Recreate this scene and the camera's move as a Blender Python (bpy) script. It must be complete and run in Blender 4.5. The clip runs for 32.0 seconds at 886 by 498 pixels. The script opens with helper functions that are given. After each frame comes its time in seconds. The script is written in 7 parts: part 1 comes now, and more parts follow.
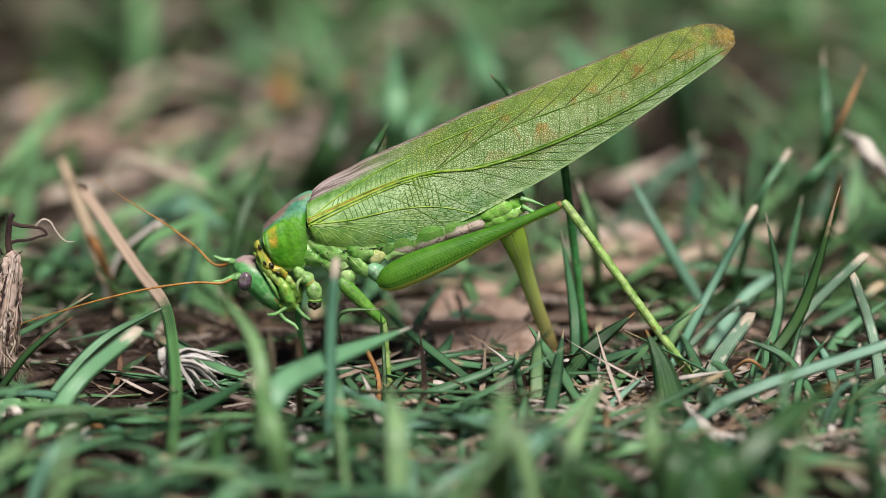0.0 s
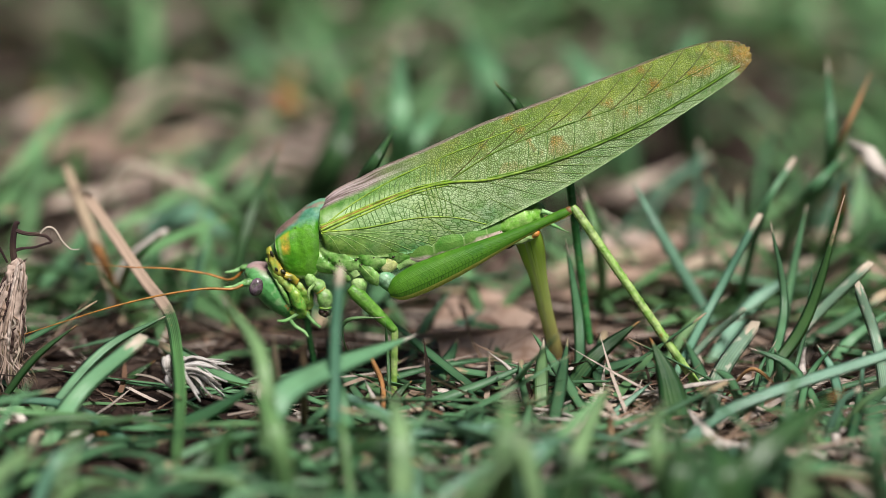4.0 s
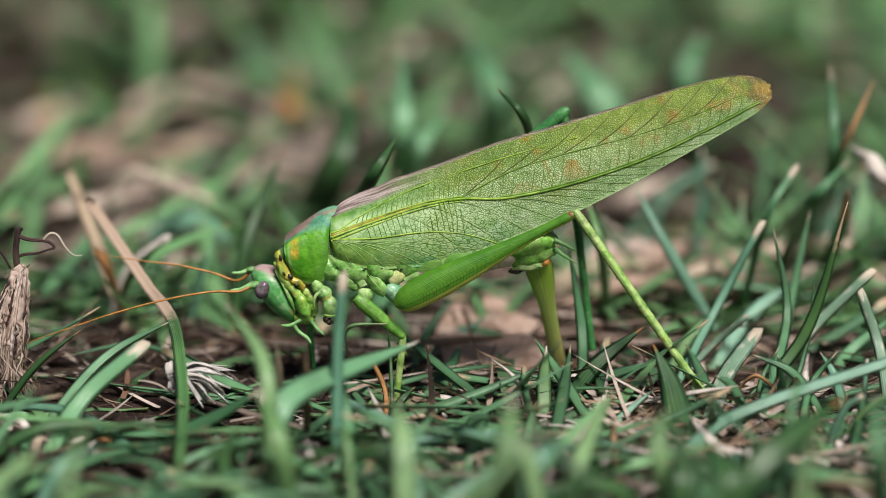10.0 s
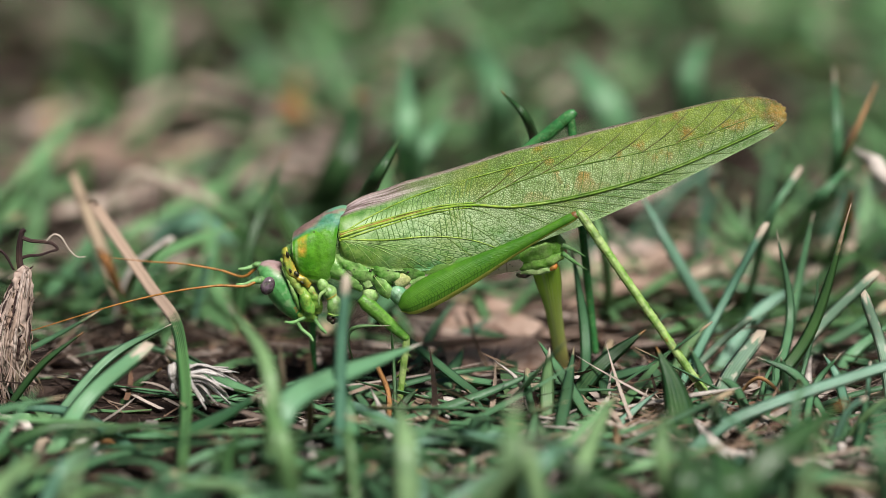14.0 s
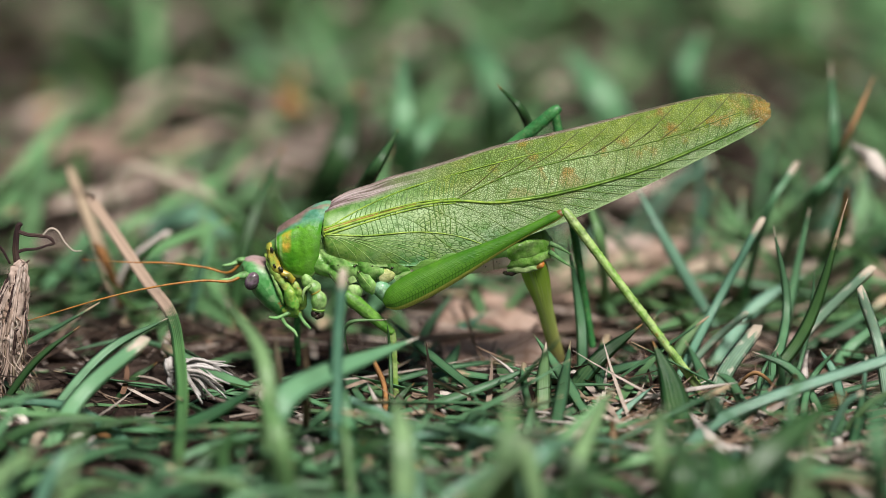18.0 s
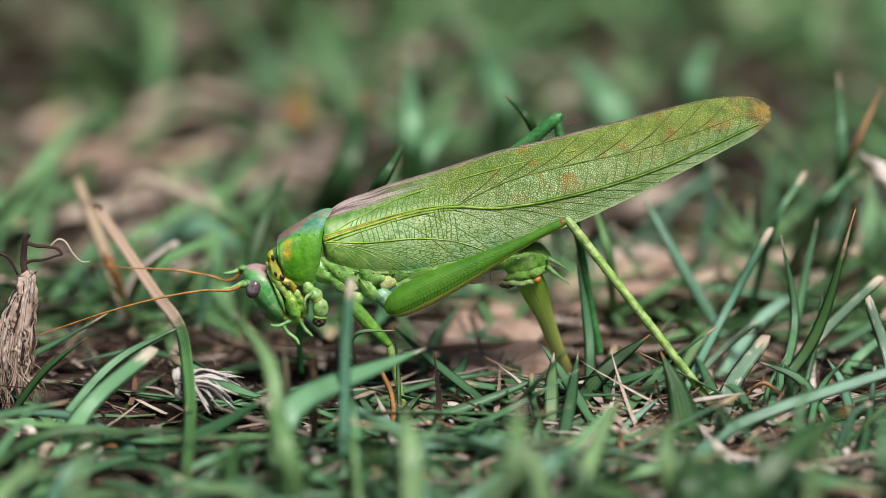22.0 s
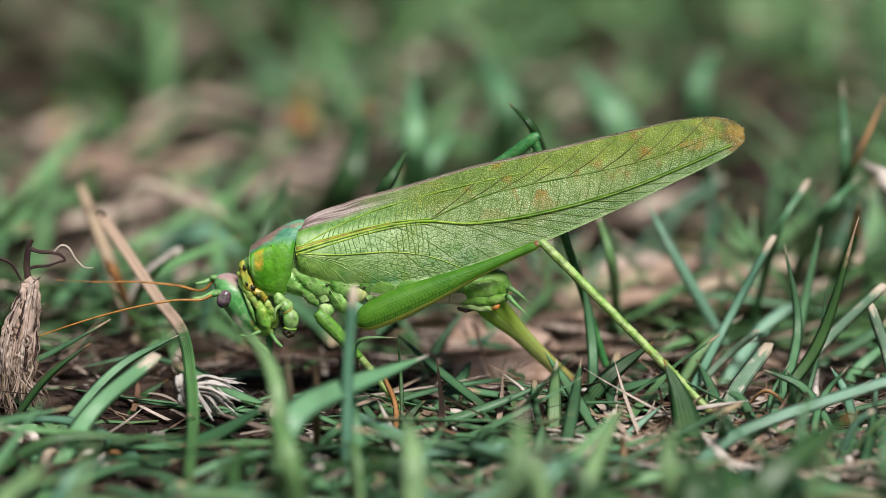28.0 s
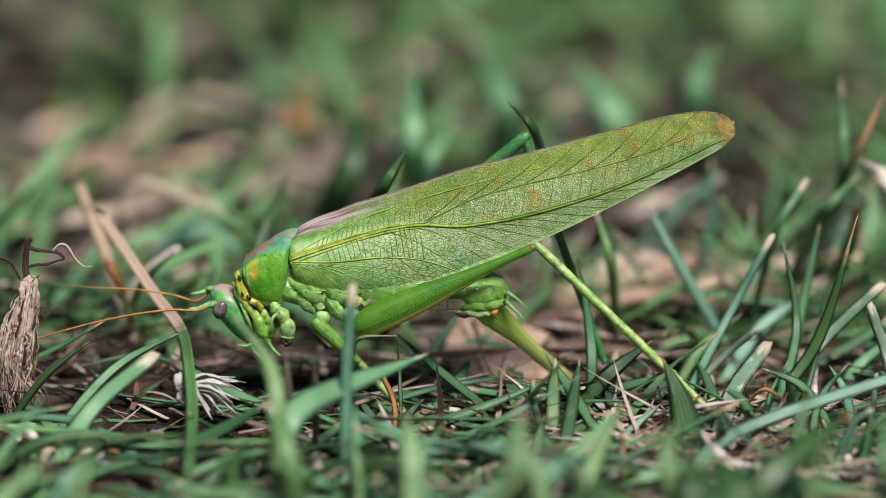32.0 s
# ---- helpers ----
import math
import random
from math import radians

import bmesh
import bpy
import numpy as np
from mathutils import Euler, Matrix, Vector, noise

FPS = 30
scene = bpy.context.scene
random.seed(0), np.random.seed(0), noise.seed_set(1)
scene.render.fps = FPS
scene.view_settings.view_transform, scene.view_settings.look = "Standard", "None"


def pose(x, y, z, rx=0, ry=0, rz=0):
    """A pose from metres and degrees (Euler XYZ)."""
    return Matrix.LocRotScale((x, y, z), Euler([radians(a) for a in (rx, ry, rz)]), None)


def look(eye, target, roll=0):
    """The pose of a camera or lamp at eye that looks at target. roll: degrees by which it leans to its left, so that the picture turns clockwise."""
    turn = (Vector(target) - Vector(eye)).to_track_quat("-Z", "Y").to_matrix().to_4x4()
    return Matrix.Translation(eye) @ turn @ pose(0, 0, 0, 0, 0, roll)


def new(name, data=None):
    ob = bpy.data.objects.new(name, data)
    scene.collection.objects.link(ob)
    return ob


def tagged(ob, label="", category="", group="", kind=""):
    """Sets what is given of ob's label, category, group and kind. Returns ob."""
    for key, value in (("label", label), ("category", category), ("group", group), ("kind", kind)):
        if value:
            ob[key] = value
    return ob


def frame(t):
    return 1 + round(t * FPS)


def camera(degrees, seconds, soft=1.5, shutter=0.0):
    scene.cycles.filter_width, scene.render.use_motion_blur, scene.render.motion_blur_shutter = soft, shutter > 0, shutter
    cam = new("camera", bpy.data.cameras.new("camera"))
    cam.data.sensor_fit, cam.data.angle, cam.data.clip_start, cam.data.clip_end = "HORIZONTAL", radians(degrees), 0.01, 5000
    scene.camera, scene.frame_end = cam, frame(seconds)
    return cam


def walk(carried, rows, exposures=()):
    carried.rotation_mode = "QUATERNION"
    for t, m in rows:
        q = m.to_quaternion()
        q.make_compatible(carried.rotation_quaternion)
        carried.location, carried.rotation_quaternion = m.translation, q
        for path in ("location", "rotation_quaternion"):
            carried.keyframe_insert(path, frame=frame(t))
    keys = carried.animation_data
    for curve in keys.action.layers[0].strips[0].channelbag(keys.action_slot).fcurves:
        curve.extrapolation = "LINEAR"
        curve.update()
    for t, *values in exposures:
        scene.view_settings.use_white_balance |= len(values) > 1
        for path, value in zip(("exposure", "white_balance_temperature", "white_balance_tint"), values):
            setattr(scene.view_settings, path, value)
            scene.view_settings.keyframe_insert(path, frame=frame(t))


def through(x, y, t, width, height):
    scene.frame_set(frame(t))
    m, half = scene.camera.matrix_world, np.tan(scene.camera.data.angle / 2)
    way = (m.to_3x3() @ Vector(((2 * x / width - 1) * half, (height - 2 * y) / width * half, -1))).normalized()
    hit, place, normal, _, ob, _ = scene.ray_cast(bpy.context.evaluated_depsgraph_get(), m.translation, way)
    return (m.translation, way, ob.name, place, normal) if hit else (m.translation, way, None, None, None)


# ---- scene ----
MM = 0.001
EYE = Vector((0, -283.7, 75.9)) * MM

# ---- camera: on a low tripod, turning very slightly as it settles ----
cam = camera(18, 32.0, soft=0.8)
cam.data.dof.use_dof = True
cam.data.dof.focus_distance = 0.290
cam.data.dof.aperture_fstop = 12.0
cam.data.dof.aperture_blades = 0
AIMS = [
    (0, 1.10, 13.67, -0.147),
    (0.5, 0.94, 13.76, -0.178),
    (1, 0.84, 14.03, -0.175),
    (1.5, 0.75, 14.21, -0.166),
    (2, 0.69, 14.38, -0.177),
    (2.5, 0.81, 14.33, -0.129),
    (3, 0.86, 14.29, -0.075),
    (3.5, 0.72, 14.48, -0.081),
    (5.5, 0.55, 14.60, -0.140),
    (6, 0.63, 14.74, -0.067),
    (6.5, 0.45, 14.93, -0.057),
    (7, 0.34, 15.11, -0.064),
    (7.5, 0.49, 15.03, -0.035),
    (8, 0.59, 15.03, -0.020),
    (8.5, 0.37, 15.17, -0.038),
    (9, 0.25, 15.21, -0.068),
    (9.5, 0.26, 15.21, -0.061),
    (10, 0.32, 15.22, -0.042),
    (10.5, 0.34, 15.14, -0.023),
    (11, 0.30, 15.19, -0.074),
    (11.5, 0.36, 15.15, 0.004),
    (12, 0.22, 15.34, -0.023),
    (12.5, 0.12, 15.57, -0.041),
    (13, 0.00, 15.60, 0.000),
    (13.5, -0.04, 15.50, -0.056),
    (14, -0.01, 15.41, -0.015),
    (14.5, -0.01, 15.29, -0.053),
    (16.5, -0.25, 15.11, -0.085),
    (17, -0.32, 15.19, -0.082),
    (17.5, 0.06, 14.76, -0.015),
    (18, 0.35, 14.82, 0.070),
    (18.5, 0.06, 15.31, 0.092),
    (19, -0.29, 15.43, -0.002),
    (19.5, -0.00, 15.47, 0.068),
    (20, 0.49, 15.25, 0.165),
    (20.5, 0.16, 15.46, 0.063),
    (21, -0.20, 16.11, 0.071),
    (21.5, -0.45, 16.34, 0.025),
    (22, -0.45, 15.94, -0.003),
    (22.5, -0.36, 15.87, 0.020),
    (23, -0.29, 15.76, 0.066),
    (23.5, -0.61, 16.19, 0.055),
    (24, -0.91, 16.54, 0.013),
    (24.5, -0.78, 16.76, 0.060),
    (25, -0.70, 16.48, 0.075),
    (25.5, -0.77, 16.33, 0.018),
    (27.5, -0.77, 16.69, 0.122),
    (28, -0.78, 16.67, 0.118),
    (28.5, -0.81, 16.83, 0.166),
    (29, -0.76, 16.87, 0.132),
    (29.5, -0.65, 16.69, 0.126),
    (30, -0.63, 16.79, 0.135),
    (30.5, -0.60, 16.97, 0.150),
    (31, -0.66, 16.94, 0.197),
    (31.5, -0.54, 16.71, 0.160),
    (32, -0.66, 16.52, 0.123),
]
walk(cam, [(t, look(EYE, (x * MM, 0, z * MM), roll)) for t, x, z, roll in AIMS])

# ---- light: soft cloudy daylight ----
world = bpy.data.worlds.new("sky")
scene.world = world
world.use_nodes = True
wt = world.node_tree
wt.nodes.clear()
sky = wt.nodes.new("ShaderNodeTexSky")
sky.sky_type = "NISHITA"
sky.sun_disc = False
sky.sun_elevation = radians(55)
sky.sun_rotation = radians(157)
sky.air_density, sky.dust_density, sky.ozone_density = 1.0, 3.0, 1.0
bg = wt.nodes.new("ShaderNodeBackground")
bg.inputs["Strength"].default_value = 0.028
wo = wt.nodes.new("ShaderNodeOutputWorld")
wt.links.new(sky.outputs[0], bg.inputs[0])
wt.links.new(bg.outputs[0], wo.inputs[0])

sun_data = bpy.data.lights.new("sun", "SUN")
sun_data.energy = 5.0
sun_data.angle = radians(24)
sun_data.color = (1.0, 0.935, 0.92)
sun = new("sun", sun_data)
sun.matrix_world = look((0.26, -0.62, 1.0), (0, 0, 0))
scene.view_settings.exposure = 0.33


# ---- materials ----
class Shader:
    """A small wrapper to write node materials briefly."""

    def __init__(self, name):
        self.mat = bpy.data.materials.new(name)
        self.mat.use_nodes = True
        self.tree = self.mat.node_tree
        self.tree.nodes.clear()
        self.out = self.tree.nodes.new("ShaderNodeOutputMaterial")

    def put(self, socket, value):
        if isinstance(value, bpy.types.NodeSocket):
            self.tree.links.new(value, socket)
        elif isinstance(value, tuple) and len(value) == 3 and socket.type == "RGBA":
            socket.default_value = (*value, 1)
        else:
            socket.default_value = value

    def node(self, kind, out=0, **values):
        n = self.tree.nodes.new(kind)
        for key, v in values.items():
            self.put(n.inputs[key.replace("_", " ")], v)
        return n.outputs[out]

    def math(self, op, a, b=0.0, c=0.0):
        n = self.tree.nodes.new("ShaderNodeMath")
        n.operation = op
        for i, v in enumerate((a, b, c)):
            self.put(n.inputs[i], v)
        return n.outputs[0]

    def mix(self, fac, a, b, mode="MIX"):
        n = self.tree.nodes.new("ShaderNodeMix")
        n.data_type, n.blend_type = "RGBA", mode
        for i, v in ((0, fac), (6, a), (7, b)):
            self.put(n.inputs[i], v)
        return n.outputs[2]

    def ramp(self, fac, *stops):
        n = self.tree.nodes.new("ShaderNodeValToRGB")
        e = n.color_ramp.elements
        while len(e) < len(stops):
            e.new(0.5)
        for el, (p, c) in zip(e, stops):
            el.position = p
            el.color = (*c, 1) if isinstance(c, tuple) else (c, c, c, 1)
        self.put(n.inputs[0], fac)
        return n.outputs[0]

    def scaled(self, vec, s):
        n = self.tree.nodes.new("ShaderNodeVectorMath")
        n.operation = "MULTIPLY"
        self.put(n.inputs[0], vec)
        n.inputs[1].default_value = s
        return n.outputs[0]

    def noise(self, vec, scale, detail=3.0, rough=0.55):
        return self.node("ShaderNodeTexNoise", 0, Vector=vec, Scale=scale, Detail=detail, Roughness=rough)

    def voronoi(self, vec, scale, feature="DISTANCE_TO_EDGE", out=0):
        n = self.tree.nodes.new("ShaderNodeTexVoronoi")
        n.feature = feature
        self.put(n.inputs["Vector"], vec)
        n.inputs["Scale"].default_value = scale
        return n.outputs[out]

    def coords(self, which):
        return self.tree.nodes.new("ShaderNodeTexCoord").outputs[which]

    def axes(self, vec):
        n = self.tree.nodes.new("ShaderNodeSeparateXYZ")
        self.put(n.inputs[0], vec)
        return n.outputs[0], n.outputs[1], n.outputs[2]

    def bump(self, height, strength, distance):
        return self.node("ShaderNodeBump", 0, Height=height, Strength=strength, Distance=distance)

    def finish(self, colour, rough=0.5, normal=None, through=0.0, through_colour=None, spec=0.5):
        p = self.tree.nodes.new("ShaderNodeBsdfPrincipled")
        self.put(p.inputs["Base Color"], colour)
        self.put(p.inputs["Roughness"], rough)
        p.inputs["Specular IOR Level"].default_value = spec
        if normal is not None:
            self.put(p.inputs["Normal"], normal)
        last = p.outputs[0]
        if through:
            tr = self.node("ShaderNodeBsdfTranslucent", 0, Color=through_colour or colour)
            m = self.tree.nodes.new("ShaderNodeMixShader")
            m.inputs[0].default_value = through
            self.put(m.inputs[1], last)
            self.put(m.inputs[2], tr)
            last = m.outputs[0]
        self.put(self.out.inputs[0], last)
        return self.mat


def grass_material(name, dark, light, tip, island=False, tip_from=0.93, old=0.25, bleach=0.0):
    """Living grass: ribs along the leaf, a dry tip, yellowed and dark spots, each leaf of its own shade."""
    s = Shader(name)
    uv = s.coords("UV")
    across, along, _ = s.axes(uv)
    if island:
        rnd = s.tree.nodes.new("ShaderNodeNewGeometry").outputs["Random Per Island"]
    else:
        rnd = s.tree.nodes.new("ShaderNodeObjectInfo").outputs["Random"]
    place = s.coords("Object")
    if island:
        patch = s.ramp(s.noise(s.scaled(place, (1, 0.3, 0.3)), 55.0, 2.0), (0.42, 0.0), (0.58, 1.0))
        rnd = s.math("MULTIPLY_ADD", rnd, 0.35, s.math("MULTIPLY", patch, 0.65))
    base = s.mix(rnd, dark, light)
    blot = s.noise(s.scaled(place, (1, 1, 1)), 260.0, 4.0)
    base = s.mix(s.ramp(blot, (0.35, 0.0), (0.7, 0.75)), base, s.mix(0.5, base, light))
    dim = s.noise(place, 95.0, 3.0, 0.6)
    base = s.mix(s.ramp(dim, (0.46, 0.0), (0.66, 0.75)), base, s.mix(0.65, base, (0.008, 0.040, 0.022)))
    streak = s.noise(s.scaled(uv, (9.0, 1.6, 1.0)), 1.0, 3.0)
    base = s.mix(s.ramp(streak, (0.40, 0.0), (0.70, 0.4)), base, s.mix(0.35, base, (0.36, 0.46, 0.14)))
    base = s.mix(s.ramp(s.math("MULTIPLY_ADD", streak, 0.2, along), (0.10, 0.35), (0.26, 0.0)), base, (0.30, 0.38, 0.14))
    ribs = s.math("SINE", s.math("MULTIPLY", across, 44.0))
    base = s.mix(s.math("MULTIPLY_ADD", ribs, 0.14, 0.16), base, s.mix(0.6, base, (0.01, 0.03, 0.012)))
    if bleach:
        pale = s.noise(s.scaled(uv, (1.3, 5.0, 1.0)), 1.0, 4.0)
        base = s.mix(s.ramp(pale, (0.52, 0.0), (0.60, bleach)), base, (0.62, 0.58, 0.47))
    spots = s.noise(place, 900.0, 3.0)
    base = s.mix(s.ramp(spots, (0.66, 0.0), (0.74, old)), base, (0.30, 0.22, 0.09))
    jag = s.math("MULTIPLY_ADD", s.noise(place, 1100.0, 4.0, 0.7), 0.14, s.math("SUBTRACT", along, 0.04))
    cut = s.math("MULTIPLY_ADD", rnd, 0.09, tip_from)
    tipfac = s.math("MULTIPLY", s.math("SUBTRACT", jag, cut), 22.0)
    base = s.mix(s.math("MINIMUM", s.math("MAXIMUM", tipfac, 0.0), 1.0), base, tip)
    n = s.bump(s.math("MULTIPLY_ADD", ribs, 0.5, s.noise(place, 1800.0)), 0.35, 0.00012)
    return s.finish(base, s.math("MULTIPLY_ADD", blot, 0.3, 0.20), n, 0.26, s.mix(0.35, base, (0.26, 0.46, 0.12)), 0.42)


def dry_material(name, a, b, c, island=False, middle=0.5, drifts=True):
    """Dead grass and straw: streaked fibres between three tones."""
    s = Shader(name)
    across, along, _ = s.axes(s.coords("UV"))
    if island:
        rnd = s.tree.nodes.new("ShaderNodeNewGeometry").outputs["Random Per Island"]
    else:
        rnd = s.tree.nodes.new("ShaderNodeObjectInfo").outputs["Random"]
    place = s.coords("Object")
    if island and drifts:
        patch = s.ramp(s.noise(s.scaled(place, (1, 0.3, 0.3)), 65.0, 2.0), (0.42, 0.0), (0.58, 1.0))
        rnd = s.math("MULTIPLY_ADD", rnd, 0.5, s.math("MULTIPLY", patch, 0.5))
    base = s.ramp(rnd, (0.0, a), (middle, b), (1.0, c))
    fibre = s.math("SINE", s.math("MULTIPLY_ADD", across, 38.0, s.math("MULTIPLY", s.noise(place, 500.0), 6.0)))
    base = s.mix(s.math("MULTIPLY_ADD", fibre, 0.2, 0.25), base, s.mix(0.55, base, (0.05, 0.03, 0.02)))
    # dark stains on the dead leaves
    blotch = s.noise(place, 420.0, 4.0)
    base = s.mix(s.ramp(blotch, (0.5, 0.0), (0.72, 0.7)), base, (0.09, 0.06, 0.04))
    n = s.bump(s.math("MULTIPLY_ADD", fibre, 0.5, s.noise(place, 2500.0)), 0.5, 0.00012)
    return s.finish(base, 0.7, n, 0.12, None, 0.2)


def chitin_material(name, base, second, blot_scale=500.0, rough=0.38, spot=None, through=0.0):
    """Insect skin: two tones in soft blotches, tiny pits, a slight gloss."""
    s = Shader(name)
    place = s.coords("Object")
    col = s.mix(s.ramp(s.noise(place, blot_scale, 3.0), (0.38, 0.0), (0.66, 1.0)), base, second)
    fine = s.noise(place, 3200.0, 2.0)
    col = s.mix(s.ramp(fine, (0.5, 0.0), (0.75, 0.5)), col, second)
    col = s.mix(s.ramp(s.noise(place, 1100.0, 4.0, 0.7), (0.47, 0.0), (0.66, 0.75)), col, s.mix(0.75, col, (0.02, 0.05, 0.01)))
    col = s.mix(s.ramp(s.noise(place, 1900.0, 3.0, 0.6), (0.54, 0.0), (0.68, 0.35)), col, s.mix(0.4, col, (0.50, 0.62, 0.30)))
    pits = s.voronoi(place, 4600.0, "F1")
    col = s.mix(s.ramp(pits, (0.12, 0.18), (0.35, 0.0)), col, s.mix(0.6, col, (0.01, 0.02, 0.005)))
    if spot:
        col = s.mix(s.ramp(s.noise(place, 1300.0, 2.0), (0.68, 0.0), (0.73, 0.85)), col, spot)
    n = s.bump(s.math("ADD", s.math("MULTIPLY", pits, 0.8), s.math("ADD", fine, s.noise(place, 900.0))), 0.20, 0.00012)
    return s.finish(col, s.math("MULTIPLY_ADD", s.noise(place, 700.0, 3.0), 0.30, rough - 0.12), n, through, None, 0.36)


M_GRASS = grass_material("grass_leaf", (0.045, 0.170, 0.072), (0.210, 0.460, 0.240), (0.56, 0.48, 0.37), False, 0.90)
M_GRASS_DARK = grass_material("grass_leaf_dark", (0.020, 0.075, 0.022), (0.045, 0.135, 0.045), (0.40, 0.20, 0.07))
M_GRASS_BRIGHT = grass_material("grass_leaf_bright", (0.130, 0.290, 0.100), (0.300, 0.490, 0.230), (0.66, 0.58, 0.46), False, 0.88)
# light bluish green: the sky's reflection on the leaves put into the colour
M_GRASS_SKYLIT = grass_material("grass_leaf_skylit", (0.075, 0.240, 0.150), (0.270, 0.520, 0.370), (0.55, 0.48, 0.36))
# the near-black end of this range stands in for shade deep in the turf
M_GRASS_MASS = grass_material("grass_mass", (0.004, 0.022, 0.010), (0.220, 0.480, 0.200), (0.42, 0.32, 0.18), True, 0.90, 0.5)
M_GRASS_LOOSE = grass_material("grass_loose", (0.020, 0.085, 0.040), (0.170, 0.400, 0.195), (0.48, 0.38, 0.24), False, 0.90, 0.5)
M_CANE = grass_material("withered_stem", (0.060, 0.210, 0.060), (0.110, 0.280, 0.090), (0.52, 0.39, 0.29), False, 0.52, 0.5)
M_GRASS_PALE = grass_material("grass_leaf_pale", (0.120, 0.330, 0.160), (0.170, 0.390, 0.210), (0.70, 0.66, 0.56), False, 0.88)
M_GRASS_RUST = grass_material("grass_leaf_rusty", (0.090, 0.270, 0.090), (0.150, 0.360, 0.140), (0.66, 0.36, 0.19), False, 0.60, 0.4)
M_GRASS_OLD = grass_material("grass_leaf_bleached", (0.150, 0.300, 0.190), (0.300, 0.450, 0.330), (0.58, 0.50, 0.38), False, 0.94, 0.5, 0.6)
M_GRASS_TIPPED = grass_material("grass_leaf_tipped", (0.030, 0.100, 0.026), (0.060, 0.160, 0.045), (0.52, 0.38, 0.25), False, 0.80, 0.7)
M_HUSK = dry_material("husk", (0.66, 0.62, 0.56), (0.74, 0.71, 0.66), (0.80, 0.78, 0.74))
M_STRAW = dry_material("straw", (0.30, 0.20, 0.11), (0.52, 0.42, 0.29), (0.62, 0.55, 0.45))
M_STRAW_ORANGE = dry_material("straw_orange", (0.42, 0.20, 0.07), (0.52, 0.27, 0.10), (0.58, 0.34, 0.15))
M_STRAW_PALE = dry_material("straw_pale", (0.60, 0.55, 0.47), (0.68, 0.62, 0.55), (0.74, 0.68, 0.60))
# the near-black first tone puts shade inside the mat into the litter's colour
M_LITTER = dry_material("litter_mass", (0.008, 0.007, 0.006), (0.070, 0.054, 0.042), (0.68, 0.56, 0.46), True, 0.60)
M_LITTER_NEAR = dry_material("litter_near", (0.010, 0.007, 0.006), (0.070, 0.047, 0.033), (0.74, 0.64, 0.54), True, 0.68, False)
M_LITTER_PALE = dry_material("litter_pale", (0.150, 0.105, 0.080), (0.360, 0.270, 0.205), (0.66, 0.54, 0.45), True, 0.5, False)
M_FIBRE = dry_material("litter_fibre", (0.22, 0.12, 0.07), (0.36, 0.26, 0.18), (0.70, 0.62, 0.53), True, 0.6, False)
M_ROOT = dry_material("root_fibre", (0.38, 0.27, 0.20), (0.50, 0.38, 0.30), (0.62, 0.50, 0.42))
M_ROOT_PALE = dry_material("root_bark_pale", (0.44, 0.33, 0.26), (0.56, 0.44, 0.36), (0.66, 0.56, 0.48))
M_BARK = dry_material("dark_twig", (0.035, 0.020, 0.022), (0.05, 0.03, 0.03), (0.07, 0.045, 0.04))


def soil_material():
    s = Shader("soil")
    place = s.coords("Object")
    big = s.noise(place, 28.0, 4.0)
    mid = s.noise(place, 260.0, 5.0)
    fine = s.noise(place, 1400.0, 4.0)
    # brown earth, taken nearly to black for the shade between the leaves
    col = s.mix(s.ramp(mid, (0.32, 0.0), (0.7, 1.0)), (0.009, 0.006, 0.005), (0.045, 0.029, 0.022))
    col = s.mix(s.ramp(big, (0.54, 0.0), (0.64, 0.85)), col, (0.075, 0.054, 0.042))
    col = s.mix(s.ramp(fine, (0.6, 0.0), (0.75, 0.4)), col, (0.22, 0.17, 0.13))
    n = s.bump(s.math("MULTIPLY_ADD", mid, 2.0, fine), 0.8, 0.0008)
    return s.finish(col, 0.9, n, 0.0, None, 0.1)


def dead_leaf_material():
    s = Shader("dead_leaf")
    place = s.coords("Object")
    col = s.mix(s.ramp(s.noise(place, 260.0, 5.0, 0.65), (0.35, 0.0), (0.65, 1.0)), (0.40, 0.27, 0.20), (0.62, 0.47, 0.37))
    col = s.mix(s.ramp(s.voronoi(place, 350.0), (0.0, 0.6), (0.06, 0.0)), col, (0.30, 0.17, 0.10))
    n = s.bump(s.noise(place, 700.0, 4.0), 0.5, 0.0004)
    return s.finish(col, 0.65, n, 0.15)


M_SOIL = soil_material()
M_SOIL_GREY = chitin_material("grey_soil", (0.12, 0.10, 0.09), (0.26, 0.23, 0.21), 600.0, 0.9)
M_DEAD_LEAF = dead_leaf_material()


# ---- mesh tools (all in millimetres) ----
def spline(points, n):
    """n + 1 points on a Catmull-Rom curve through rows of numbers."""
    p = np.array(points, float)
    p = np.vstack([2 * p[0] - p[1], p, 2 * p[-1] - p[-2]])
    k = len(p) - 3
    out = []
    for i in range(n + 1):
        f = min(i / n * k, k - 1e-6)
        j = int(f)
        u = f - j
        a, b, c, d = p[j:j + 4]
        out.append(0.5 * (2 * b + (c - a) * u + (2 * a - 5 * b + 4 * c - d) * u * u + (3 * b - a - 3 * c + d) * u ** 3))
    return np.array(out)


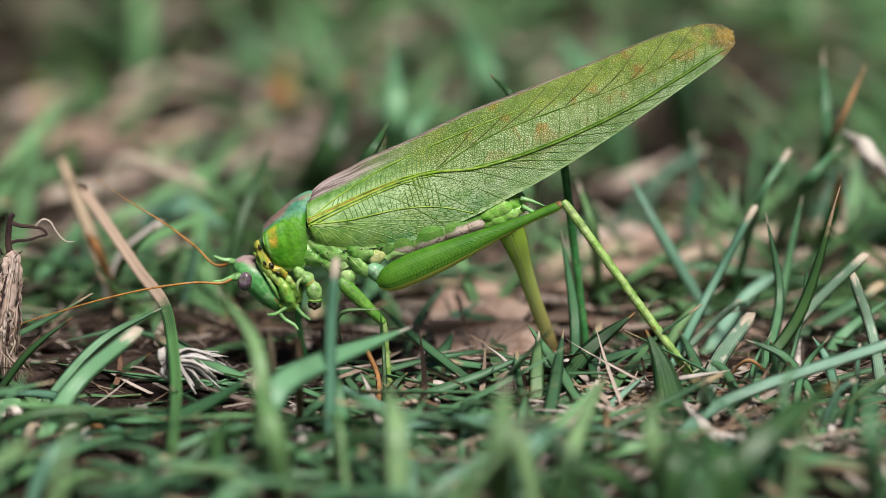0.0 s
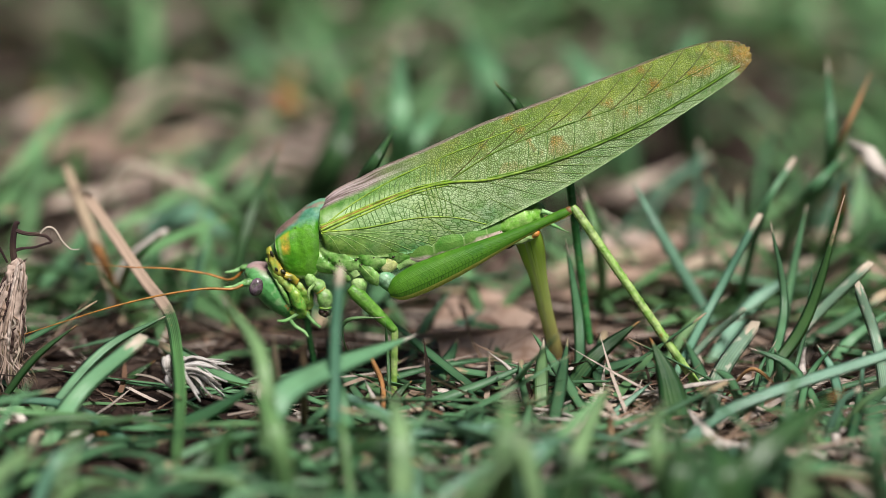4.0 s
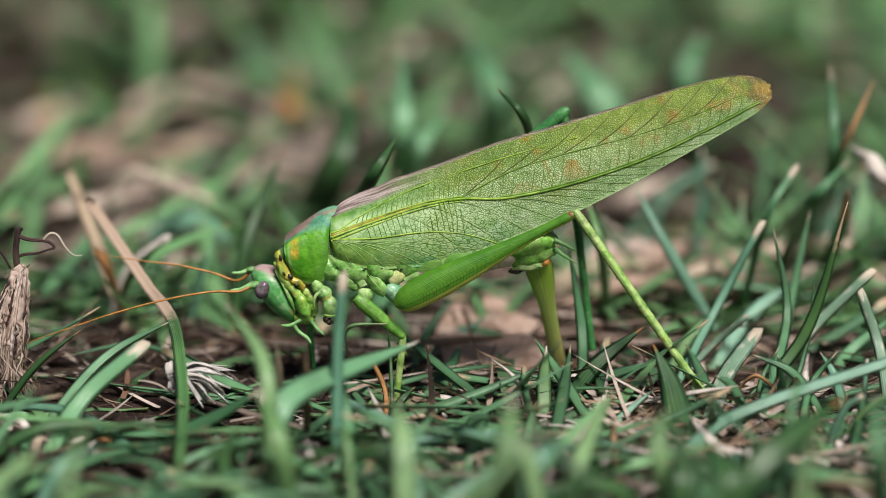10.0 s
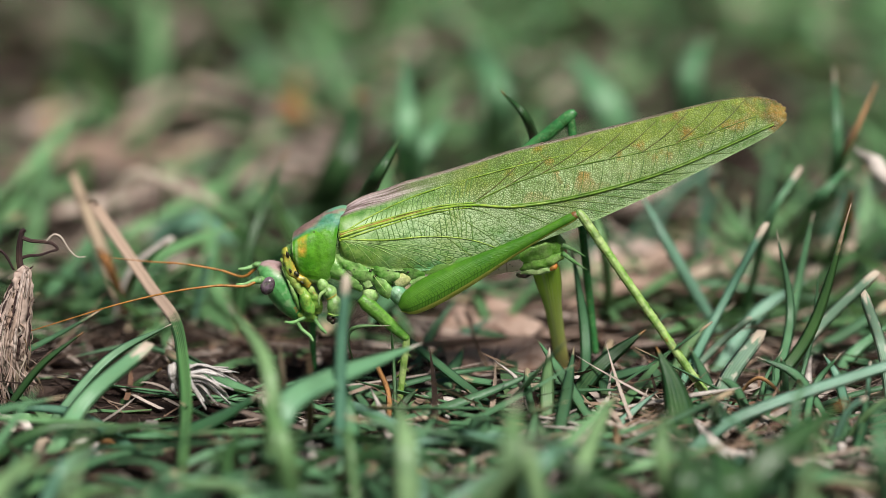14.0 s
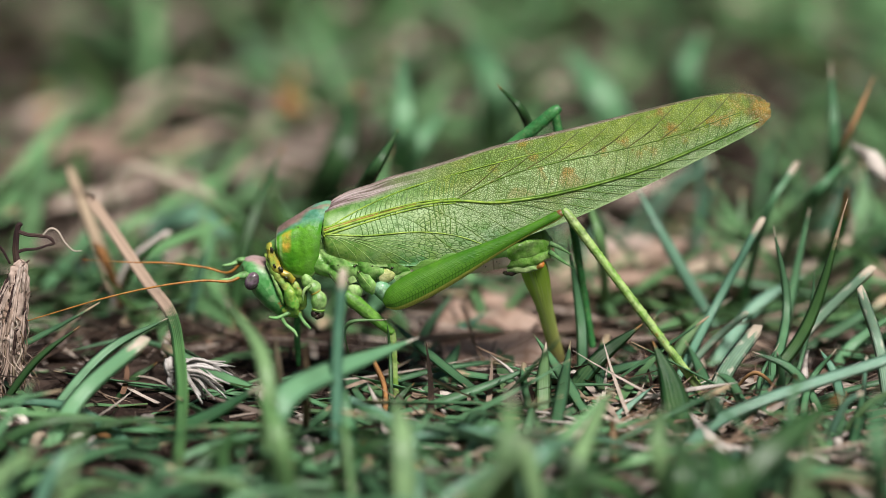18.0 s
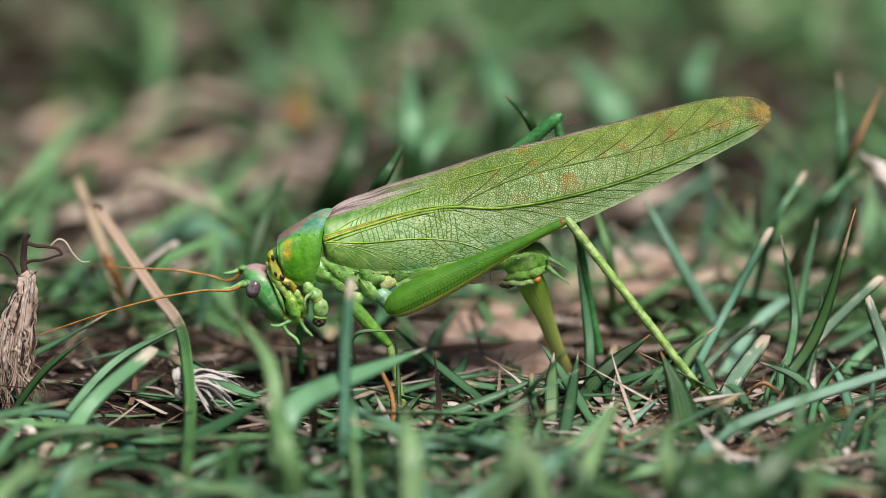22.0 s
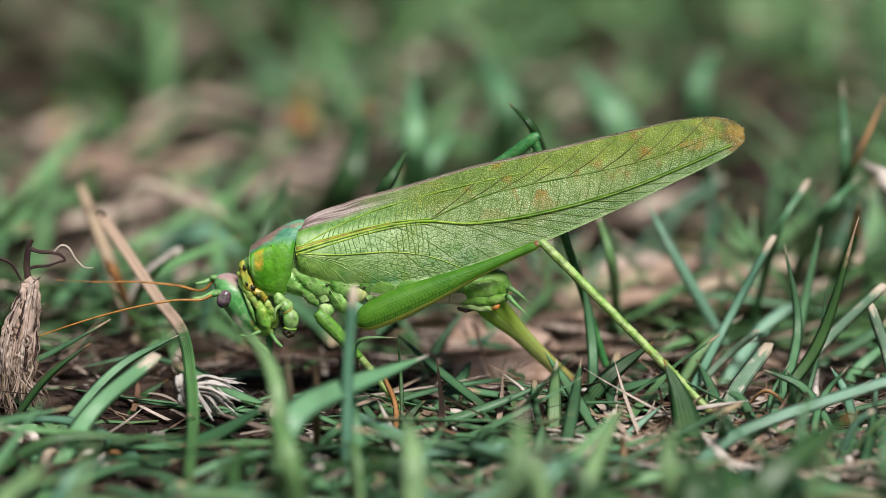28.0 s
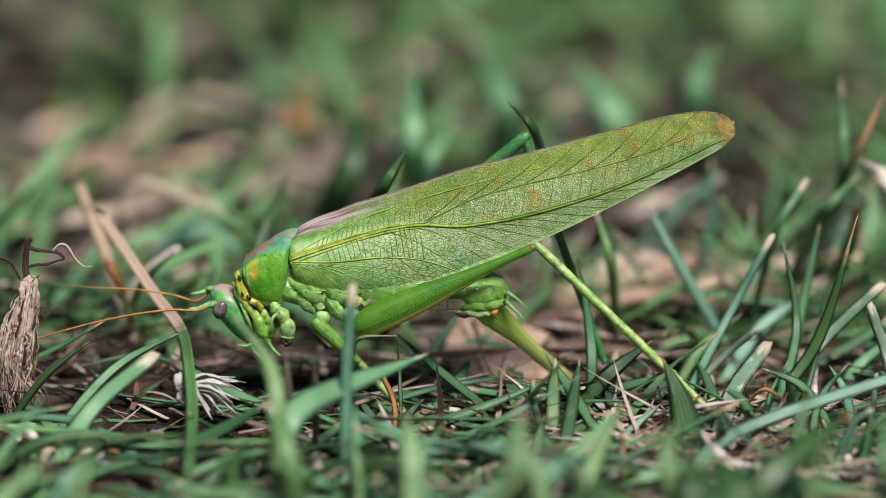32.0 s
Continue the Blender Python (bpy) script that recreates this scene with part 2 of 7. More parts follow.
def mesh_from(name, verts, faces, uvs=None, smooth=True):
    me = bpy.data.meshes.new(name)
    me.from_pydata([tuple(v) for v in np.asarray(verts) * MM], [], faces)
    if uvs is not None:
        layer = me.uv_layers.new(name="UVMap")
        idx = np.empty(len(me.loops), dtype=np.int32)
        me.loops.foreach_get("vertex_index", idx)
        layer.data.foreach_set("uv", np.asarray(uvs, dtype=np.float32)[idx].ravel())
    if smooth:
        me.polygons.foreach_set("use_smooth", [True] * len(me.polygons))
    me.update()
    return me


def part(name, me, material, parent=None, label="", material_two=None):
    me.materials.append(material)
    if material_two:
        me.materials.append(material_two)
    ob = new(name, me)
    ob.parent = parent
    return tagged(ob, label=label)


def grid_faces(rows, cols, wrap=False):
    faces = []
    for i in range(rows - 1):
        for j in range(cols if wrap else cols - 1):
            k = (j + 1) % cols
            faces.append((i * cols + j, i * cols + k, (i + 1) * cols + k, (i + 1) * cols + j))
    return faces


def loft(name, stations, steps=24, ring=18, y=0.0, square=1.0, wave=None):
    """A body swept along stations (x, z, up, down, half_width): half heights along the normal in the xz plane."""
    s = spline(stations, steps)
    tang = np.gradient(s[:, :2], axis=0)
    tang /= np.linalg.norm(tang, axis=1)[:, None] + 1e-9
    verts, uvs = [], []
    for i, (x, z, up, down, hw) in enumerate(s):
        nx, nz = -tang[i][1], tang[i][0]
        g = wave(i / steps) if wave else 1.0
        for j in range(ring + 1):
            a = 2 * math.pi * j / ring
            c, q = math.cos(a), math.sin(a)
            c = math.copysign(abs(c) ** square, c)
            q = math.copysign(abs(q) ** square, q)
            h = (up if q > 0 else down) * q * g
            verts.append((x + nx * h, y - hw * c * g, z + nz * h))
            uvs.append((i / steps, j / ring))
    faces = grid_faces(steps + 1, ring + 1)
    a, b = len(verts), len(verts) + 1
    verts += [(s[0][0], y, s[0][1]), (s[-1][0], y, s[-1][1])]
    uvs += [(0, 0), (1, 0)]
    last = steps * (ring + 1)
    for j in range(ring):
        k = j + 1
        faces.append((a, k, j))
        faces.append((b, last + j, last + k))
    return mesh_from(name, verts, faces, uvs)


def tube_data(path, radii, ring=7, flat=1.0):
    """Verts, faces and uvs of a round or flattened cord along a 3D path."""
    p = np.array(path, float)
    r = np.interp(np.linspace(0, 1, len(p)), np.linspace(0, 1, len(radii)), radii)
    t = np.gradient(p, axis=0)
    t /= np.linalg.norm(t, axis=1)[:, None] + 1e-9
    side = np.cross(t[0], (0.13, 1.0, 0.21))
    side /= np.linalg.norm(side)
    verts, uvs = [], []
    for i in range(len(p)):
        side = side - t[i] * side.dot(t[i])
        side /= np.linalg.norm(side)
        up = np.cross(t[i], side)
        for j in range(ring):
            a = 2 * math.pi * j / ring
            verts.append(p[i] + r[i] * (side * math.cos(a) + up * math.sin(a) * flat))
            uvs.append((j / ring, i / (len(p) - 1)))
    faces = grid_faces(len(p), ring, True)
    faces.append(tuple(range(ring)))
    faces.append(tuple(range((len(p) - 1) * ring, len(p) * ring)))
    return verts, faces, uvs


def tube(name, points, radii, steps=14, ring=7, flat=1.0):
    v, f, uv = tube_data(spline(points, steps), radii, ring, flat)
    return mesh_from(name, v, f, uv)


def leaf_data(points, width, steps=12, fold=0.25, side=(1, 0, 0), twist=0.0, blunt=False, thick=0.1, root_width=0.7):
    """A grass leaf: a thin closed ribbon with a folded keel, tapering to its tip."""
    p = spline(points, steps)
    t = np.gradient(p, axis=0)
    t /= np.linalg.norm(t, axis=1)[:, None] + 1e-9
    verts, uvs = [], []
    base = np.array(side, float)
    for i in range(steps + 1):
        f = i / steps
        a = base - t[i] * base.dot(t[i])
        a /= np.linalg.norm(a) + 1e-9
        n = np.cross(a, t[i])
        c, q = math.cos(twist * f), math.sin(twist * f)
        a, n = a * c + n * q, n * c - a * q
        if blunt:
            w = width / 2 * (root_width + (1 - root_width) * min(1, f * 4)) * (1 - 0.25 * f)
        else:
            w = width / 2 * (root_width + (1 - root_width) * min(1, f * 4)) * max(0.05, 1 - max(0, (f - 0.45) / 0.55) ** 1.7)
        fray = (0.1, 0.8, -0.3, 0.6, -0.2) if blunt and i == steps else (0, 0, 0, 0, 0)
        for k, (o, d) in enumerate(((-1, 0), (-0.5, fold * 0.6), (0, fold), (0.5, fold * 0.6), (1, 0))):
            verts.append(p[i] + a * o * w - n * d * w + t[i] * fray[k] * width * 0.9)
            uvs.append((k / 4, f))
        for k, (o, d) in enumerate(((0.5, fold * 0.6), (0, fold), (-0.5, fold * 0.6))):
            verts.append(p[i] + a * o * w - n * (d * w + thick) + t[i] * fray[3 - k] * width * 0.9)
            uvs.append((0.75 - k / 4, f))
    faces = grid_faces(steps + 1, 8, True)
    faces.append(tuple(range(8)))
    faces.append(tuple(range(steps * 8, steps * 8 + 8)))
    return verts, faces, uvs


# ---- the ground: one sheet, crumbly near the camera, reaching the horizon ----
def lie(x, y):
    """Height of the soil at x, y (millimetres)."""
    v = Vector((x, y, 0))
    return 1.6 * noise.noise(v / 24) + 0.8 * noise.noise(v / 7) + 0.35 * noise.noise(v / 2.6) + 5.0 * noise.noise(v / 160 + Vector((3, 1, 0))) * min(1, max(0, y - 40) / 120) - 0.8


def build_ground():
    def steps(lo, hi, fine, grow):
        out, v, d = [], 0.0, fine
        while v < hi:
            out.append(v)
            if v > lo:
                d *= grow
            v += d
        return out + [hi]
    pos = steps(75, 400000, 1.1, 1.13)
    xs = [-v for v in reversed(pos[1:])] + pos
    ahead = steps(120, 400000, 1.1, 1.11)
    back = steps(70, 400000, 1.1, 1.25)
    ys = [-v for v in reversed(back[1:])] + ahead
    verts = [(x, y, lie(x, y) if abs(x) < 4000 and abs(y) < 4000 else -0.8) for y in ys for x in xs]
    me = mesh_from("ground", verts, grid_faces(len(ys), len(xs)))
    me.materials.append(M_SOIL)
    return tagged(new("ground", me), "dark crumbly brown lawn soil, further darkened for shade, strewn with dead grass", "ground", kind="structure")


build_ground()


# ---- the bush-cricket ----
def wing_material():
    """Net-veined tegmen: green, yellower towards the top and the tip, silvery with painted sky sheen below the main
    vein, browned at the tip.
    """
    s = Shader("tegmen")
    u, v, _ = s.axes(s.coords("UV"))
    place = s.coords("Object")
    flat = s.scaled(place, (1, 0.15, 1))
    n1 = s.node("ShaderNodeTexNoise", 1, Vector=flat, Scale=500.0, Detail=2.0)
    off = s.tree.nodes.new("ShaderNodeVectorMath")
    off.operation = "MULTIPLY_ADD"
    s.put(off.inputs[0], n1)
    off.inputs[1].default_value = (0.0007, 0.0, 0.0007)
    s.put(off.inputs[2], flat)
    coarse = s.voronoi(s.scaled(off.outputs[0], (0.8, 1, 1.15)), 2300.0)
    fine = s.voronoi(off.outputs[0], 4700.0)
    rear = s.ramp(s.math("MULTIPLY_ADD", v, 0.25, u), (0.36, 0.0), (0.60, 1.0))
    net = s.math("MINIMUM", s.math("MULTIPLY", coarse, 6.0), 1.0)
    net_fine = s.math("MINIMUM", s.math("MULTIPLY", fine, 3.4), 1.0)
    cell = s.mix(rear, net, net_fine)
    big = s.noise(flat, 170.0, 3.0)
    mid = s.noise(flat, 650.0, 3.0)
    green = s.mix(s.ramp(mid, (0.3, 0.0), (0.7, 1.0)), (0.055, 0.195, 0.018), (0.155, 0.340, 0.050))
    pale = s.mix(s.ramp(mid, (0.35, 0.0), (0.65, 1.0)), (0.250, 0.470, 0.150), (0.560, 0.720, 0.430))
    olive = s.mix(s.ramp(mid, (0.3, 0.0), (0.7, 1.0)), (0.125, 0.215, 0.010), (0.285, 0.380, 0.045))
    # pale band below the main vein: the sky's sheen put into the colour
    low = s.ramp(v, (0.0, 0.6), (0.22, 0.9), (0.45, 0.8), (0.62, 0.25), (1.0, 0.1))
    low = s.math("MULTIPLY", low, s.ramp(u, (0.2, 0.0), (0.42, 1.0), (0.9, 0.8)))
    col = s.mix(s.math("MULTIPLY", low, s.ramp(big, (0.3, 0.4), (0.6, 1.0))), green, pale)
    up = s.math("MULTIPLY", s.ramp(u, (0.3, 0.0), (0.62, 1.0)), s.ramp(v, (0.22, 0.0), (0.5, 1.0)))
    col = s.mix(s.math("MULTIPLY", up, 0.95), col, olive)
    col = s.mix(s.ramp(s.noise(flat, 140.0, 3.0), (0.52, 0.0), (0.68, 0.5)), col, (0.320, 0.370, 0.040))
    # whitish sheen painted over the pale cells round the main vein
    pale_sheen = s.math("MULTIPLY", s.ramp(v, (0.26, 0.0), (0.40, 1.0), (0.64, 1.0), (0.74, 0.0)), s.ramp(u, (0.02, 0.0), (0.09, 1.0), (0.56, 1.0), (0.74, 0.0)))
    col = s.mix(s.math("MULTIPLY", pale_sheen, s.ramp(mid, (0.34, 0.25), (0.62, 0.85))), col, (0.430, 0.620, 0.300))
    # teal patch painted for the abdomen showing through the thin wing
    blotch = s.math("MULTIPLY", s.ramp(s.noise(flat, 210.0, 3.0), (0.48, 0.0), (0.60, 0.8)), s.math("MULTIPLY", s.ramp(u, (0.18, 0.0), (0.26, 1.0), (0.44, 1.0), (0.52, 0.0)), s.ramp(v, (0.02, 1.0), (0.30, 0.0))))
    col = s.mix(blotch, col, (0.050, 0.260, 0.090))
    # dorsal field by the base: pinkish brown
    dors = s.math("MULTIPLY", s.ramp(s.math("MULTIPLY_ADD", u, -0.25, v), (0.74, 0.0), (0.80, 1.0)), s.ramp(u, (0.02, 1.0), (0.27, 0.9), (0.42, 0.0)))
    bands = s.noise(s.scaled(s.coords("UV"), (5.0, 46.0, 1.0)), 1.0, 4.0, 0.6)
    pink = s.mix(s.ramp(bands, (0.38, 0.0), (0.62, 1.0)), (0.100, 0.045, 0.050), (0.560, 0.450, 0.450))
    pink = s.mix(s.ramp(u, (0.01, 0.75), (0.08, 0.0)), pink, (0.050, 0.022, 0.020))
    col = s.mix(s.math("MULTIPLY", dors, 0.97), col, pink)
    rim = s.math("MULTIPLY", s.ramp(v, (0.965, 0.0), (0.985, 0.75)), s.ramp(u, (0.60, 1.0), (0.80, 0.35)))
    # rusty marks and the browned tip
    rust = s.math("MULTIPLY", s.ramp(s.noise(flat, 330.0, 5.0), (0.53, 0.0), (0.60, 0.95)), s.ramp(u, (0.38, 0.0), (0.55, 0.9), (0.96, 1.0)))
    col = s.mix(s.math("MULTIPLY", rust, s.ramp(v, (0.2, 0.0), (0.55, 1.0))), col, s.mix(s.ramp(mid, (0.4, 0.0), (0.6, 1.0)), (0.22, 0.075, 0.006), (0.42, 0.21, 0.012)))
    where = s.math("ADD", s.math("MULTIPLY_ADD", v, 0.12, u), s.math("MULTIPLY", s.math("SUBTRACT", s.noise(flat, 420.0, 5.0, 0.7), 0.5), 0.30))
    tip = s.ramp(where, (0.900, 0.0), (0.955, 0.85), (1.06, 0.95))
    col = s.mix(tip, col, s.mix(s.ramp(mid, (0.35, 0.0), (0.6, 1.0)), (0.055, 0.022, 0.006), (0.40, 0.21, 0.035)))
    keep = s.math("SUBTRACT", 1.0, dors)
    shade = s.axes(s.mix(rear, s.voronoi(s.scaled(off.outputs[0], (0.8, 1, 1.15)), 2300.0, "F1", 1), s.voronoi(off.outputs[0], 4700.0, "F1", 1)))[0]
    col = s.mix(s.math("MULTIPLY", s.math("MULTIPLY", shade, keep), s.math("MULTIPLY_ADD", low, 0.6, 0.25)), col, s.mix(0.5, col, (0.60, 0.68, 0.42)))
    line = s.mix(rear, (0.040, 0.150, 0.018), (0.075, 0.135, 0.012))
    drawn = s.ramp(u, (0.05, 0.4), (0.20, 0.8), (0.46, 0.95), (0.62, 0.62))
    lobe = s.math("MULTIPLY", s.ramp(u, (0.10, 1.0), (0.34, 0.0)), s.ramp(v, (0.34, 1.0), (0.55, 0.0)))
    col = s.mix(s.math("MULTIPLY", lobe, 0.75), col, s.mix(s.ramp(s.noise(flat, 900.0, 4.0, 0.6), (0.40, 0.0), (0.60, 1.0)), (0.050, 0.190, 0.016), (0.280, 0.450, 0.085)))
    line = s.mix(lobe, line, (0.270, 0.410, 0.120))
    drawn = s.math("MULTIPLY", s.math("MULTIPLY", drawn, s.math("MULTIPLY_ADD", dors, -0.8, 1.0)), s.math("MULTIPLY_ADD", lobe, -0.45, 1.0))
    ladder = s.math("MULTIPLY", s.ramp(v, (0.46, 0.0), (0.50, 1.0), (0.70, 1.0), (0.76, 0.0)), s.ramp(u, (0.24, 1.0), (0.34, 0.0)))
    drawn = s.math("MULTIPLY", drawn, s.math("MULTIPLY_ADD", ladder, -0.75, 1.0))
    drawn = s.math("MULTIPLY", drawn, s.math("MAXIMUM", s.ramp(v, (0.08, 0.45), (0.34, 1.0)), s.ramp(u, (0.45, 1.0), (0.6, 0.0))))
    col = s.mix(s.math("MULTIPLY", s.ramp(cell, (0.0, 1.0), (0.25, 0.85), (0.55, 0.0)), drawn), col, line)
    specks = s.ramp(s.noise(flat, 2100.0, 1.0), (0.76, 0.0), (0.79, 0.8))
    col = s.mix(specks, col, (0.03, 0.02, 0.01))
    col = s.mix(rim, col, s.mix(s.noise(flat, 900.0), (0.42, 0.28, 0.22), (0.74, 0.64, 0.60)))
    height = s.math("MULTIPLY_ADD", cell, s.math("MULTIPLY", s.math("MULTIPLY_ADD", rear, -0.25, 0.8), s.ramp(u, (0.15, 0.15), (0.38, 1.0))), s.math("MULTIPLY", s.noise(flat, 1500.0), 0.5))
    n = s.bump(height, s.math("MULTIPLY_ADD", rear, 0.35, 0.28), 0.00018)
    return s.finish(col, s.math("MULTIPLY_ADD", mid, 0.25, 0.36), n, 0.2, None, 0.36)


def femur_material():
    """Hind femur: fish-bone rows of darker cells on the outer face, a yellow lower keel."""
    s = Shader("hind_femur")
    u, v, _ = s.axes(s.coords("UV"))
    place = s.coords("Object")
    fold = s.math("ABSOLUTE", s.math("SUBTRACT", s.math("PINGPONG", s.math("ADD", v, 0.0), 0.5), 0.02))
    slant = s.math("MULTIPLY_ADD", fold, 42.0, s.math("MULTIPLY", u, 190.0))
    rows = s.math("ABSOLUTE", s.math("SINE", s.math("ADD", slant, s.math("MULTIPLY", s.noise(place, 700.0), 2.0))))
    lanes = s.math("ABSOLUTE", s.math("SINE", s.math("MULTIPLY", v, 46.0)))
    cells = s.math("MULTIPLY", s.ramp(rows, (0.12, 0.0), (0.5, 1.0)), s.ramp(lanes, (0.12, 0.0), (0.45, 1.0)))
    field = s.math("MULTIPLY", s.ramp(u, (0.02, 0.0), (0.06, 1.0), (0.5, 1.0), (0.66, 0.0)), s.math("MAXIMUM", s.ramp(v, (0.89, 0.0), (0.905, 1.0)), s.ramp(v, (0.0, 1.0), (0.03, 0.0))))
    skin = s.mix(s.ramp(s.noise(place, 500.0), (0.35, 0.0), (0.7, 1.0)), (0.036, 0.140, 0.007), (0.075, 0.210, 0.014))
    col = s.mix(field, skin, s.mix(cells, (0.036, 0.125, 0.008), (0.080, 0.215, 0.018)))
    rough_skin = s.noise(place, 1500.0, 4.0, 0.7)
    col = s.mix(s.ramp(rough_skin, (0.50, 0.0), (0.70, 0.5)), col, s.mix(0.6, col, (0.015, 0.050, 0.008)))
    keel = s.ramp(v, (0.70, 0.0), (0.73, 1.0), (0.884, 1.0), (0.902, 0.0))
    col = s.mix(s.math("MULTIPLY", keel, 0.9), col, (0.58, 0.60, 0.11))
    spots = s.ramp(s.noise(place, 2400.0, 1.0), (0.72, 0.0), (0.75, 0.9))
    col = s.mix(s.math("MULTIPLY", spots, s.ramp(v, (0.6, 0.0), (0.7, 1.0))), col, (0.02, 0.03, 0.01))
    n = s.bump(s.math("MULTIPLY_ADD", cells, 0.6, s.noise(place, 2500.0)), 0.3, 0.00012)
    return s.finish(col, 0.46, n, 0.0, None, 0.3)


def abdomen_material():
    s = Shader("abdomen")
    u, v, _ = s.axes(s.coords("UV"))
    place = s.coords("Object")
    skin = s.mix(s.ramp(s.noise(place, 420.0), (0.35, 0.0), (0.65, 1.0)), (0.065, 0.210, 0.025), (0.180, 0.340, 0.075))
    skin = s.mix(s.ramp(u, (0.6, 0.0), (0.8, 0.6)), skin, (0.210, 0.420, 0.075))
    belly = s.mix(s.noise(place, 300.0), (0.72, 0.52, 0.42), (0.82, 0.74, 0.64))
    belly = s.mix(s.ramp(u, (0.60, 0.0), (0.78, 0.8)), belly, (0.42, 0.25, 0.14))
    edge = s.math("SUBTRACT", s.math("MULTIPLY_ADD", s.noise(place, 700.0), 0.06, v), s.ramp(u, (0.25, 0.0), (0.6, 0.075)))
    col = s.mix(s.ramp(edge, (0.64, 0.0), (0.67, 0.0), (0.69, 0.0), (0.98, 0.0)), skin, belly)
    under = s.ramp(s.math("ABSOLUTE", s.math("SUBTRACT", edge, 0.785)), (0.185, 1.0), (0.205, 0.0))
    col = s.mix(under, col, belly)
    spots = s.ramp(s.noise(place, 1500.0, 2.0), (0.66, 0.0), (0.70, 0.9))
    col = s.mix(s.math("MULTIPLY", spots, under), col, (0.05, 0.03, 0.02))
    n = s.bump(s.math("ADD", s.noise(place, 900.0), s.noise(place, 4700.0)), 0.3, 0.0002)
    rings = s.math("ABSOLUTE", s.math("SINE", s.math("MULTIPLY_ADD", u, 25.76, 0.94)))
    col = s.mix(s.ramp(rings, (0.05, 0.7), (0.16, 0.0)), col, s.mix(under, (0.30, 0.46, 0.16), (0.36, 0.22, 0.15)))
    return s.finish(col, 0.42, n, 0.0, None, 0.35)


def ovipositor_material():
    s = Shader("ovipositor")
    u, v, _ = s.axes(s.coords("UV"))
    place = s.coords("Object")
    mid = s.math("ABSOLUTE", s.math("SUBTRACT", s.math("PINGPONG", s.math("MULTIPLY", v, 2.0), 1.0), 0.25))
    skin = s.ramp(u, (0.05, (0.280, 0.560, 0.040)), (0.35, (0.420, 0.640, 0.080)), (0.60, (0.540, 0.650, 0.170)), (0.80, (0.500, 0.420, 0.150)), (0.92, (0.220, 0.120, 0.040)))
    rim = s.math("ABSOLUTE", s.math("SUBTRACT", s.math("PINGPONG", v, 0.5), 0.25))
    col = s.mix(s.ramp(rim, (0.02, 0.75), (0.07, 0.0)), skin, (0.220, 0.130, 0.020))
    col = s.mix(s.ramp(s.math("ABSOLUTE", s.math("SUBTRACT", v, 0.97)), (0.01, 0.3), (0.04, 0.0)), col, (0.40, 0.46, 0.28))
    streak = s.noise(s.scaled(s.coords("UV"), (1.5, 30.0, 1.0)), 2.0, 3.0)
    col = s.mix(s.ramp(streak, (0.54, 0.0), (0.70, 0.3)), col, (0.16, 0.28, 0.04))
    col = s.mix(s.ramp(streak, (0.32, 0.5), (0.44, 0.0)), col, (0.50, 0.58, 0.30))
    return s.finish(col, 0.32, s.bump(streak, 0.3, 0.0002), 0.25)


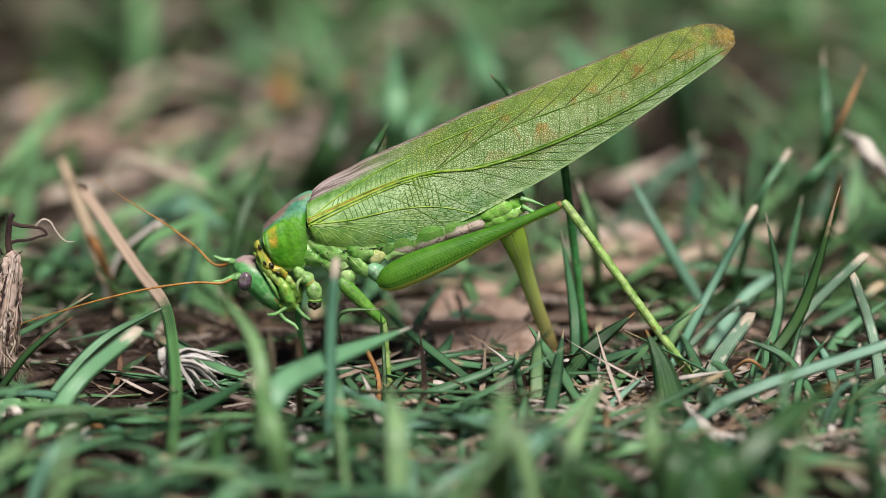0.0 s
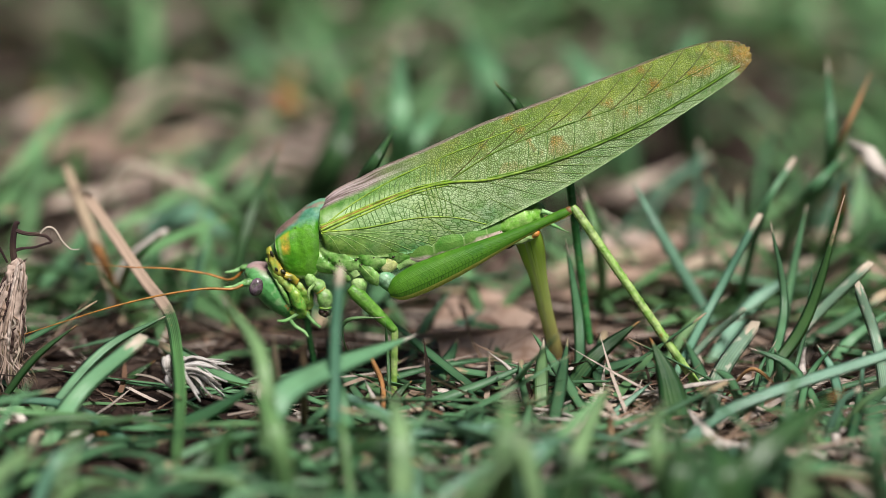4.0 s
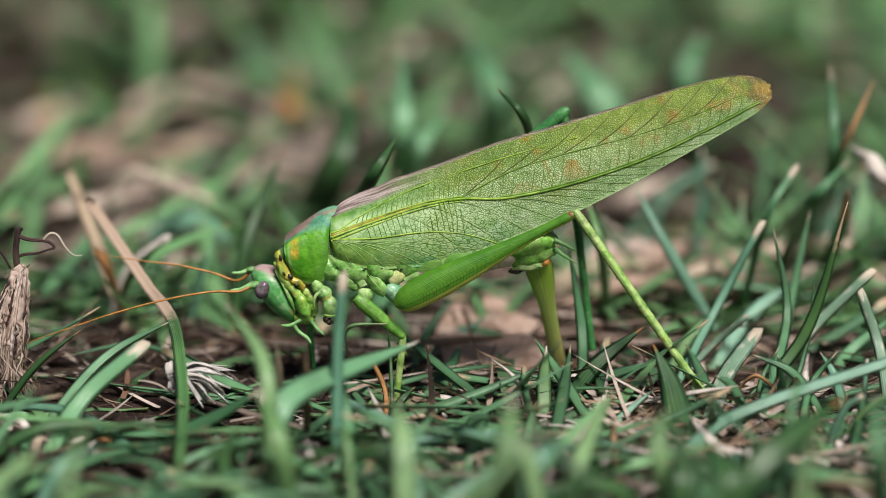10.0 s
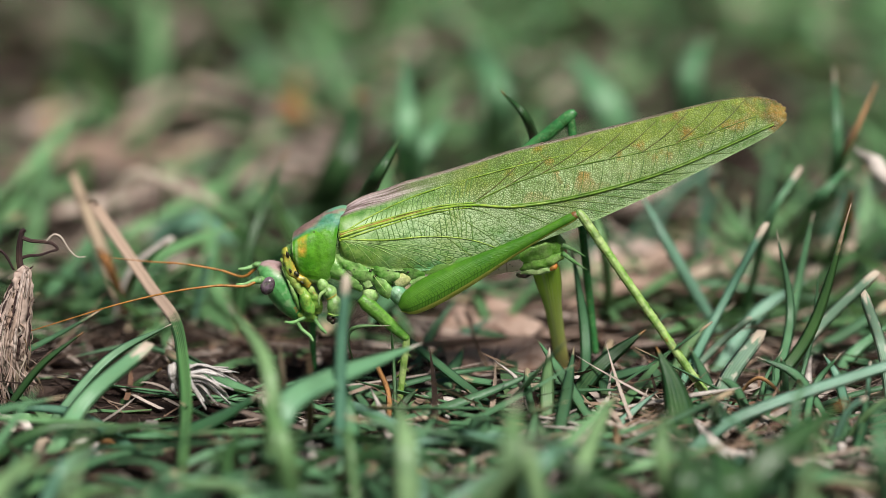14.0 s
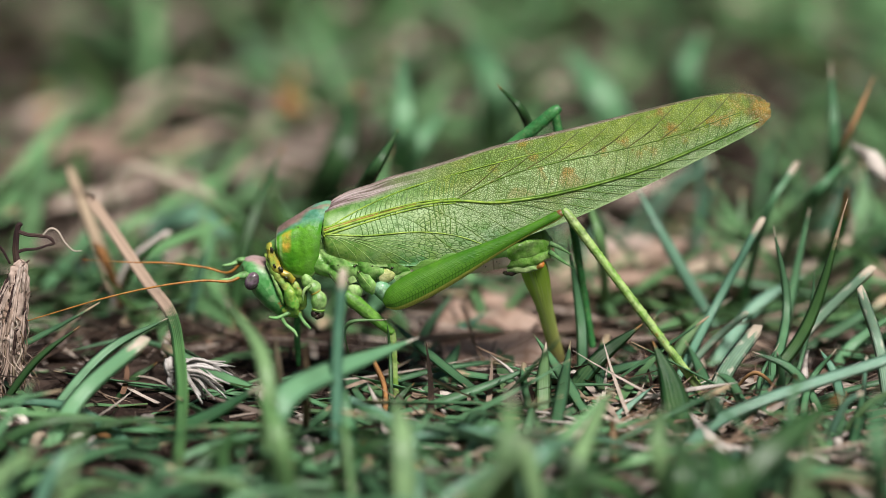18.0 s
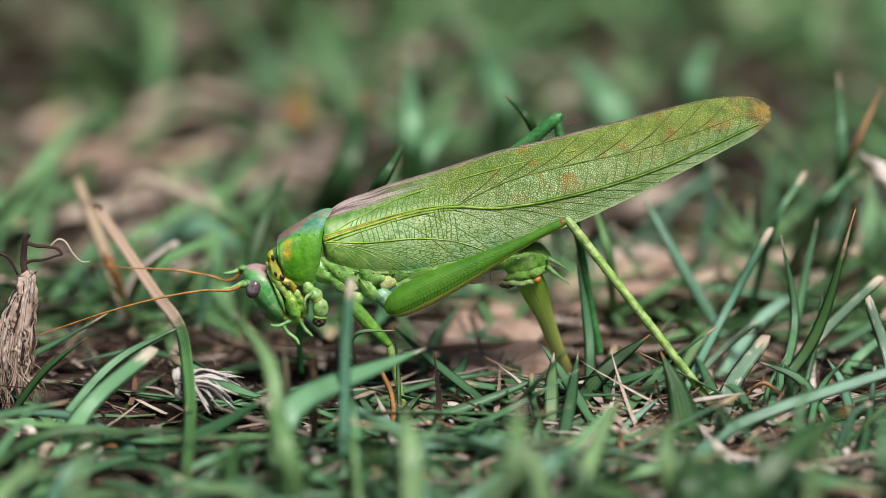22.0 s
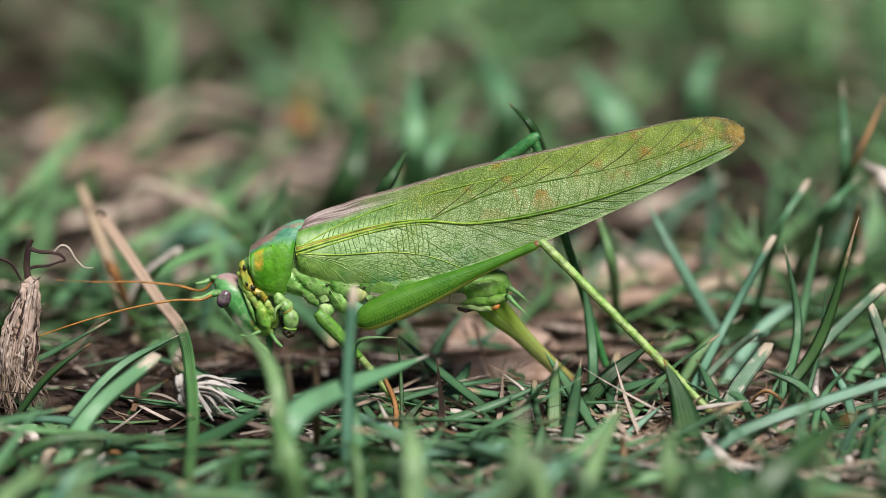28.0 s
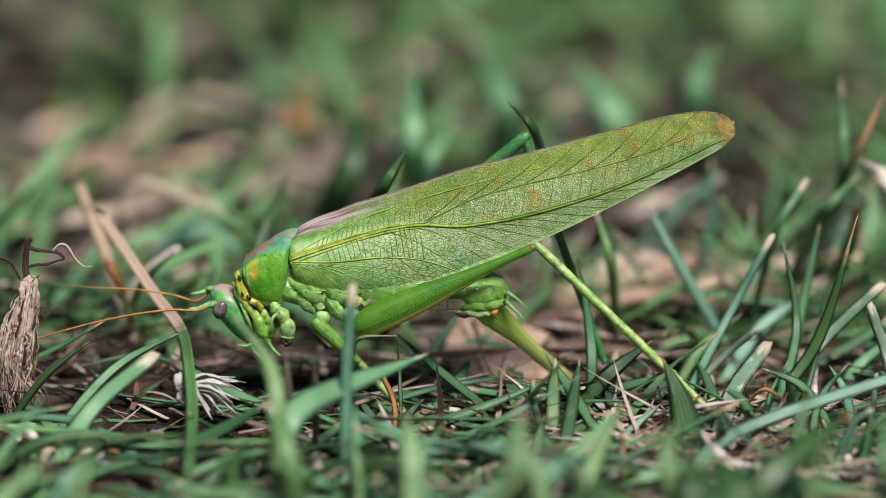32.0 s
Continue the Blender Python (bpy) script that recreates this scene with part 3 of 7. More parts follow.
def pronotum_material():
    """Green side lobes with a pale rim and an orange mark, a teal disc with a pinkish-brown front and median line. u runs back, v over the back."""
    s = Shader("pronotum")
    u, v, _ = s.axes(s.coords("UV"))
    place = s.coords("Object")
    half = s.math("PINGPONG", v, 0.5)
    wob = s.math("MULTIPLY_ADD", s.math("SUBTRACT", s.noise(place, 700.0, 3.0), 0.5), 0.10, half)
    skin = s.mix(s.ramp(s.noise(place, 330.0), (0.35, 0.0), (0.65, 1.0)), (0.045, 0.225, 0.008), (0.110, 0.340, 0.020))
    skin = s.mix(s.ramp(u, (0.62, 0.0), (0.80, 0.6)), skin, (0.050, 0.240, 0.008))
    teal = s.mix(s.ramp(s.noise(place, 500.0), (0.4, 0.0), (0.6, 1.0)), (0.045, 0.195, 0.100), (0.120, 0.310, 0.210))
    brown = s.mix(s.noise(place, 900.0, 3.0), (0.160, 0.085, 0.060), (0.400, 0.280, 0.250))
    line = s.ramp(s.math("ABSOLUTE", s.math("SUBTRACT", wob, 0.425)), (0.010, 1.0), (0.026, 0.0))
    front = s.math("MULTIPLY", s.ramp(s.math("MULTIPLY_ADD", wob, -0.9, u), (-0.08, 1.0), (0.14, 0.0)), s.ramp(wob, (0.30, 0.0), (0.36, 1.0)))
    disc = s.mix(s.math("MAXIMUM", s.math("MULTIPLY", line, 0.8), front), teal, brown)
    col = s.mix(s.ramp(wob, (0.265, 0.0), (0.315, 1.0)), skin, disc)
    mark = s.math("MULTIPLY", s.ramp(u, (0.12, 0.0), (0.17, 1.0), (0.25, 1.0), (0.31, 0.0)), s.ramp(wob, (0.14, 0.0), (0.19, 1.0), (0.255, 1.0), (0.28, 0.0)))
    col = s.mix(s.math("MULTIPLY", mark, s.ramp(s.noise(place, 900.0, 3.0), (0.36, 0.3), (0.56, 1.0))), col, (0.640, 0.380, 0.050))
    pale = s.math("MULTIPLY", s.ramp(u, (0.06, 0.0), (0.10, 0.8), (0.16, 0.0)), s.ramp(half, (0.05, 0.0), (0.12, 1.0), (0.24, 0.6), (0.28, 0.0)))
    col = s.mix(pale, col, (0.330, 0.500, 0.170))
    rim = s.math("MAXIMUM", s.ramp(half, (0.012, 1.0), (0.030, 0.0)), s.ramp(u, (0.0, 1.0), (0.035, 0.0)))
    col = s.mix(s.math("MULTIPLY", rim, 0.8), col, (0.420, 0.560, 0.240))
    hind = s.math("MULTIPLY", s.ramp(u, (0.93, 0.0), (0.98, 0.8)), s.ramp(half, (0.26, 0.0), (0.30, 1.0), (0.40, 0.4)))
    col = s.mix(hind, col, (0.060, 0.025, 0.015))
    fine = s.noise(place, 2600.0, 2.0)
    col = s.mix(s.ramp(s.noise(place, 1700.0, 1.0), (0.75, 0.0), (0.78, 0.8)), col, (0.03, 0.05, 0.01))
    grain = s.noise(place, 1500.0, 4.0, 0.65)
    col = s.mix(s.ramp(grain, (0.46, 0.0), (0.66, 0.6)), col, s.mix(0.6, col, (0.020, 0.070, 0.008)))
    col = s.mix(s.ramp(s.noise(place, 420.0, 4.0, 0.6), (0.54, 0.0), (0.68, 0.4)), col, s.mix(0.4, col, (0.30, 0.52, 0.16)))
    return s.finish(col, s.math("MULTIPLY_ADD", grain, 0.4, 0.26), s.bump(s.math("ADD", fine, s.noise(place, 600.0)), 0.25, 0.0003), 0.10, None, 0.26)


def head_material():
    """Dusty bluish-green face, paler down the cheek, with a pinkish-brown crown. u runs from the crown to the mouth, v round the head."""
    s = Shader("head")
    u, v, _ = s.axes(s.coords("UV"))
    place = s.coords("Object")
    skin = s.mix(s.ramp(s.noise(place, 420.0, 3.0), (0.35, 0.0), (0.65, 1.0)), (0.045, 0.220, 0.045), (0.130, 0.360, 0.125))
    skin = s.mix(s.ramp(s.noise(place, 1500.0, 4.0, 0.65), (0.47, 0.0), (0.67, 0.65)), skin, s.mix(0.6, skin, (0.02, 0.07, 0.02)))
    skin = s.mix(s.ramp(s.noise(place, 900.0, 3.0), (0.52, 0.0), (0.66, 0.5)), skin, (0.330, 0.480, 0.240))
    wob = s.math("MULTIPLY_ADD", s.noise(place, 600.0, 3.0), 0.14, s.math("ABSOLUTE", s.math("SUBTRACT", v, 0.27)))
    crown = s.math("MULTIPLY", s.ramp(wob, (0.20, 1.0), (0.27, 0.0)), s.ramp(u, (0.30, 1.0), (0.42, 0.0)))
    brown = s.mix(s.noise(place, 1100.0, 3.0), (0.200, 0.110, 0.080), (0.480, 0.370, 0.360))
    col = s.mix(crown, skin, brown)
    nick = s.math("MULTIPLY", s.ramp(s.noise(place, 1000.0, 2.0), (0.58, 0.0), (0.64, 0.9)), s.ramp(u, (0.62, 0.0), (0.72, 1.0)))
    col = s.mix(nick, col, (0.320, 0.130, 0.030))
    return s.finish(col, s.math("MULTIPLY_ADD", s.noise(place, 800.0), 0.4, 0.2), s.bump(s.math("ADD", s.noise(place, 2600.0), s.noise(place, 700.0)), 0.2, 0.0002), 0.0, None, 0.36)


M_WING = wing_material()
M_FACE = head_material()
M_FEMUR = femur_material()
M_ABDOMEN = abdomen_material()
M_OVI = ovipositor_material()
M_PRONOTUM = pronotum_material()
M_VEIN = chitin_material("vein", (0.170, 0.320, 0.020), (0.310, 0.440, 0.055), 700.0, 0.35)
M_VEIN_RUST = chitin_material("vein_rust", (0.240, 0.260, 0.030), (0.330, 0.200, 0.040), 700.0, 0.4)
M_VEIN_DARK = chitin_material("vein_dark", (0.085, 0.190, 0.012), (0.140, 0.260, 0.025), 700.0, 0.4)
M_VEIN_OLIVE = chitin_material("vein_olive", (0.065, 0.150, 0.010), (0.125, 0.210, 0.020), 700.0, 0.35)
M_VEIN_THIN = chitin_material("vein_thin", (0.050, 0.150, 0.018), (0.110, 0.230, 0.030), 700.0, 0.35)
M_VEIN_LIGHT = chitin_material("vein_light", (0.200, 0.360, 0.080), (0.330, 0.470, 0.160), 700.0, 0.4)
M_VEIN_BROWN = chitin_material("vein_brown", (0.060, 0.080, 0.012), (0.120, 0.110, 0.020), 700.0, 0.4)
M_HEAD = chitin_material("head_green", (0.080, 0.230, 0.055), (0.185, 0.360, 0.125), 420.0, 0.30, (0.08, 0.16, 0.03))
M_LEG = chitin_material("leg_green", (0.065, 0.220, 0.020), (0.140, 0.330, 0.045), 500.0, 0.36)
M_TIBIA = chitin_material("tibia_green", (0.170, 0.340, 0.050), (0.360, 0.490, 0.170), 900.0, 0.36, (0.25, 0.15, 0.03))
M_PALE = chitin_material("pale_green", (0.160, 0.380, 0.080), (0.390, 0.540, 0.220), 600.0, 0.36)
M_PLEURA = chitin_material("pleura", (0.090, 0.290, 0.035), (0.290, 0.490, 0.150), 700.0, 0.30, (0.04, 0.05, 0.02))
M_YELLOW = chitin_material("yellow_skin", (0.340, 0.440, 0.090), (0.120, 0.340, 0.040), 600.0, 0.4, (0.40, 0.16, 0.04))
M_NECK = chitin_material("neck_skin", (0.480, 0.300, 0.035), (0.200, 0.360, 0.050), 650.0, 0.32, (0.62, 0.22, 0.03))
M_CHEEK = chitin_material("cheek_skin", (0.100, 0.330, 0.040), (0.300, 0.420, 0.070), 900.0, 0.32, (0.30, 0.12, 0.02))
M_ORANGE = chitin_material("orange_skin", (0.550, 0.180, 0.030), (0.400, 0.250, 0.060), 700.0, 0.4)
M_EYE = chitin_material("eye", (0.070, 0.040, 0.060), (0.190, 0.140, 0.175), 900.0, 0.20)
M_ANTENNA = chitin_material("antenna", (0.430, 0.190, 0.035), (0.330, 0.130, 0.025), 1500.0, 0.4)
M_STUMP = chitin_material("stump", (0.010, 0.006, 0.005), (0.030, 0.014, 0.010), 900.0, 0.5)
# green lightened for light passing through the end of the abdomen
M_TAIL_LIT = chitin_material("tail_green_lit", (0.150, 0.400, 0.040), (0.330, 0.560, 0.150), 800.0, 0.26)
M_TEAL_LEG = chitin_material("palp_green", (0.150, 0.390, 0.110), (0.270, 0.500, 0.200), 900.0, 0.30)
M_KNEE = chitin_material("knee_skin", (0.110, 0.130, 0.025), (0.200, 0.080, 0.030), 900.0, 0.4)
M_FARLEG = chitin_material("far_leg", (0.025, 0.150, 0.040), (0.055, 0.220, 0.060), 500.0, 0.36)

cricket = tagged(new("bush_cricket"), "large green bush-cricket with long net-veined wings laying eggs into the turf", "insect")
MIDDLE = 3.7


def about(me, x, z, y=0.0):
    """Moves a mesh so that its joint lies at its origin."""
    me.transform(Matrix.Translation((-x * MM, -y * MM, -z * MM)))
    return me


def ellipsoid(name, x, z, y, rx, rz, ry, tilt=0.0, n=12):
    verts, uvs = [], []
    c, q = math.cos(radians(tilt)), math.sin(radians(tilt))
    for i in range(n + 1):
        a = math.pi * i / n
        for j in range(2 * n):
            b = math.pi * j / n
            px, py, pz = rx * math.cos(a), ry * math.sin(a) * math.cos(b), rz * math.sin(a) * math.sin(b)
            verts.append((x + px * c - pz * q, y + py, z + px * q + pz * c))
            uvs.append((i / n, j / (2 * n)))
    return mesh_from(name, verts, grid_faces(n + 1, 2 * n, True), uvs)


# tegmina
UPPER = [(-0.1, 2.3), (0.95, 3.2), (2.4, 3.95), (4.5, 4.68), (6.85, 5.6), (11.12, 6.85), (17.51, 8.97), (23.32, 10.44), (29.11, 11.97), (34.88, 13.55), (39.49, 14.67), (42.84, 15.02), (44.94, 14.55), (45.95, 13.67)]
LOWER = [(-0.35, -1.02), (0.3, -2.9), (2.32, -3.75), (5.84, -4.10), (10.53, -3.78), (15.81, -2.45), (21.07, -0.54), (26.32, 1.61), (32.12, 4.41), (37.90, 7.43), (42.50, 9.91), (44.67, 11.21), (45.81, 12.38)]
NS, NT = 110, 22
up_edge, low_edge = spline(UPPER, NS), spline(LOWER, NS)


LEAN = 0.21


def wing_depth(s, t):
    """How far the wing cover lies behind the plane of the near flank: closing on the midline towards its tip and its upper edge."""
    base = 2.3 * min(1, max(0, s - 0.25) / 0.65) ** 1.4 - 0.35 * math.sin(math.pi * t) * (1 - s) + 0.45 * max(0, 1 - t * 6) ** 1.5 * max(0, 1 - s * 2)
    return base + (MIDDLE - 0.12 - base) * t ** 2.3


def tegmen(side):
    """One wing cover as a thin shell: bulging side field, upper field folding over the back. side 1: near, -1: far."""
    verts, uvs, drawn = [], [], []
    for i in range(NS + 1):
        s = i / NS
        for j in range(NT + 1):
            t = j / NT
            p = low_edge[i] * (1 - t) + up_edge[i] * t
            y = wing_depth(s, t) + 0.10 * noise.noise(Vector((p[0] * 0.3, p[1] * 0.5, 1.7)))
            if s > 0.86:
                rag = 0.45 * (s - 0.86) / 0.14 * noise.noise(Vector((p[0] * 2.2, p[1] * 2.2, 5)))
                p = p + np.array((rag, rag))
            drawn.append(p)
            verts.append((p[0], MIDDLE - side * (MIDDLE - y), p[1] - LEAN * y - (0.1 if side < 0 else 0)))
            uvs.append((s, t))
    rows, cols = NS + 1, NT + 1
    n = len(verts)
    inner = [(x, y + side * 0.07, z) for x, y, z in verts]
    faces = grid_faces(rows, cols)
    faces += [tuple(reversed([k + n for k in f])) for f in grid_faces(rows, cols)]
    for j in range(cols - 1):
        faces.append((j, j + 1, n + j + 1, n + j))
        e = (rows - 1) * cols
        faces.append((e + j + 1, e + j, n + e + j, n + e + j + 1))
    for i in range(rows - 1):
        faces.append((i * cols, n + i * cols, n + (i + 1) * cols, (i + 1) * cols))
        k = cols - 1
        faces.append(((i + 1) * cols + k, n + (i + 1) * cols + k, n + i * cols + k, i * cols + k))
    return np.array(verts), np.array(drawn), mesh_from("tegmen", verts + inner, faces, uvs + uvs)


shell, flat_shell, near_mesh = tegmen(1)
near_wing = part("wing_cover", near_mesh, M_WING, cricket, "green net-veined wing cover with a browned ragged tip")
_, _, far_mesh = tegmen(-1)
part("wing_cover", far_mesh, M_WING, cricket, "green wing cover folded on the far side")


def on_wing(x, z, lift=0.01):
    k = np.argmin((flat_shell[:, 0] - x) ** 2 + (flat_shell[:, 1] - z) ** 2)
    return (x, shell[k][1] - lift, z - LEAN * shell[k][1])


def vein_data(points, r0, r1, steps=26):
    path = [on_wing(x, z) for x, z in spline(points, steps)]
    p = np.array(path)
    for _ in range(2):
        p[1:-1, 1:] = (p[:-2, 1:] + p[1:-1, 1:] + p[2:, 1:]) / 3
    return tube_data(p, (r0, r1), 6)


def vein(points, r0, r1, material, steps=26):
    v, f, uv = vein_data(points, r0, r1, steps)
    return part("vein", mesh_from("vein", v, f, uv), material, near_wing)


MAIN = [(-0.18, -0.54), (4.69, 1.08), (9.37, 2.45), (13.46, 3.04), (17.54, 2.86), (22.21, 3.52), (28.03, 5.00), (33.83, 6.96), (39.60, 9.56), (44.65, 12.03)]
SECOND = [(13.46, 3.16), (18.70, 5.77), (25.09, 7.55), (31.47, 8.97), (37.25, 10.73), (43.01, 12.97)]
TOPV = [(-0.12, -0.30), (3.52, 1.97), (8.20, 4.17), (13.45, 5.89), (19.27, 7.55), (25.65, 9.09)]
LOWV = [(-0.06, -0.78), (4.39, -0.84), (9.19, -0.36), (13.46, -0.66), (16.98, -1.80)]
vein(MAIN[:6], 0.15, 0.14, M_VEIN, 36)
vein(MAIN[4:], 0.16, 0.10, M_VEIN_DARK, 36)
vein([(x, z + 0.22) for x, z in MAIN[4:]], 0.09, 0.05, M_VEIN_DARK, 36)
vein([(x, z + 0.42 - 0.012 * x) for x, z in MAIN[:4]], 0.13, 0.07, M_VEIN, 30)
vein(SECOND, 0.10, 0.05, M_VEIN_OLIVE, 36)
vein(TOPV, 0.10, 0.05, M_VEIN, 36)
vein(LOWV, 0.11, 0.05, M_VEIN, 30)
vein([(x, z - 0.40 + 0.012 * x) for x, z in MAIN[:4]], 0.12, 0.06, M_VEIN, 30)
vein([(x, z + 0.2) for x, z in MAIN[:3]], 0.16, 0.05, M_VEIN_RUST, 30)
main_line, top_line, second_line, low_line = spline(MAIN, 100), spline(TOPV, 100), spline(SECOND, 100), spline(LOWV, 100)


def at_x(line, x):
    return float(np.interp(x, line[:, 0], line[:, 1]))


# branches that leave the main vein for the lower edge
for x0, reach in ((6.5, 7.5), (9.4, 8.0), (12.2, 8.0), (15.0, 8.2), (18.0, 8.0), (20.6, 7.2), (23.0, 6.4), (25.4, 5.6), (27.8, 5.0), (30.2, 4.4), (32.8, 3.8), (35.4, 3.2), (38.0, 2.6)):
    z0 = at_x(main_line, x0)
    x1 = x0 + reach
    z1 = at_x(low_edge, x1) + 0.15
    bow = 0.9 if x0 < 20 else 0.25
    vein([(x0, z0), (x0 + reach * 0.35, z0 + (z1 - z0) * 0.22 + bow * 0.1), (x0 + reach * 0.7, z0 + (z1 - z0) * 0.6), (x1, z1)], 0.055, 0.03, M_VEIN_OLIVE, 18)
# fan of veins over the basal lobe
for k in range(8):
    x1 = 1.6 + k * 1.95 + 0.3 * math.sin(k * 2.7)
    z1 = at_x(low_edge, x1) + 0.15
    vein([(-0.01, -0.90), (x1 * 0.4, -0.75 + (z1 + 0.75) * 0.22), (x1 * 0.75, -0.75 + (z1 + 0.75) * 0.6), (x1, z1)], 0.04, 0.025, M_VEIN_LIGHT, 16)
# oblique brown veins of the upper field
for x0, reach in ((13.5, 6.5), (17.0, 6.5), (20.5, 6.2), (24.0, 6.0), (27.5, 5.6), (31.0, 5.2), (34.5, 4.6), (37.8, 4.0)):
    z0 = at_x(second_line, x0)
    x1 = x0 + reach
    z1 = at_x(up_edge, x1) - 0.2
    vein([(x0, z0), (x0 + reach * 0.5, z0 + (z1 - z0) * 0.42), (x1, z1)], 0.075, 0.045, M_VEIN_BROWN, 14)
# short rungs: between the two strong veins by the base, and under them
rungs = []
x = 2.4
while x < 13.4:
    za, zb = at_x(main_line, x) + 0.1, at_x(top_line, x + 0.35)
    rungs.append(vein_data([(x, za), (x + 0.12, (za + zb) / 2), (x + 0.35 + random.uniform(-0.1, 0.1), zb)], 0.055, 0.05, 6))
    if x > 3.4:
        za, zb = at_x(main_line, x) - 0.1, at_x(low_line, x + 0.5)
        rungs.append(vein_data([(x, za), (x + 0.3, (za + zb) / 2), (x + 0.5 + random.uniform(-0.2, 0.2), zb)], 0.05, 0.045, 6))
    x += random.uniform(0.42, 0.62)
x = 14.0
while x < 42.5:
    za, zb = at_x(main_line, x) + 0.1, at_x(second_line, x + 0.5) - 0.05
    if zb > za + 0.3:
        rungs.append(vein_data([(x, za), (x + 0.35, (za + zb) / 2), (x + 0.5, zb)], 0.045, 0.03, 8))
    x += random.uniform(0.8, 1.3)
for v, f, uv in rungs:
    part("cross_vein", mesh_from("cross_vein", v, f, uv), M_VEIN_THIN, near_wing)

# pronotum, head, thorax
def neck_shield():
    """A saddle: each station has its lower edge, its shoulder and its ridge (x, z), from front to rear."""
    low = [(-5.00, -3.37), (-4.30, -4.81), (-3.25, -5.53), (-2.19, -5.70), (-1.30, -5.39), (-0.77, -4.36), (-0.71, -3.52)]
    shoulder = [(-5.17, -1.52), (-4.41, -1.10), (-3.35, -0.73), (-2.24, -0.42), (-1.36, -0.23), (-0.83, -0.30), (-0.42, -0.10)]
    ridge = [(-5.30, -1.34), (-4.28, -0.36), (-2.80, 0.68), (-1.50, 1.53), (-0.43, 1.95), (0.28, 2.05), (0.69, 1.85)]
    along, across = 48, 72
    rows = []
    for a, b, c in zip(low, shoulder, ridge):
        a, b, c = np.array(a), np.array(b), np.array(c)
        half = [(*a, 0.85), (*(a * 0.75 + b * 0.25), 0.36), (*(a * 0.35 + b * 0.65), 0.16), (*b, 0.62), (*(b * 0.55 + c * 0.45 + np.array((0, 0.16))), 1.75), (*(b * 0.18 + c * 0.82 + np.array((0, 0.10))), 2.75)]
        rows.append(half + [(*c, MIDDLE)] + [(x, z, 2 * MIDDLE - y) for x, z, y in reversed(half)])
    rows = np.array(rows)
    lines = [spline(rows[:, k], along) for k in range(rows.shape[1])]
    verts, uvs = [], []
    for i in range(along + 1):
        for j, (x, z, y) in enumerate(spline([ln[i] for ln in lines], across)):
            f = i / along
            dent = 0.12 * math.exp(-((f - 0.42) / 0.06) ** 2) * (1 if 0.1 < j / across < 0.30 or 0.70 < j / across < 0.9 else 0)
            wob = 0.05 * noise.noise(Vector((x * 1.3, y * 1.3, z * 1.3)))
            verts.append((x, y + (dent + wob) * (1 if y < MIDDLE else -1), z + wob))
            uvs.append((f, j / across))
    return mesh_from("pronotum", verts, [tuple(reversed(q)) for q in grid_faces(along + 1, across + 1)], uvs)


shield = part("pronotum", neck_shield(), M_PRONOTUM, cricket, "glossy green saddle-shaped neck shield with a teal and pinkish-brown back")
shell_wall = shield.modifiers.new("thickness", "SOLIDIFY")
shell_wall.thickness, shell_wall.offset = 0.22 * MM, -1.0
part("inner_neck", loft("inner_neck", [(-5.9, -3.0, 0.5, 0.8, 1.6), (-4.4, -2.6, 0.9, 1.9, 2.5), (-2.4, -2.0, 1.3, 2.8, 2.9), (-0.4, -1.8, 1.6, 2.8, 3.0), (1.4, -2.0, 1.4, 2.4, 2.8)], 24, 24, MIDDLE), M_PLEURA, cricket)
head = part("head", loft("head", [(-8.75, -4.55, 0.5, 0.4, 0.8), (-8.0, -5.05, 1.35, 1.1, 2.1), (-6.85, -6.15, 2.0, 1.6, 2.65), (-5.6, -7.80, 1.8, 1.6, 2.6), (-4.55, -9.2, 1.2, 1.2, 2.0), (-3.85, -10.1, 0.5, 0.6, 1.1)], 32, 30, MIDDLE - 0.3, 0.9), M_FACE, cricket, "smooth bluish-green head bent down to the grass")
part("eye", ellipsoid("eye", -7.66, -6.08, 0.95, 1.0, 0.74, 0.66, 66, 16), M_EYE, head, "glossy purplish-grey oval compound eye")
part("cheek_ridge", tube("cheek_ridge", [(-6.25, 1.05, -4.1), (-5.42, 0.74, -5.7), (-4.80, 0.78, -7.2), (-4.38, 1.2, -8.6)], (0.08, 0.16, 0.26, 0.10), 18, 8, 0.7), M_PALE, head)
part("neck", loft("neck", [(-5.9, -3.30, 0.5, 0.5, 2.0), (-5.1, -4.74, 0.7, 0.7, 2.3), (-4.1, -6.18, 0.9, 0.9, 2.3), (-3.0, -7.81, 0.9, 0.9, 2.0)], 30, 22, MIDDLE, 0.9), M_CHEEK, cricket, "orange-yellow neck skin")


def skin_fold(name, points, radii, material, owner, rough=0.16, label="", flat=0.7):
    """A soft crumpled fold of skin along a path."""
    v, f, uv = tube_data(spline(points, 34), radii, 16, flat)
    v = [p + rough * np.array(noise.noise_vector(Vector(p) * 1.6)) + 0.3 * rough * np.array(noise.noise_vector(Vector(p) * 4.5)) for p in v]
    return part(name, mesh_from(name, v, f, uv), material, owner, label)


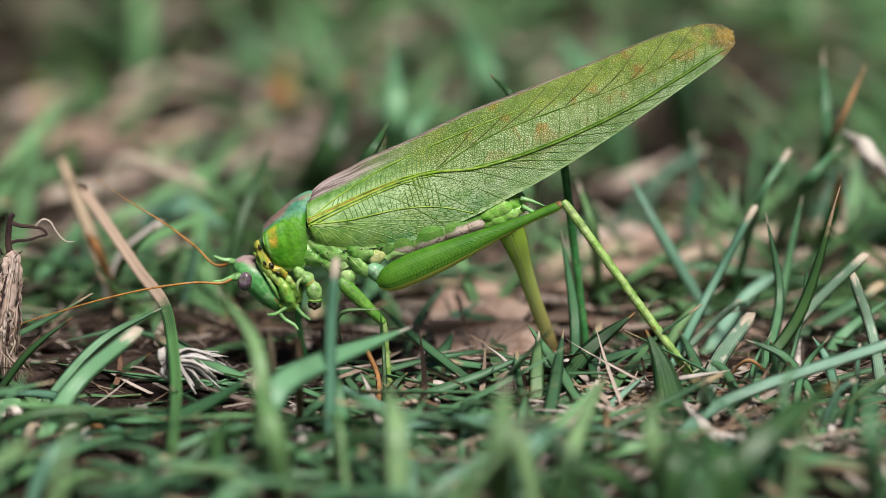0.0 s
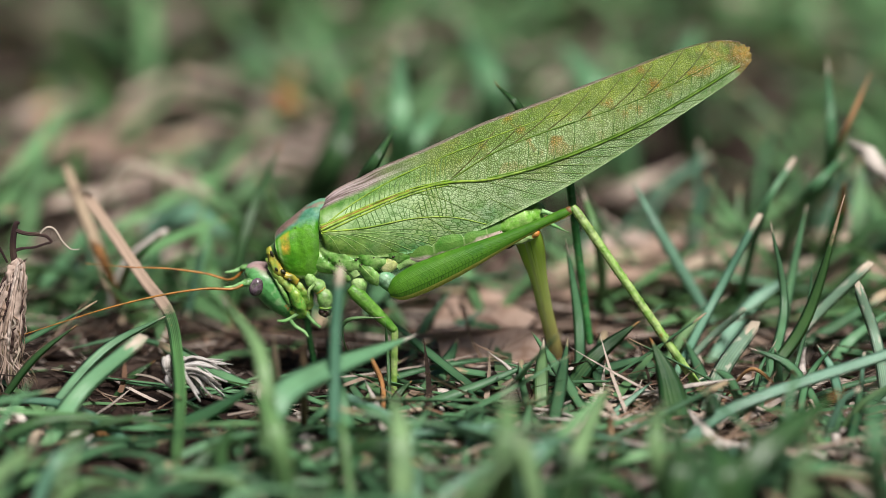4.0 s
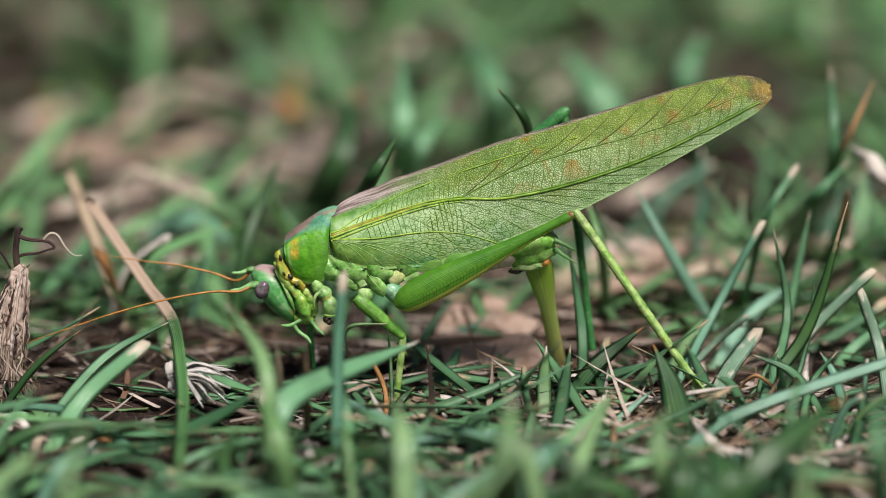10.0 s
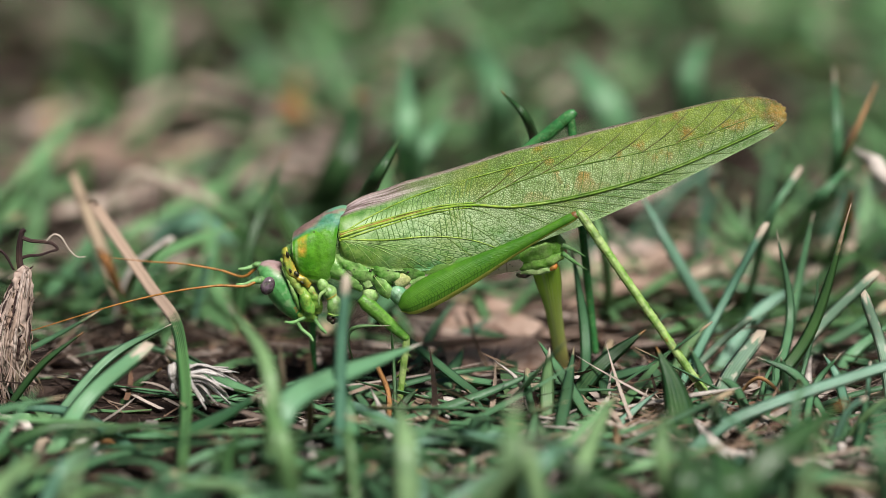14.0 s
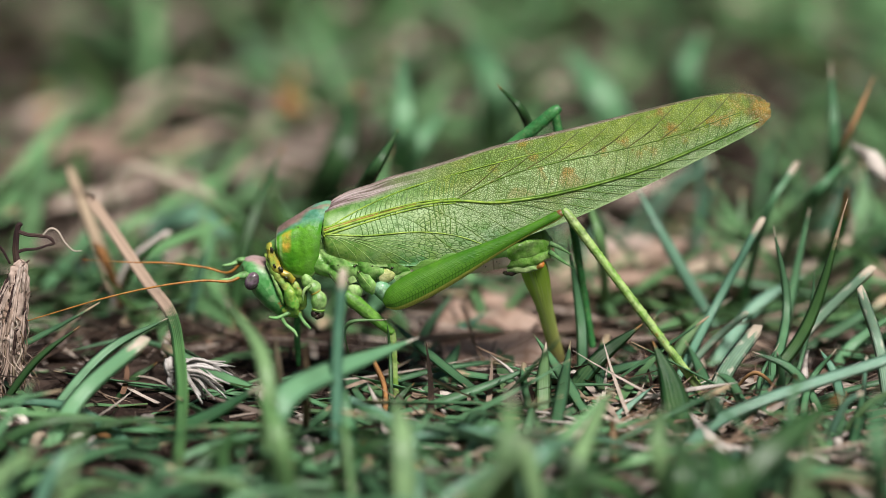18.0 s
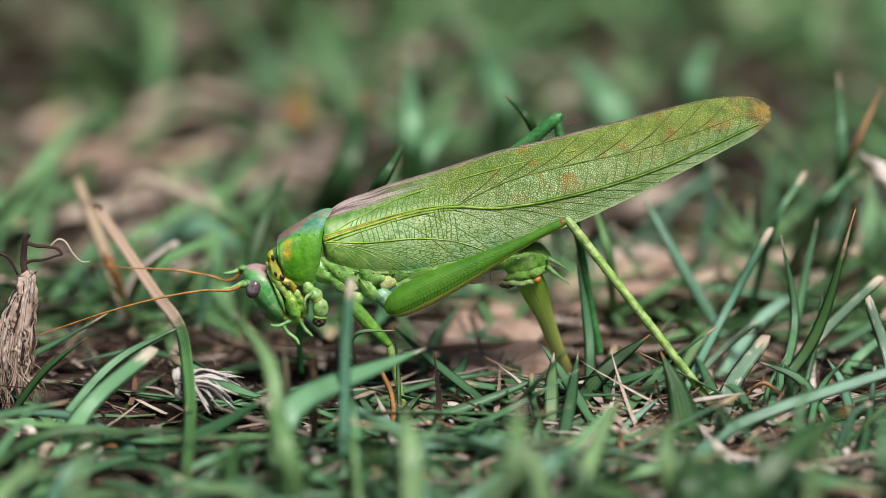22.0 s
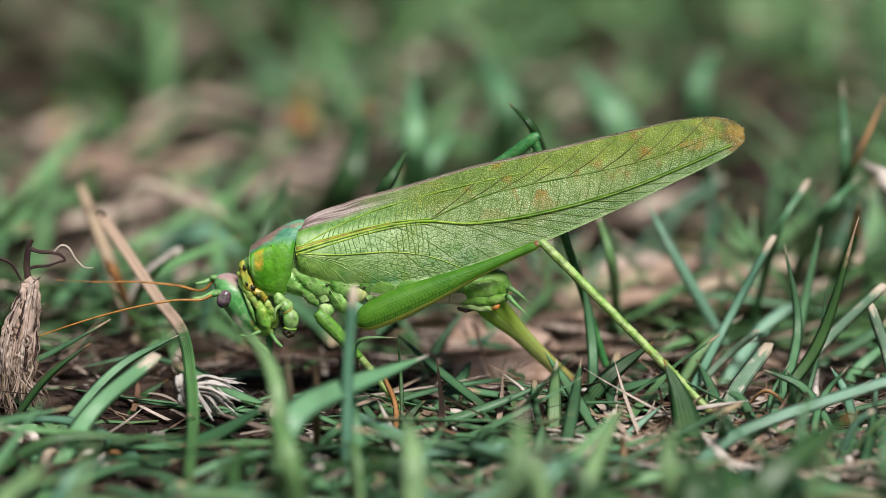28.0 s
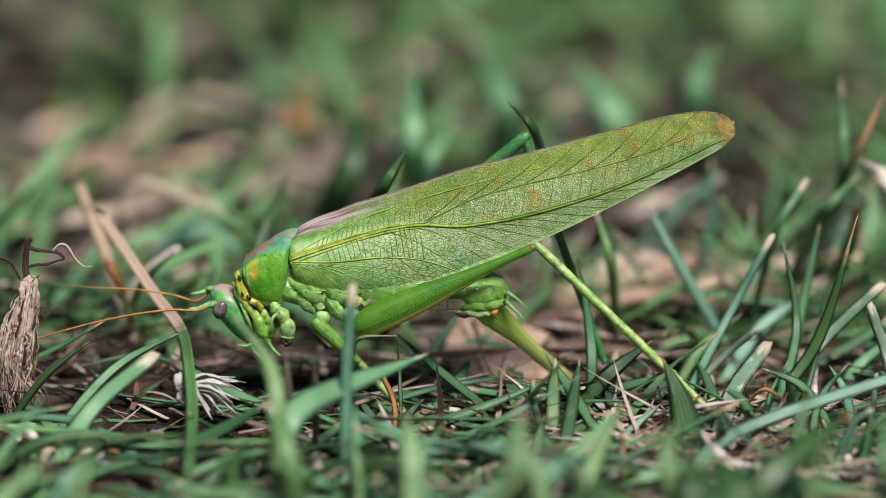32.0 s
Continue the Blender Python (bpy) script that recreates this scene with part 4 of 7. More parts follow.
skin_fold("neck_fold", [(-6.0, 1.6, -2.2), (-5.70, 0.85, -3.2), (-5.15, 0.72, -4.4), (-4.25, 0.75, -5.3), (-3.2, 0.9, -5.95)], (0.30, 0.46, 0.50, 0.46, 0.34), M_NECK, cricket, 0.18, "orange and yellow collar fold with black flecks")
skin_fold("neck_fold", [(-6.2, 1.5, -3.1), (-5.72, 0.9, -4.4), (-5.0, 0.75, -5.5), (-4.25, 0.75, -6.5), (-3.9, 0.9, -7.4)], (0.22, 0.36, 0.42, 0.46, 0.34), M_YELLOW, cricket, 0.16)
skin_fold("cheek", [(-4.15, 0.95, -6.3), (-3.75, 0.75, -7.4), (-3.35, 0.85, -8.5), (-3.2, 1.1, -9.6)], (0.40, 0.66, 0.74, 0.52), M_CHEEK, head, 0.16, "yellow-green cheek with orange blotches")
skin_fold("throat_fold", [(-3.5, 1.3, -6.2), (-2.85, 1.2, -7.2), (-2.5, 1.4, -8.3), (-2.5, 1.6, -9.1)], (0.36, 0.58, 0.62, 0.36), M_YELLOW, head, 0.16)
for x, z, y, rx, rz, tilt in ((-4.62, -4.62, 0.30, 0.34, 0.20, -50), (-5.58, -2.62, 0.55, 0.16, 0.34, 20), (-4.05, -5.55, 0.40, 0.26, 0.14, -35), (-5.28, -4.30, 0.38, 0.12, 0.26, 30)):
    part("neck_spot", ellipsoid("neck_spot", x, z, y, rx, rz, 0.16, tilt, 8), M_STUMP, cricket)
part("mandible", loft("mandible", [(-4.3, -8.24, 0.5, 0.5, 1.2), (-3.6, -9.3, 0.8, 0.8, 1.9), (-3.3, -10.1, 0.4, 0.4, 1.2)], 10, 16, MIDDLE - 0.7), M_YELLOW, head, "yellow-green jaw")
part("labrum", ellipsoid("labrum", -3.55, -9.45, 1.7, 1.15, 0.62, 0.7, -14, 12), M_CHEEK, head)
for pts in ([(-3.5, -9.3), (-4.2, -9.65), (-5.0, -10.0), (-5.9, -9.95)], [(-4.6, -9.9), (-4.1, -10.7), (-3.3, -11.35), (-2.9, -12.0)], [(-2.9, -9.33), (-2.2, -10.4), (-1.5, -11.1)]):
    part("palp", tube("palp", [(x, 1.0, z) for x, z in pts], (0.24, 0.19, 0.20, 0.13), 14, 9), M_TEAL_LEG, head)
pleura = loft("thorax", [(-2.38, -3.78, 1.8, 1.2, 2.9), (-0.03, -4.02, 2.2, 1.8, 3.5), (2.90, -4.14, 2.4, 2.2, 3.6), (5.84, -4.02, 2.4, 2.2, 3.55), (9.36, -3.42, 2.4, 2.2, 3.4)], 130, 64, MIDDLE, 0.75)
for v in pleura.vertices:
    # slanting plates with seams between them
    c = (0.80 * v.co.x + 0.60 * v.co.z) / MM
    seam = abs(math.sin(math.pi * (c / 2.3 + 0.15 * noise.noise(v.co / MM * 0.5))))
    if v.co.y < MIDDLE * MM:
        v.co.y += (0.40 * (1 - seam) ** 4 + 0.05 * noise.noise(v.co / MM * 1.2)) * MM
part("thorax", pleura, M_PLEURA, cricket, "slanting yellowish-green plates of the flank")
M_CREASE_SHADE = chitin_material("crease", (0.012, 0.035, 0.008), (0.040, 0.080, 0.018), 700.0, 0.5)
M_HIP = chitin_material("hip_skin", (0.110, 0.300, 0.150), (0.260, 0.450, 0.270), 700.0, 0.28)
M_CREAM = chitin_material("cream_skin", (0.760, 0.720, 0.420), (0.480, 0.560, 0.180), 500.0, 0.26)
skin_fold("pleural_plate", [(0.25, 0.9, -3.9), (0.80, 0.55, -4.9), (1.50, 0.5, -5.7), (2.15, 0.65, -6.4)], (0.22, 0.44, 0.52, 0.34), M_PLEURA, cricket, 0.08, flat=0.42)
skin_fold("pleural_plate", [(2.3, 0.9, -4.5), (2.6, 0.55, -5.3), (2.9, 0.5, -6.0)], (0.30, 0.52, 0.50), M_PALE, cricket, 0.08, flat=0.42)
skin_fold("pleural_plate", [(2.9, 0.9, -3.9), (3.75, 0.5, -5.1), (4.55, 0.45, -6.2), (5.25, 0.6, -6.95)], (0.30, 0.62, 0.82, 0.50), M_PLEURA, cricket, 0.10, "slanting green flank plate with a pale seam", flat=0.42)
# dark cords laid between the flank plates, added as the shade of their gaps
for pts in ([(-0.1, -4.0), (0.45, -5.1), (1.2, -6.2)], [(1.55, -4.1), (1.95, -5.2), (2.35, -6.1)], [(2.75, -4.2), (3.2, -5.4), (3.75, -6.4)], [(4.7, -4.0), (5.3, -5.2), (5.75, -6.2)], [(5.4, -4.3), (5.35, -5.0), (5.75, -5.9)]):
    part("crease", tube("crease", [(x, 0.50, z) for x, z in pts], (0.05, 0.13, 0.06), 12, 6), M_CREASE_SHADE, cricket)
part("seam", tube("seam", [(3.35, 0.05, -4.55), (4.15, -0.12, -5.6), (4.75, -0.15, -6.3)], (0.04, 0.07, 0.04), 10, 6), M_VEIN_LIGHT, cricket)
part("pleural_plate", ellipsoid("pleural_plate", 6.40, -5.10, 0.80, 1.15, 0.85, 0.60, 40, 14), M_CREAM, cricket, "shiny cream swelling above the hip")
part("pleural_plate", ellipsoid("pleural_plate", 7.25, -4.55, 0.85, 1.05, 0.62, 0.50, 15, 12), M_PALE, cricket)
skin_fold("pleural_plate", [(7.3, 0.75, -5.6), (8.2, 0.7, -5.0), (9.4, 0.8, -4.9), (10.6, 1.0, -4.6)], (0.30, 0.58, 0.55, 0.3), M_PALE, cricket, 0.08, flat=0.42)
for x, z in ((6.95, -4.25), (1.35, -4.05), (3.05, -4.15), (4.9, -4.1), (3.5, -4.75)):
    part("spiracle", ellipsoid("spiracle", x, z, 0.28, 0.18, 0.12, 0.2, 20, 8), M_STUMP, cricket)

# legs that keep their place on the body
skin_fold("fore_coxa", [(-2.3, 0.9, -5.4), (-1.85, 0.65, -5.95), (-1.35, 0.55, -6.35)], (0.45, 0.66, 0.52), M_PLEURA, cricket, 0.08)
stub = part("fore_femur", loft("fore_femur", [(-1.49, -6.00, 0.45, 0.45, 0.5), (-1.20, -6.55, 0.78, 0.74, 0.8), (-0.95, -7.15, 0.60, 0.60, 0.62), (-0.72, -7.70, 0.86, 0.78, 0.84), (-0.66, -8.35, 0.82, 0.78, 0.80), (-0.70, -8.80, 0.62, 0.62, 0.64), (-0.76, -9.10, 0.66, 0.64, 0.66)], 26, 18, 0.6), M_PALE, cricket, "short pale green fore leg stump")
for x, z, r in ((-1.08, -9.35, 0.42), (-0.52, -9.42, 0.44), (-0.80, -9.62, 0.36)):
    part("stump_end", ellipsoid("stump_end", x, z, 0.55, r, r * 1.05, 0.55, -20, 9), M_STUMP, stub, "blackened broken end")
part("ring", ellipsoid("ring", -0.70, -8.92, 0.6, 0.74, 0.20, 0.74, -8, 10), M_YELLOW, stub)
part("ring", ellipsoid("ring", -0.98, -7.02, 0.5, 0.62, 0.20, 0.60, 30, 10), M_NECK, stub)
part("hook", tube("hook", [(-1.40, 0.1, -6.25), (-2.05, 0.0, -6.65), (-2.28, 0.0, -7.3), (-2.25, 0.05, -7.95)], (0.20, 0.20, 0.14, 0.05), 12, 8), M_PALE, stub)
part("middle_coxa", loft("middle_coxa", [(3.19, -6.18, 0.5, 0.5, 0.6), (3.07, -6.67, 0.9, 0.85, 0.9), (2.88, -7.39, 0.85, 0.8, 0.85), (2.76, -8.12, 0.8, 0.8, 0.8), (2.76, -8.48, 0.4, 0.4, 0.4)], 14, 16, 0.75), M_PALE, cricket)
part("hind_coxa", loft("hind_coxa", [(5.24, -6.18, 0.4, 0.5, 0.5), (5.65, -6.42, 0.9, 0.9, 0.9), (6.18, -7.03, 1.0, 0.9, 0.95), (6.65, -7.69, 0.8, 0.7, 0.8), (6.88, -8.12, 0.4, 0.3, 0.4)], 14, 16, 0.8), M_HIP, cricket, "pale bluish-green hip joint")

# legs, abdomen and ovipositor that move on the body: each has its joint at its origin and points along +x
HIND_F, HIND_T, FAR_F, MID_F, MID_T = 20.0, 24.9, 22.7, 6.0, 6.9
hind_femur = part("hind_femur", loft("hind_femur", [(-0.4, 0, 0.4, 0.5, 0.4), (0.7, 0, 1.25, 1.35, 0.95), (3.0, 0, 1.62, 1.62, 1.15), (6.0, 0, 1.5, 1.55, 1.1), (9.0, 0, 1.2, 1.3, 0.95), (13.0, 0, 0.78, 0.82, 0.7), (17.0, 0, 0.5, 0.5, 0.5), (19.4, 0, 0.5, 0.5, 0.5), (20.6, 0, 0.3, 0.3, 0.35)], 60, 36), M_FEMUR, cricket, "swollen green jumping leg with a fish-bone pattern and yellow keel")
part("knee_cap", ellipsoid("knee_cap", 20.1, 0.05, 0.0, 0.5, 0.42, 0.46, -20, 10), M_KNEE, hind_femur)
hind_tibia = part("hind_tibia", loft("hind_tibia", [(-0.3, 0, 0.3, 0.3, 0.3), (0.8, 0, 0.48, 0.46, 0.44), (6, 0, 0.47, 0.45, 0.42), (14, 0, 0.46, 0.44, 0.42), (21, 0, 0.44, 0.42, 0.40), (24.2, 0, 0.50, 0.48, 0.46), (24.8, 0, 0.3, 0.3, 0.3)], 44, 14), M_TIBIA, cricket, "long pale green spiny shin")


def spines(owner, length, first, gap, r, size, out):
    me = tube("spine", [(0, 0, 0), (size * 0.55, 0, size * 0.5), (size, 0, size * 0.65)], (0.07, 0.045, 0.015), 5, 5)
    me.materials.append(M_TIBIA)
    x = first
    while x < length - 0.6:
        for s in out:
            ob = new("spine", me)
            ob.parent = owner
            ob.matrix_local = Matrix.Translation((x * MM, 0, s * r * 0.8 * MM)) @ Matrix.Rotation(0 if s > 0 else math.pi, 4, "X")
            x += gap * 0.5


spines(hind_tibia, HIND_T, 2.5, 1.5, 0.46, 0.3, (1, -1))
for k, (x, z, rx) in enumerate(((25.2, -0.1, 0.55), (26.0, -0.25, 0.5), (26.8, -0.3, 0.55))):
    part("tarsus", ellipsoid("tarsus", x, z + 0.25 * k, 0, rx, 0.36, 0.4, 15, 8), M_TIBIA if k != 1 else M_NECK, hind_tibia)
middle_femur = part("middle_femur", loft("middle_femur", [(-0.5, 0, 0.5, 0.5, 0.5), (0.6, 0, 0.78, 0.75, 0.7), (2.6, 0, 0.72, 0.7, 0.66), (4.8, 0, 0.58, 0.55, 0.55), (6.1, 0, 0.4, 0.4, 0.4)], 20, 16), M_LEG, cricket, "green speckled middle leg")
middle_tibia = part("middle_tibia", loft("middle_tibia", [(-0.2, 0, 0.3, 0.3, 0.3), (0.6, 0, 0.42, 0.4, 0.4), (3.5, 0, 0.38, 0.36, 0.36), (6.9, 0, 0.34, 0.32, 0.32), (7.4, 0, 0.2, 0.2, 0.2)], 16, 12), M_TIBIA, cricket)
spines(middle_tibia, MID_T, 1.5, 1.6, 0.38, 0.5, (1, -1))
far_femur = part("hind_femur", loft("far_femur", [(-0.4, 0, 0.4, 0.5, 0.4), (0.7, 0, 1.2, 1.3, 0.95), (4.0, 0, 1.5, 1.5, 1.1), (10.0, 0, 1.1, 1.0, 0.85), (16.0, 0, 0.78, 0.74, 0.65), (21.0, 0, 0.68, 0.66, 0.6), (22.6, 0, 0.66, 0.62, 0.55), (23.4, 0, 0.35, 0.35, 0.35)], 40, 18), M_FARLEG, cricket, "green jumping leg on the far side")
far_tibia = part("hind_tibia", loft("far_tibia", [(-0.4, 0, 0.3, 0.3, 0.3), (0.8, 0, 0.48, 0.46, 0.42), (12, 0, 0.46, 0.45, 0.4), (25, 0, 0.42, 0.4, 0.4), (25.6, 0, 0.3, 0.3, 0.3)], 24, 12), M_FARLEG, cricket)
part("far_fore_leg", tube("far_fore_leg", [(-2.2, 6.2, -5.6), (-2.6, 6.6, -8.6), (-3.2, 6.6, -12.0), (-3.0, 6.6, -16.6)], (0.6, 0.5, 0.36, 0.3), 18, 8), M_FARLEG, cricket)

AB_X, AB_Z = 6.72, -2.99


def segments(f):
    return 1.0 + 0.05 * abs(math.sin(math.pi * (0.3 + f * 8.2))) ** 0.6 - 0.035


abdomen = part("abdomen", about(loft("abdomen", [(6.13, -3.30, 2.4, 2.5, 3.3), (10.24, -3.42, 2.4, 2.9, 3.65), (14.64, -3.17, 2.2, 2.0, 3.6), (17.87, -2.81, 2.0, 1.7, 3.2), (20.21, -2.51, 2.2, 1.6, 2.6), (22.38, -2.21, 2.0, 1.1, 1.8), (23.43, -2.04, 0.7, 0.6, 0.9)], 70, 32, MIDDLE + 0.15, 0.78, segments), AB_X, AB_Z), M_ABDOMEN, cricket, "ringed green abdomen with a pinkish-white belly")
for pts, radii, m in (
        ([(17.6, 1.5, -3.0), (19.4, 1.2, -2.4), (21.2, 1.3, -1.9), (22.9, 1.9, -1.6)], (0.5, 1.1, 1.15, 0.5), M_TAIL_LIT),
        ([(18.4, 1.35, -3.6), (20.0, 1.15, -3.2), (21.6, 1.3, -2.8), (23.1, 1.8, -2.5)], (0.4, 0.75, 0.8, 0.35), M_TAIL_LIT),
        ([(18.6, 1.5, -4.3), (20.0, 1.35, -4.1), (21.4, 1.4, -3.8), (22.3, 1.6, -3.4)], (0.3, 0.5, 0.5, 0.25), M_PALE),
        ([(21.5, 1.35, -3.9), (22.0, 1.3, -3.7), (22.4, 1.45, -3.4)], (0.22, 0.36, 0.2), M_ORANGE),
        ([(18.2, 1.6, -4.6), (19.0, 1.5, -4.7), (19.8, 1.6, -4.6)], (0.12, 0.24, 0.12), M_STUMP)):
    plate = skin_fold("end_plate", pts, radii, m, abdomen, 0.14, flat=0.6)
    about(plate.data, AB_X, AB_Z)
for pts in ([(22.84, -1.26), (24.01, -1.74), (25.31, -2.45)], [(22.84, -2.10), (24.02, -2.93), (25.56, -3.90)]):
    part("cercus", about(tube("cercus", [(x, 1.4, z) for x, z in pts], (0.30, 0.20, 0.03), 10, 8), AB_X, AB_Z), M_TEAL_LEG, abdomen)
OV_X, OV_Z = 21.1, -3.7
ovipositor = part("ovipositor", loft("ovipositor", [(-1.4, 0.2, 0.7, 0.4, 0.5), (0.2, 0.2, 1.3, 0.3, 0.6), (2.5, 0.15, 1.35, 0.2, 0.55), (6, 0.1, 0.95, 0.2, 0.5), (11, 0.0, 0.80, 0.15, 0.44), (17, 0.1, 0.72, 0.1, 0.36), (21, 0.35, 0.1, 0.05, 0.1)], 40, 20, 2.2), M_OVI, cricket, "long sword-shaped egg-laying blade stuck in the soil")
part("lower_valve", loft("lower_valve", [(-1.4, -0.2, 0.4, 0.7, 0.5), (0.2, -0.1, 0.3, 1.25, 0.6), (2.5, 0.0, 0.2, 1.2, 0.56), (6, 0.0, 0.2, 0.8, 0.5), (11, -0.05, 0.15, 0.72, 0.44), (17, 0.05, 0.1, 0.62, 0.36), (21, 0.3, 0.05, 0.1, 0.1)], 40, 20, 2.2), M_OVI, ovipositor)

# antennae
AN_X, AN_Z = -8.74, -5.52
AF_X, AF_Z = -8.84, -4.62
near_antenna = part("antenna", about(tube("antenna", [(AN_X, 0.9, AN_Z), (-10.07, 0.40, -6.03), (-12.98, 0.00, -5.94), (-17.64, -0.50, -6.55), (-22.90, -1.00, -7.76), (-28.23, -1.00, -9.45), (-32.97, -1.00, -11.02)], (0.2, 0.15, 0.12, 0.1, 0.07, 0.04), 60, 7), AN_X, AN_Z), M_ANTENNA, cricket, "thread-thin orange-brown feeler")
far_antenna = part("antenna", about(tube("antenna", [(AF_X, 4.6, AF_Z), (-10.48, 4.60, -5.89), (-13.07, 5.00, -5.24), (-16.93, 5.00, -4.51), (-21.11, 5.00, -4.14), (-25.86, 5.00, -3.53)], (0.19, 0.15, 0.12, 0.1, 0.06, 0.03), 50, 7), AF_X, AF_Z), M_ANTENNA, cricket, "thread-thin orange-brown feeler")
for feeler, y in ((near_antenna, 0.9), (far_antenna, 4.6)):
    part("pedicel", tube("pedicel", [(0.5, y, 0.0), (-0.3, y, -0.06), (-1.2, y - 0.2, -0.35), (-2.2, y - 0.3, -0.42)], (0.34, 0.30, 0.20, 0.14), 12, 8), M_TEAL_LEG, feeler, "green base of the feeler")
part("scape", ellipsoid("scape", -8.60, -5.52, 1.1, 0.7, 0.42, 0.5, 10, 10), M_HEAD, head)
part("scape", ellipsoid("scape", -8.84, -4.62, 4.4, 0.7, 0.35, 0.4, 0, 8), M_HEAD, head)


# ---- the turf ----
LEANS = random.Random(77)


def single(name, category, root, mid, tip, width, material, label, fold=0.3, twist=0.0, blunt=False, steps=14, root_width=0.7, face=None):
    """One leaf: rooted in the soil at root (x, y), through mid, to its tip (x, y, z), its face turned more or less upwards."""
    foot = np.array((root[0], root[1], lie(root[0], root[1]) - 0.6))
    along = np.array(tip) - foot
    lean = LEANS.uniform(-1.3, -0.1)
    side = np.cross(along, (0, 1.0, lean if face is None else face))
    way = [np.array(q) for q in mid] if isinstance(mid, list) else [mid]
    v, f, uv = leaf_data([foot, *way, tip], width, steps, fold, side, twist, blunt, 0.1, root_width)
    me = mesh_from(name, v, f, uv)
    me.materials.append(material)
    return tagged(new(name, me), label, category, "single leaves standing out of the turf")


def grass(*given, **more):
    return single("grass_shoot", "grass shoot", *given, **more)


def straw(*given, **more):
    return single("straw", "straw", *given, **more)


def scatter(name, count, seed, region, length, width, material, label, upright, clump=None, ribs=6, keep=None, loose=False):
    """Many leaves: region gives x, y; upright is the range of slopes from the ground. Loose leaves are things of their own, the others one mesh."""
    rng = random.Random(seed)
    verts, faces, uvs = [], [], []
    made = 0
    while made < count:
        x, y = region(rng)
        if clump and not clump(x, y, rng):
            continue
        made += 1
        k = 1 + min(max(0, y), 340) / 260
        ln, w = rng.uniform(*length) * k, rng.uniform(*width) * k
        az, el = rng.uniform(0, 2 * math.pi), radians(rng.uniform(*upright))
        if keep:
            ln = keep(x, y, ln, el)
        bend = rng.uniform(-0.2, 0.75)
        tw = rng.uniform(-1.0, 1.0)
        o = len(verts)
        px, py, pz = x, y, lie(x, y) - 0.3 + (rng.uniform(0, 1.5) if upright[1] < 25 else 0)
        hx, hy = math.cos(az), math.sin(az)
        curl = rng.uniform(-0.35, 0.35)
        path = []
        for i in range(ribs + 1):
            f = i / ribs
            e = el - bend * f * 1.3
            if i:
                px += hx * math.cos(e) * ln / ribs
                py += hy * math.cos(e) * ln / ribs
                pz += math.sin(e) * ln / ribs
                pz = max(pz, lie(px, py) + 0.15)
                hx, hy = hx * math.cos(curl / ribs) - hy * math.sin(curl / ribs), hx * math.sin(curl / ribs) + hy * math.cos(curl / ribs)
            path.append((px, py, pz))
            ww = w / 2 * max(0.06, (1 - max(0, (f - 0.4) / 0.6) ** 1.8))
            a = tw * f + 0.15
            sx, sy, sz = -hy * math.cos(a), hx * math.cos(a), math.sin(a)
            verts += [(px - sx * ww, py - sy * ww, pz - sz * ww), (px, py, pz - 0.22 * ww), (px + sx * ww, py + sy * ww, pz + sz * ww)]
            uvs += [(0, f), (0.5, f), (1, f)]
            if i:
                p = o + (i - 1) * 3
                faces += [(p, p + 1, p + 4, p + 3), (p + 1, p + 2, p + 5, p + 4)]
        if loose:
            me = mesh_from(name, *leaf_data(path, w, 10, 0.22, (-hy, hx, 0.15), tw, rng.random() < 0.2))
            me.materials.append(material)
            tagged(new(name, me), label, name.replace("_", " "), "leaves of the low turf")
    if loose:
        return None
    me = mesh_from(name, verts, faces, uvs)
    me.materials.append(material)
    return tagged(new(name, me), label, name.replace("_", " "), kind="stuff")


def low_in_front(x, y, ln, el):
    """Leaves before the cricket stay short, so that she stands free."""
    if y < 14:
        return min(ln, 9.0 / max(0.3, math.sin(el)) * (0.75 if y < -5 else 1.0))
    return ln


def near_field(rng):
    """The turf round the cricket, leaving the litter bare round the ovipositor and the hind foot."""
    while True:
        x, y = rng.uniform(-62, 62), rng.uniform(-52, 60)
        if -2 < x < 16 and 4 < y < 52 and rng.random() < 0.9:
            continue
        if 14 < x < 46 and -20 < y < 2 and rng.random() < 0.6:
            continue
        if y < -4 and rng.random() < 0.4:
            continue
        if 2 < y < 27 and rng.random() < 0.75:
            continue
        return x, y


def under_field(rng):
    """Under the body, between the feet."""
    return rng.uniform(-19, 19), rng.uniform(-26, 1)


def gap_field(rng):
    """The open patch behind the ovipositor."""
    return rng.uniform(4, 50), rng.uniform(20, 66)


def front_field(rng):
    while True:
        x, y = rng.uniform(-48, 48), rng.uniform(-60, -9)
        if x < 14 or y < -44 or rng.random() < 0.35:
            return x, y


def foot_field(rng):
    return rng.gauss(26, 14), rng.gauss(-12, 10)


def litter_field(rng):
    while True:
        x, y = rng.uniform(-62, 62), rng.uniform(-36, 60)
        if x > -18 or y > 5 or rng.random() < 0.45:
            return x, y


def middle_field(rng):
    while True:
        y = 30 + 270 * rng.random() ** 1.3
        w = 60 + y * 0.28
        x = rng.uniform(-w, w)
        if 24 < x < 60 and 84 < y < 170 and rng.random() < 0.85:
            continue
        if not (-6 < x < 22 and y < 62):
            return x, y


def far_litter_field(rng):
    while True:
        y = 62 + 240 * rng.random() ** 1.3
        w = 60 + y * 0.28
        x = rng.uniform(-w, w)
        if 24 < x < 60 and 90 < y < 160 and rng.random() < 0.8:
            continue
        return x, y


def far_field(rng):
    y = 280 + 900 * rng.random() ** 2
    w = 140 + y * 0.3
    return rng.uniform(-w, w), y


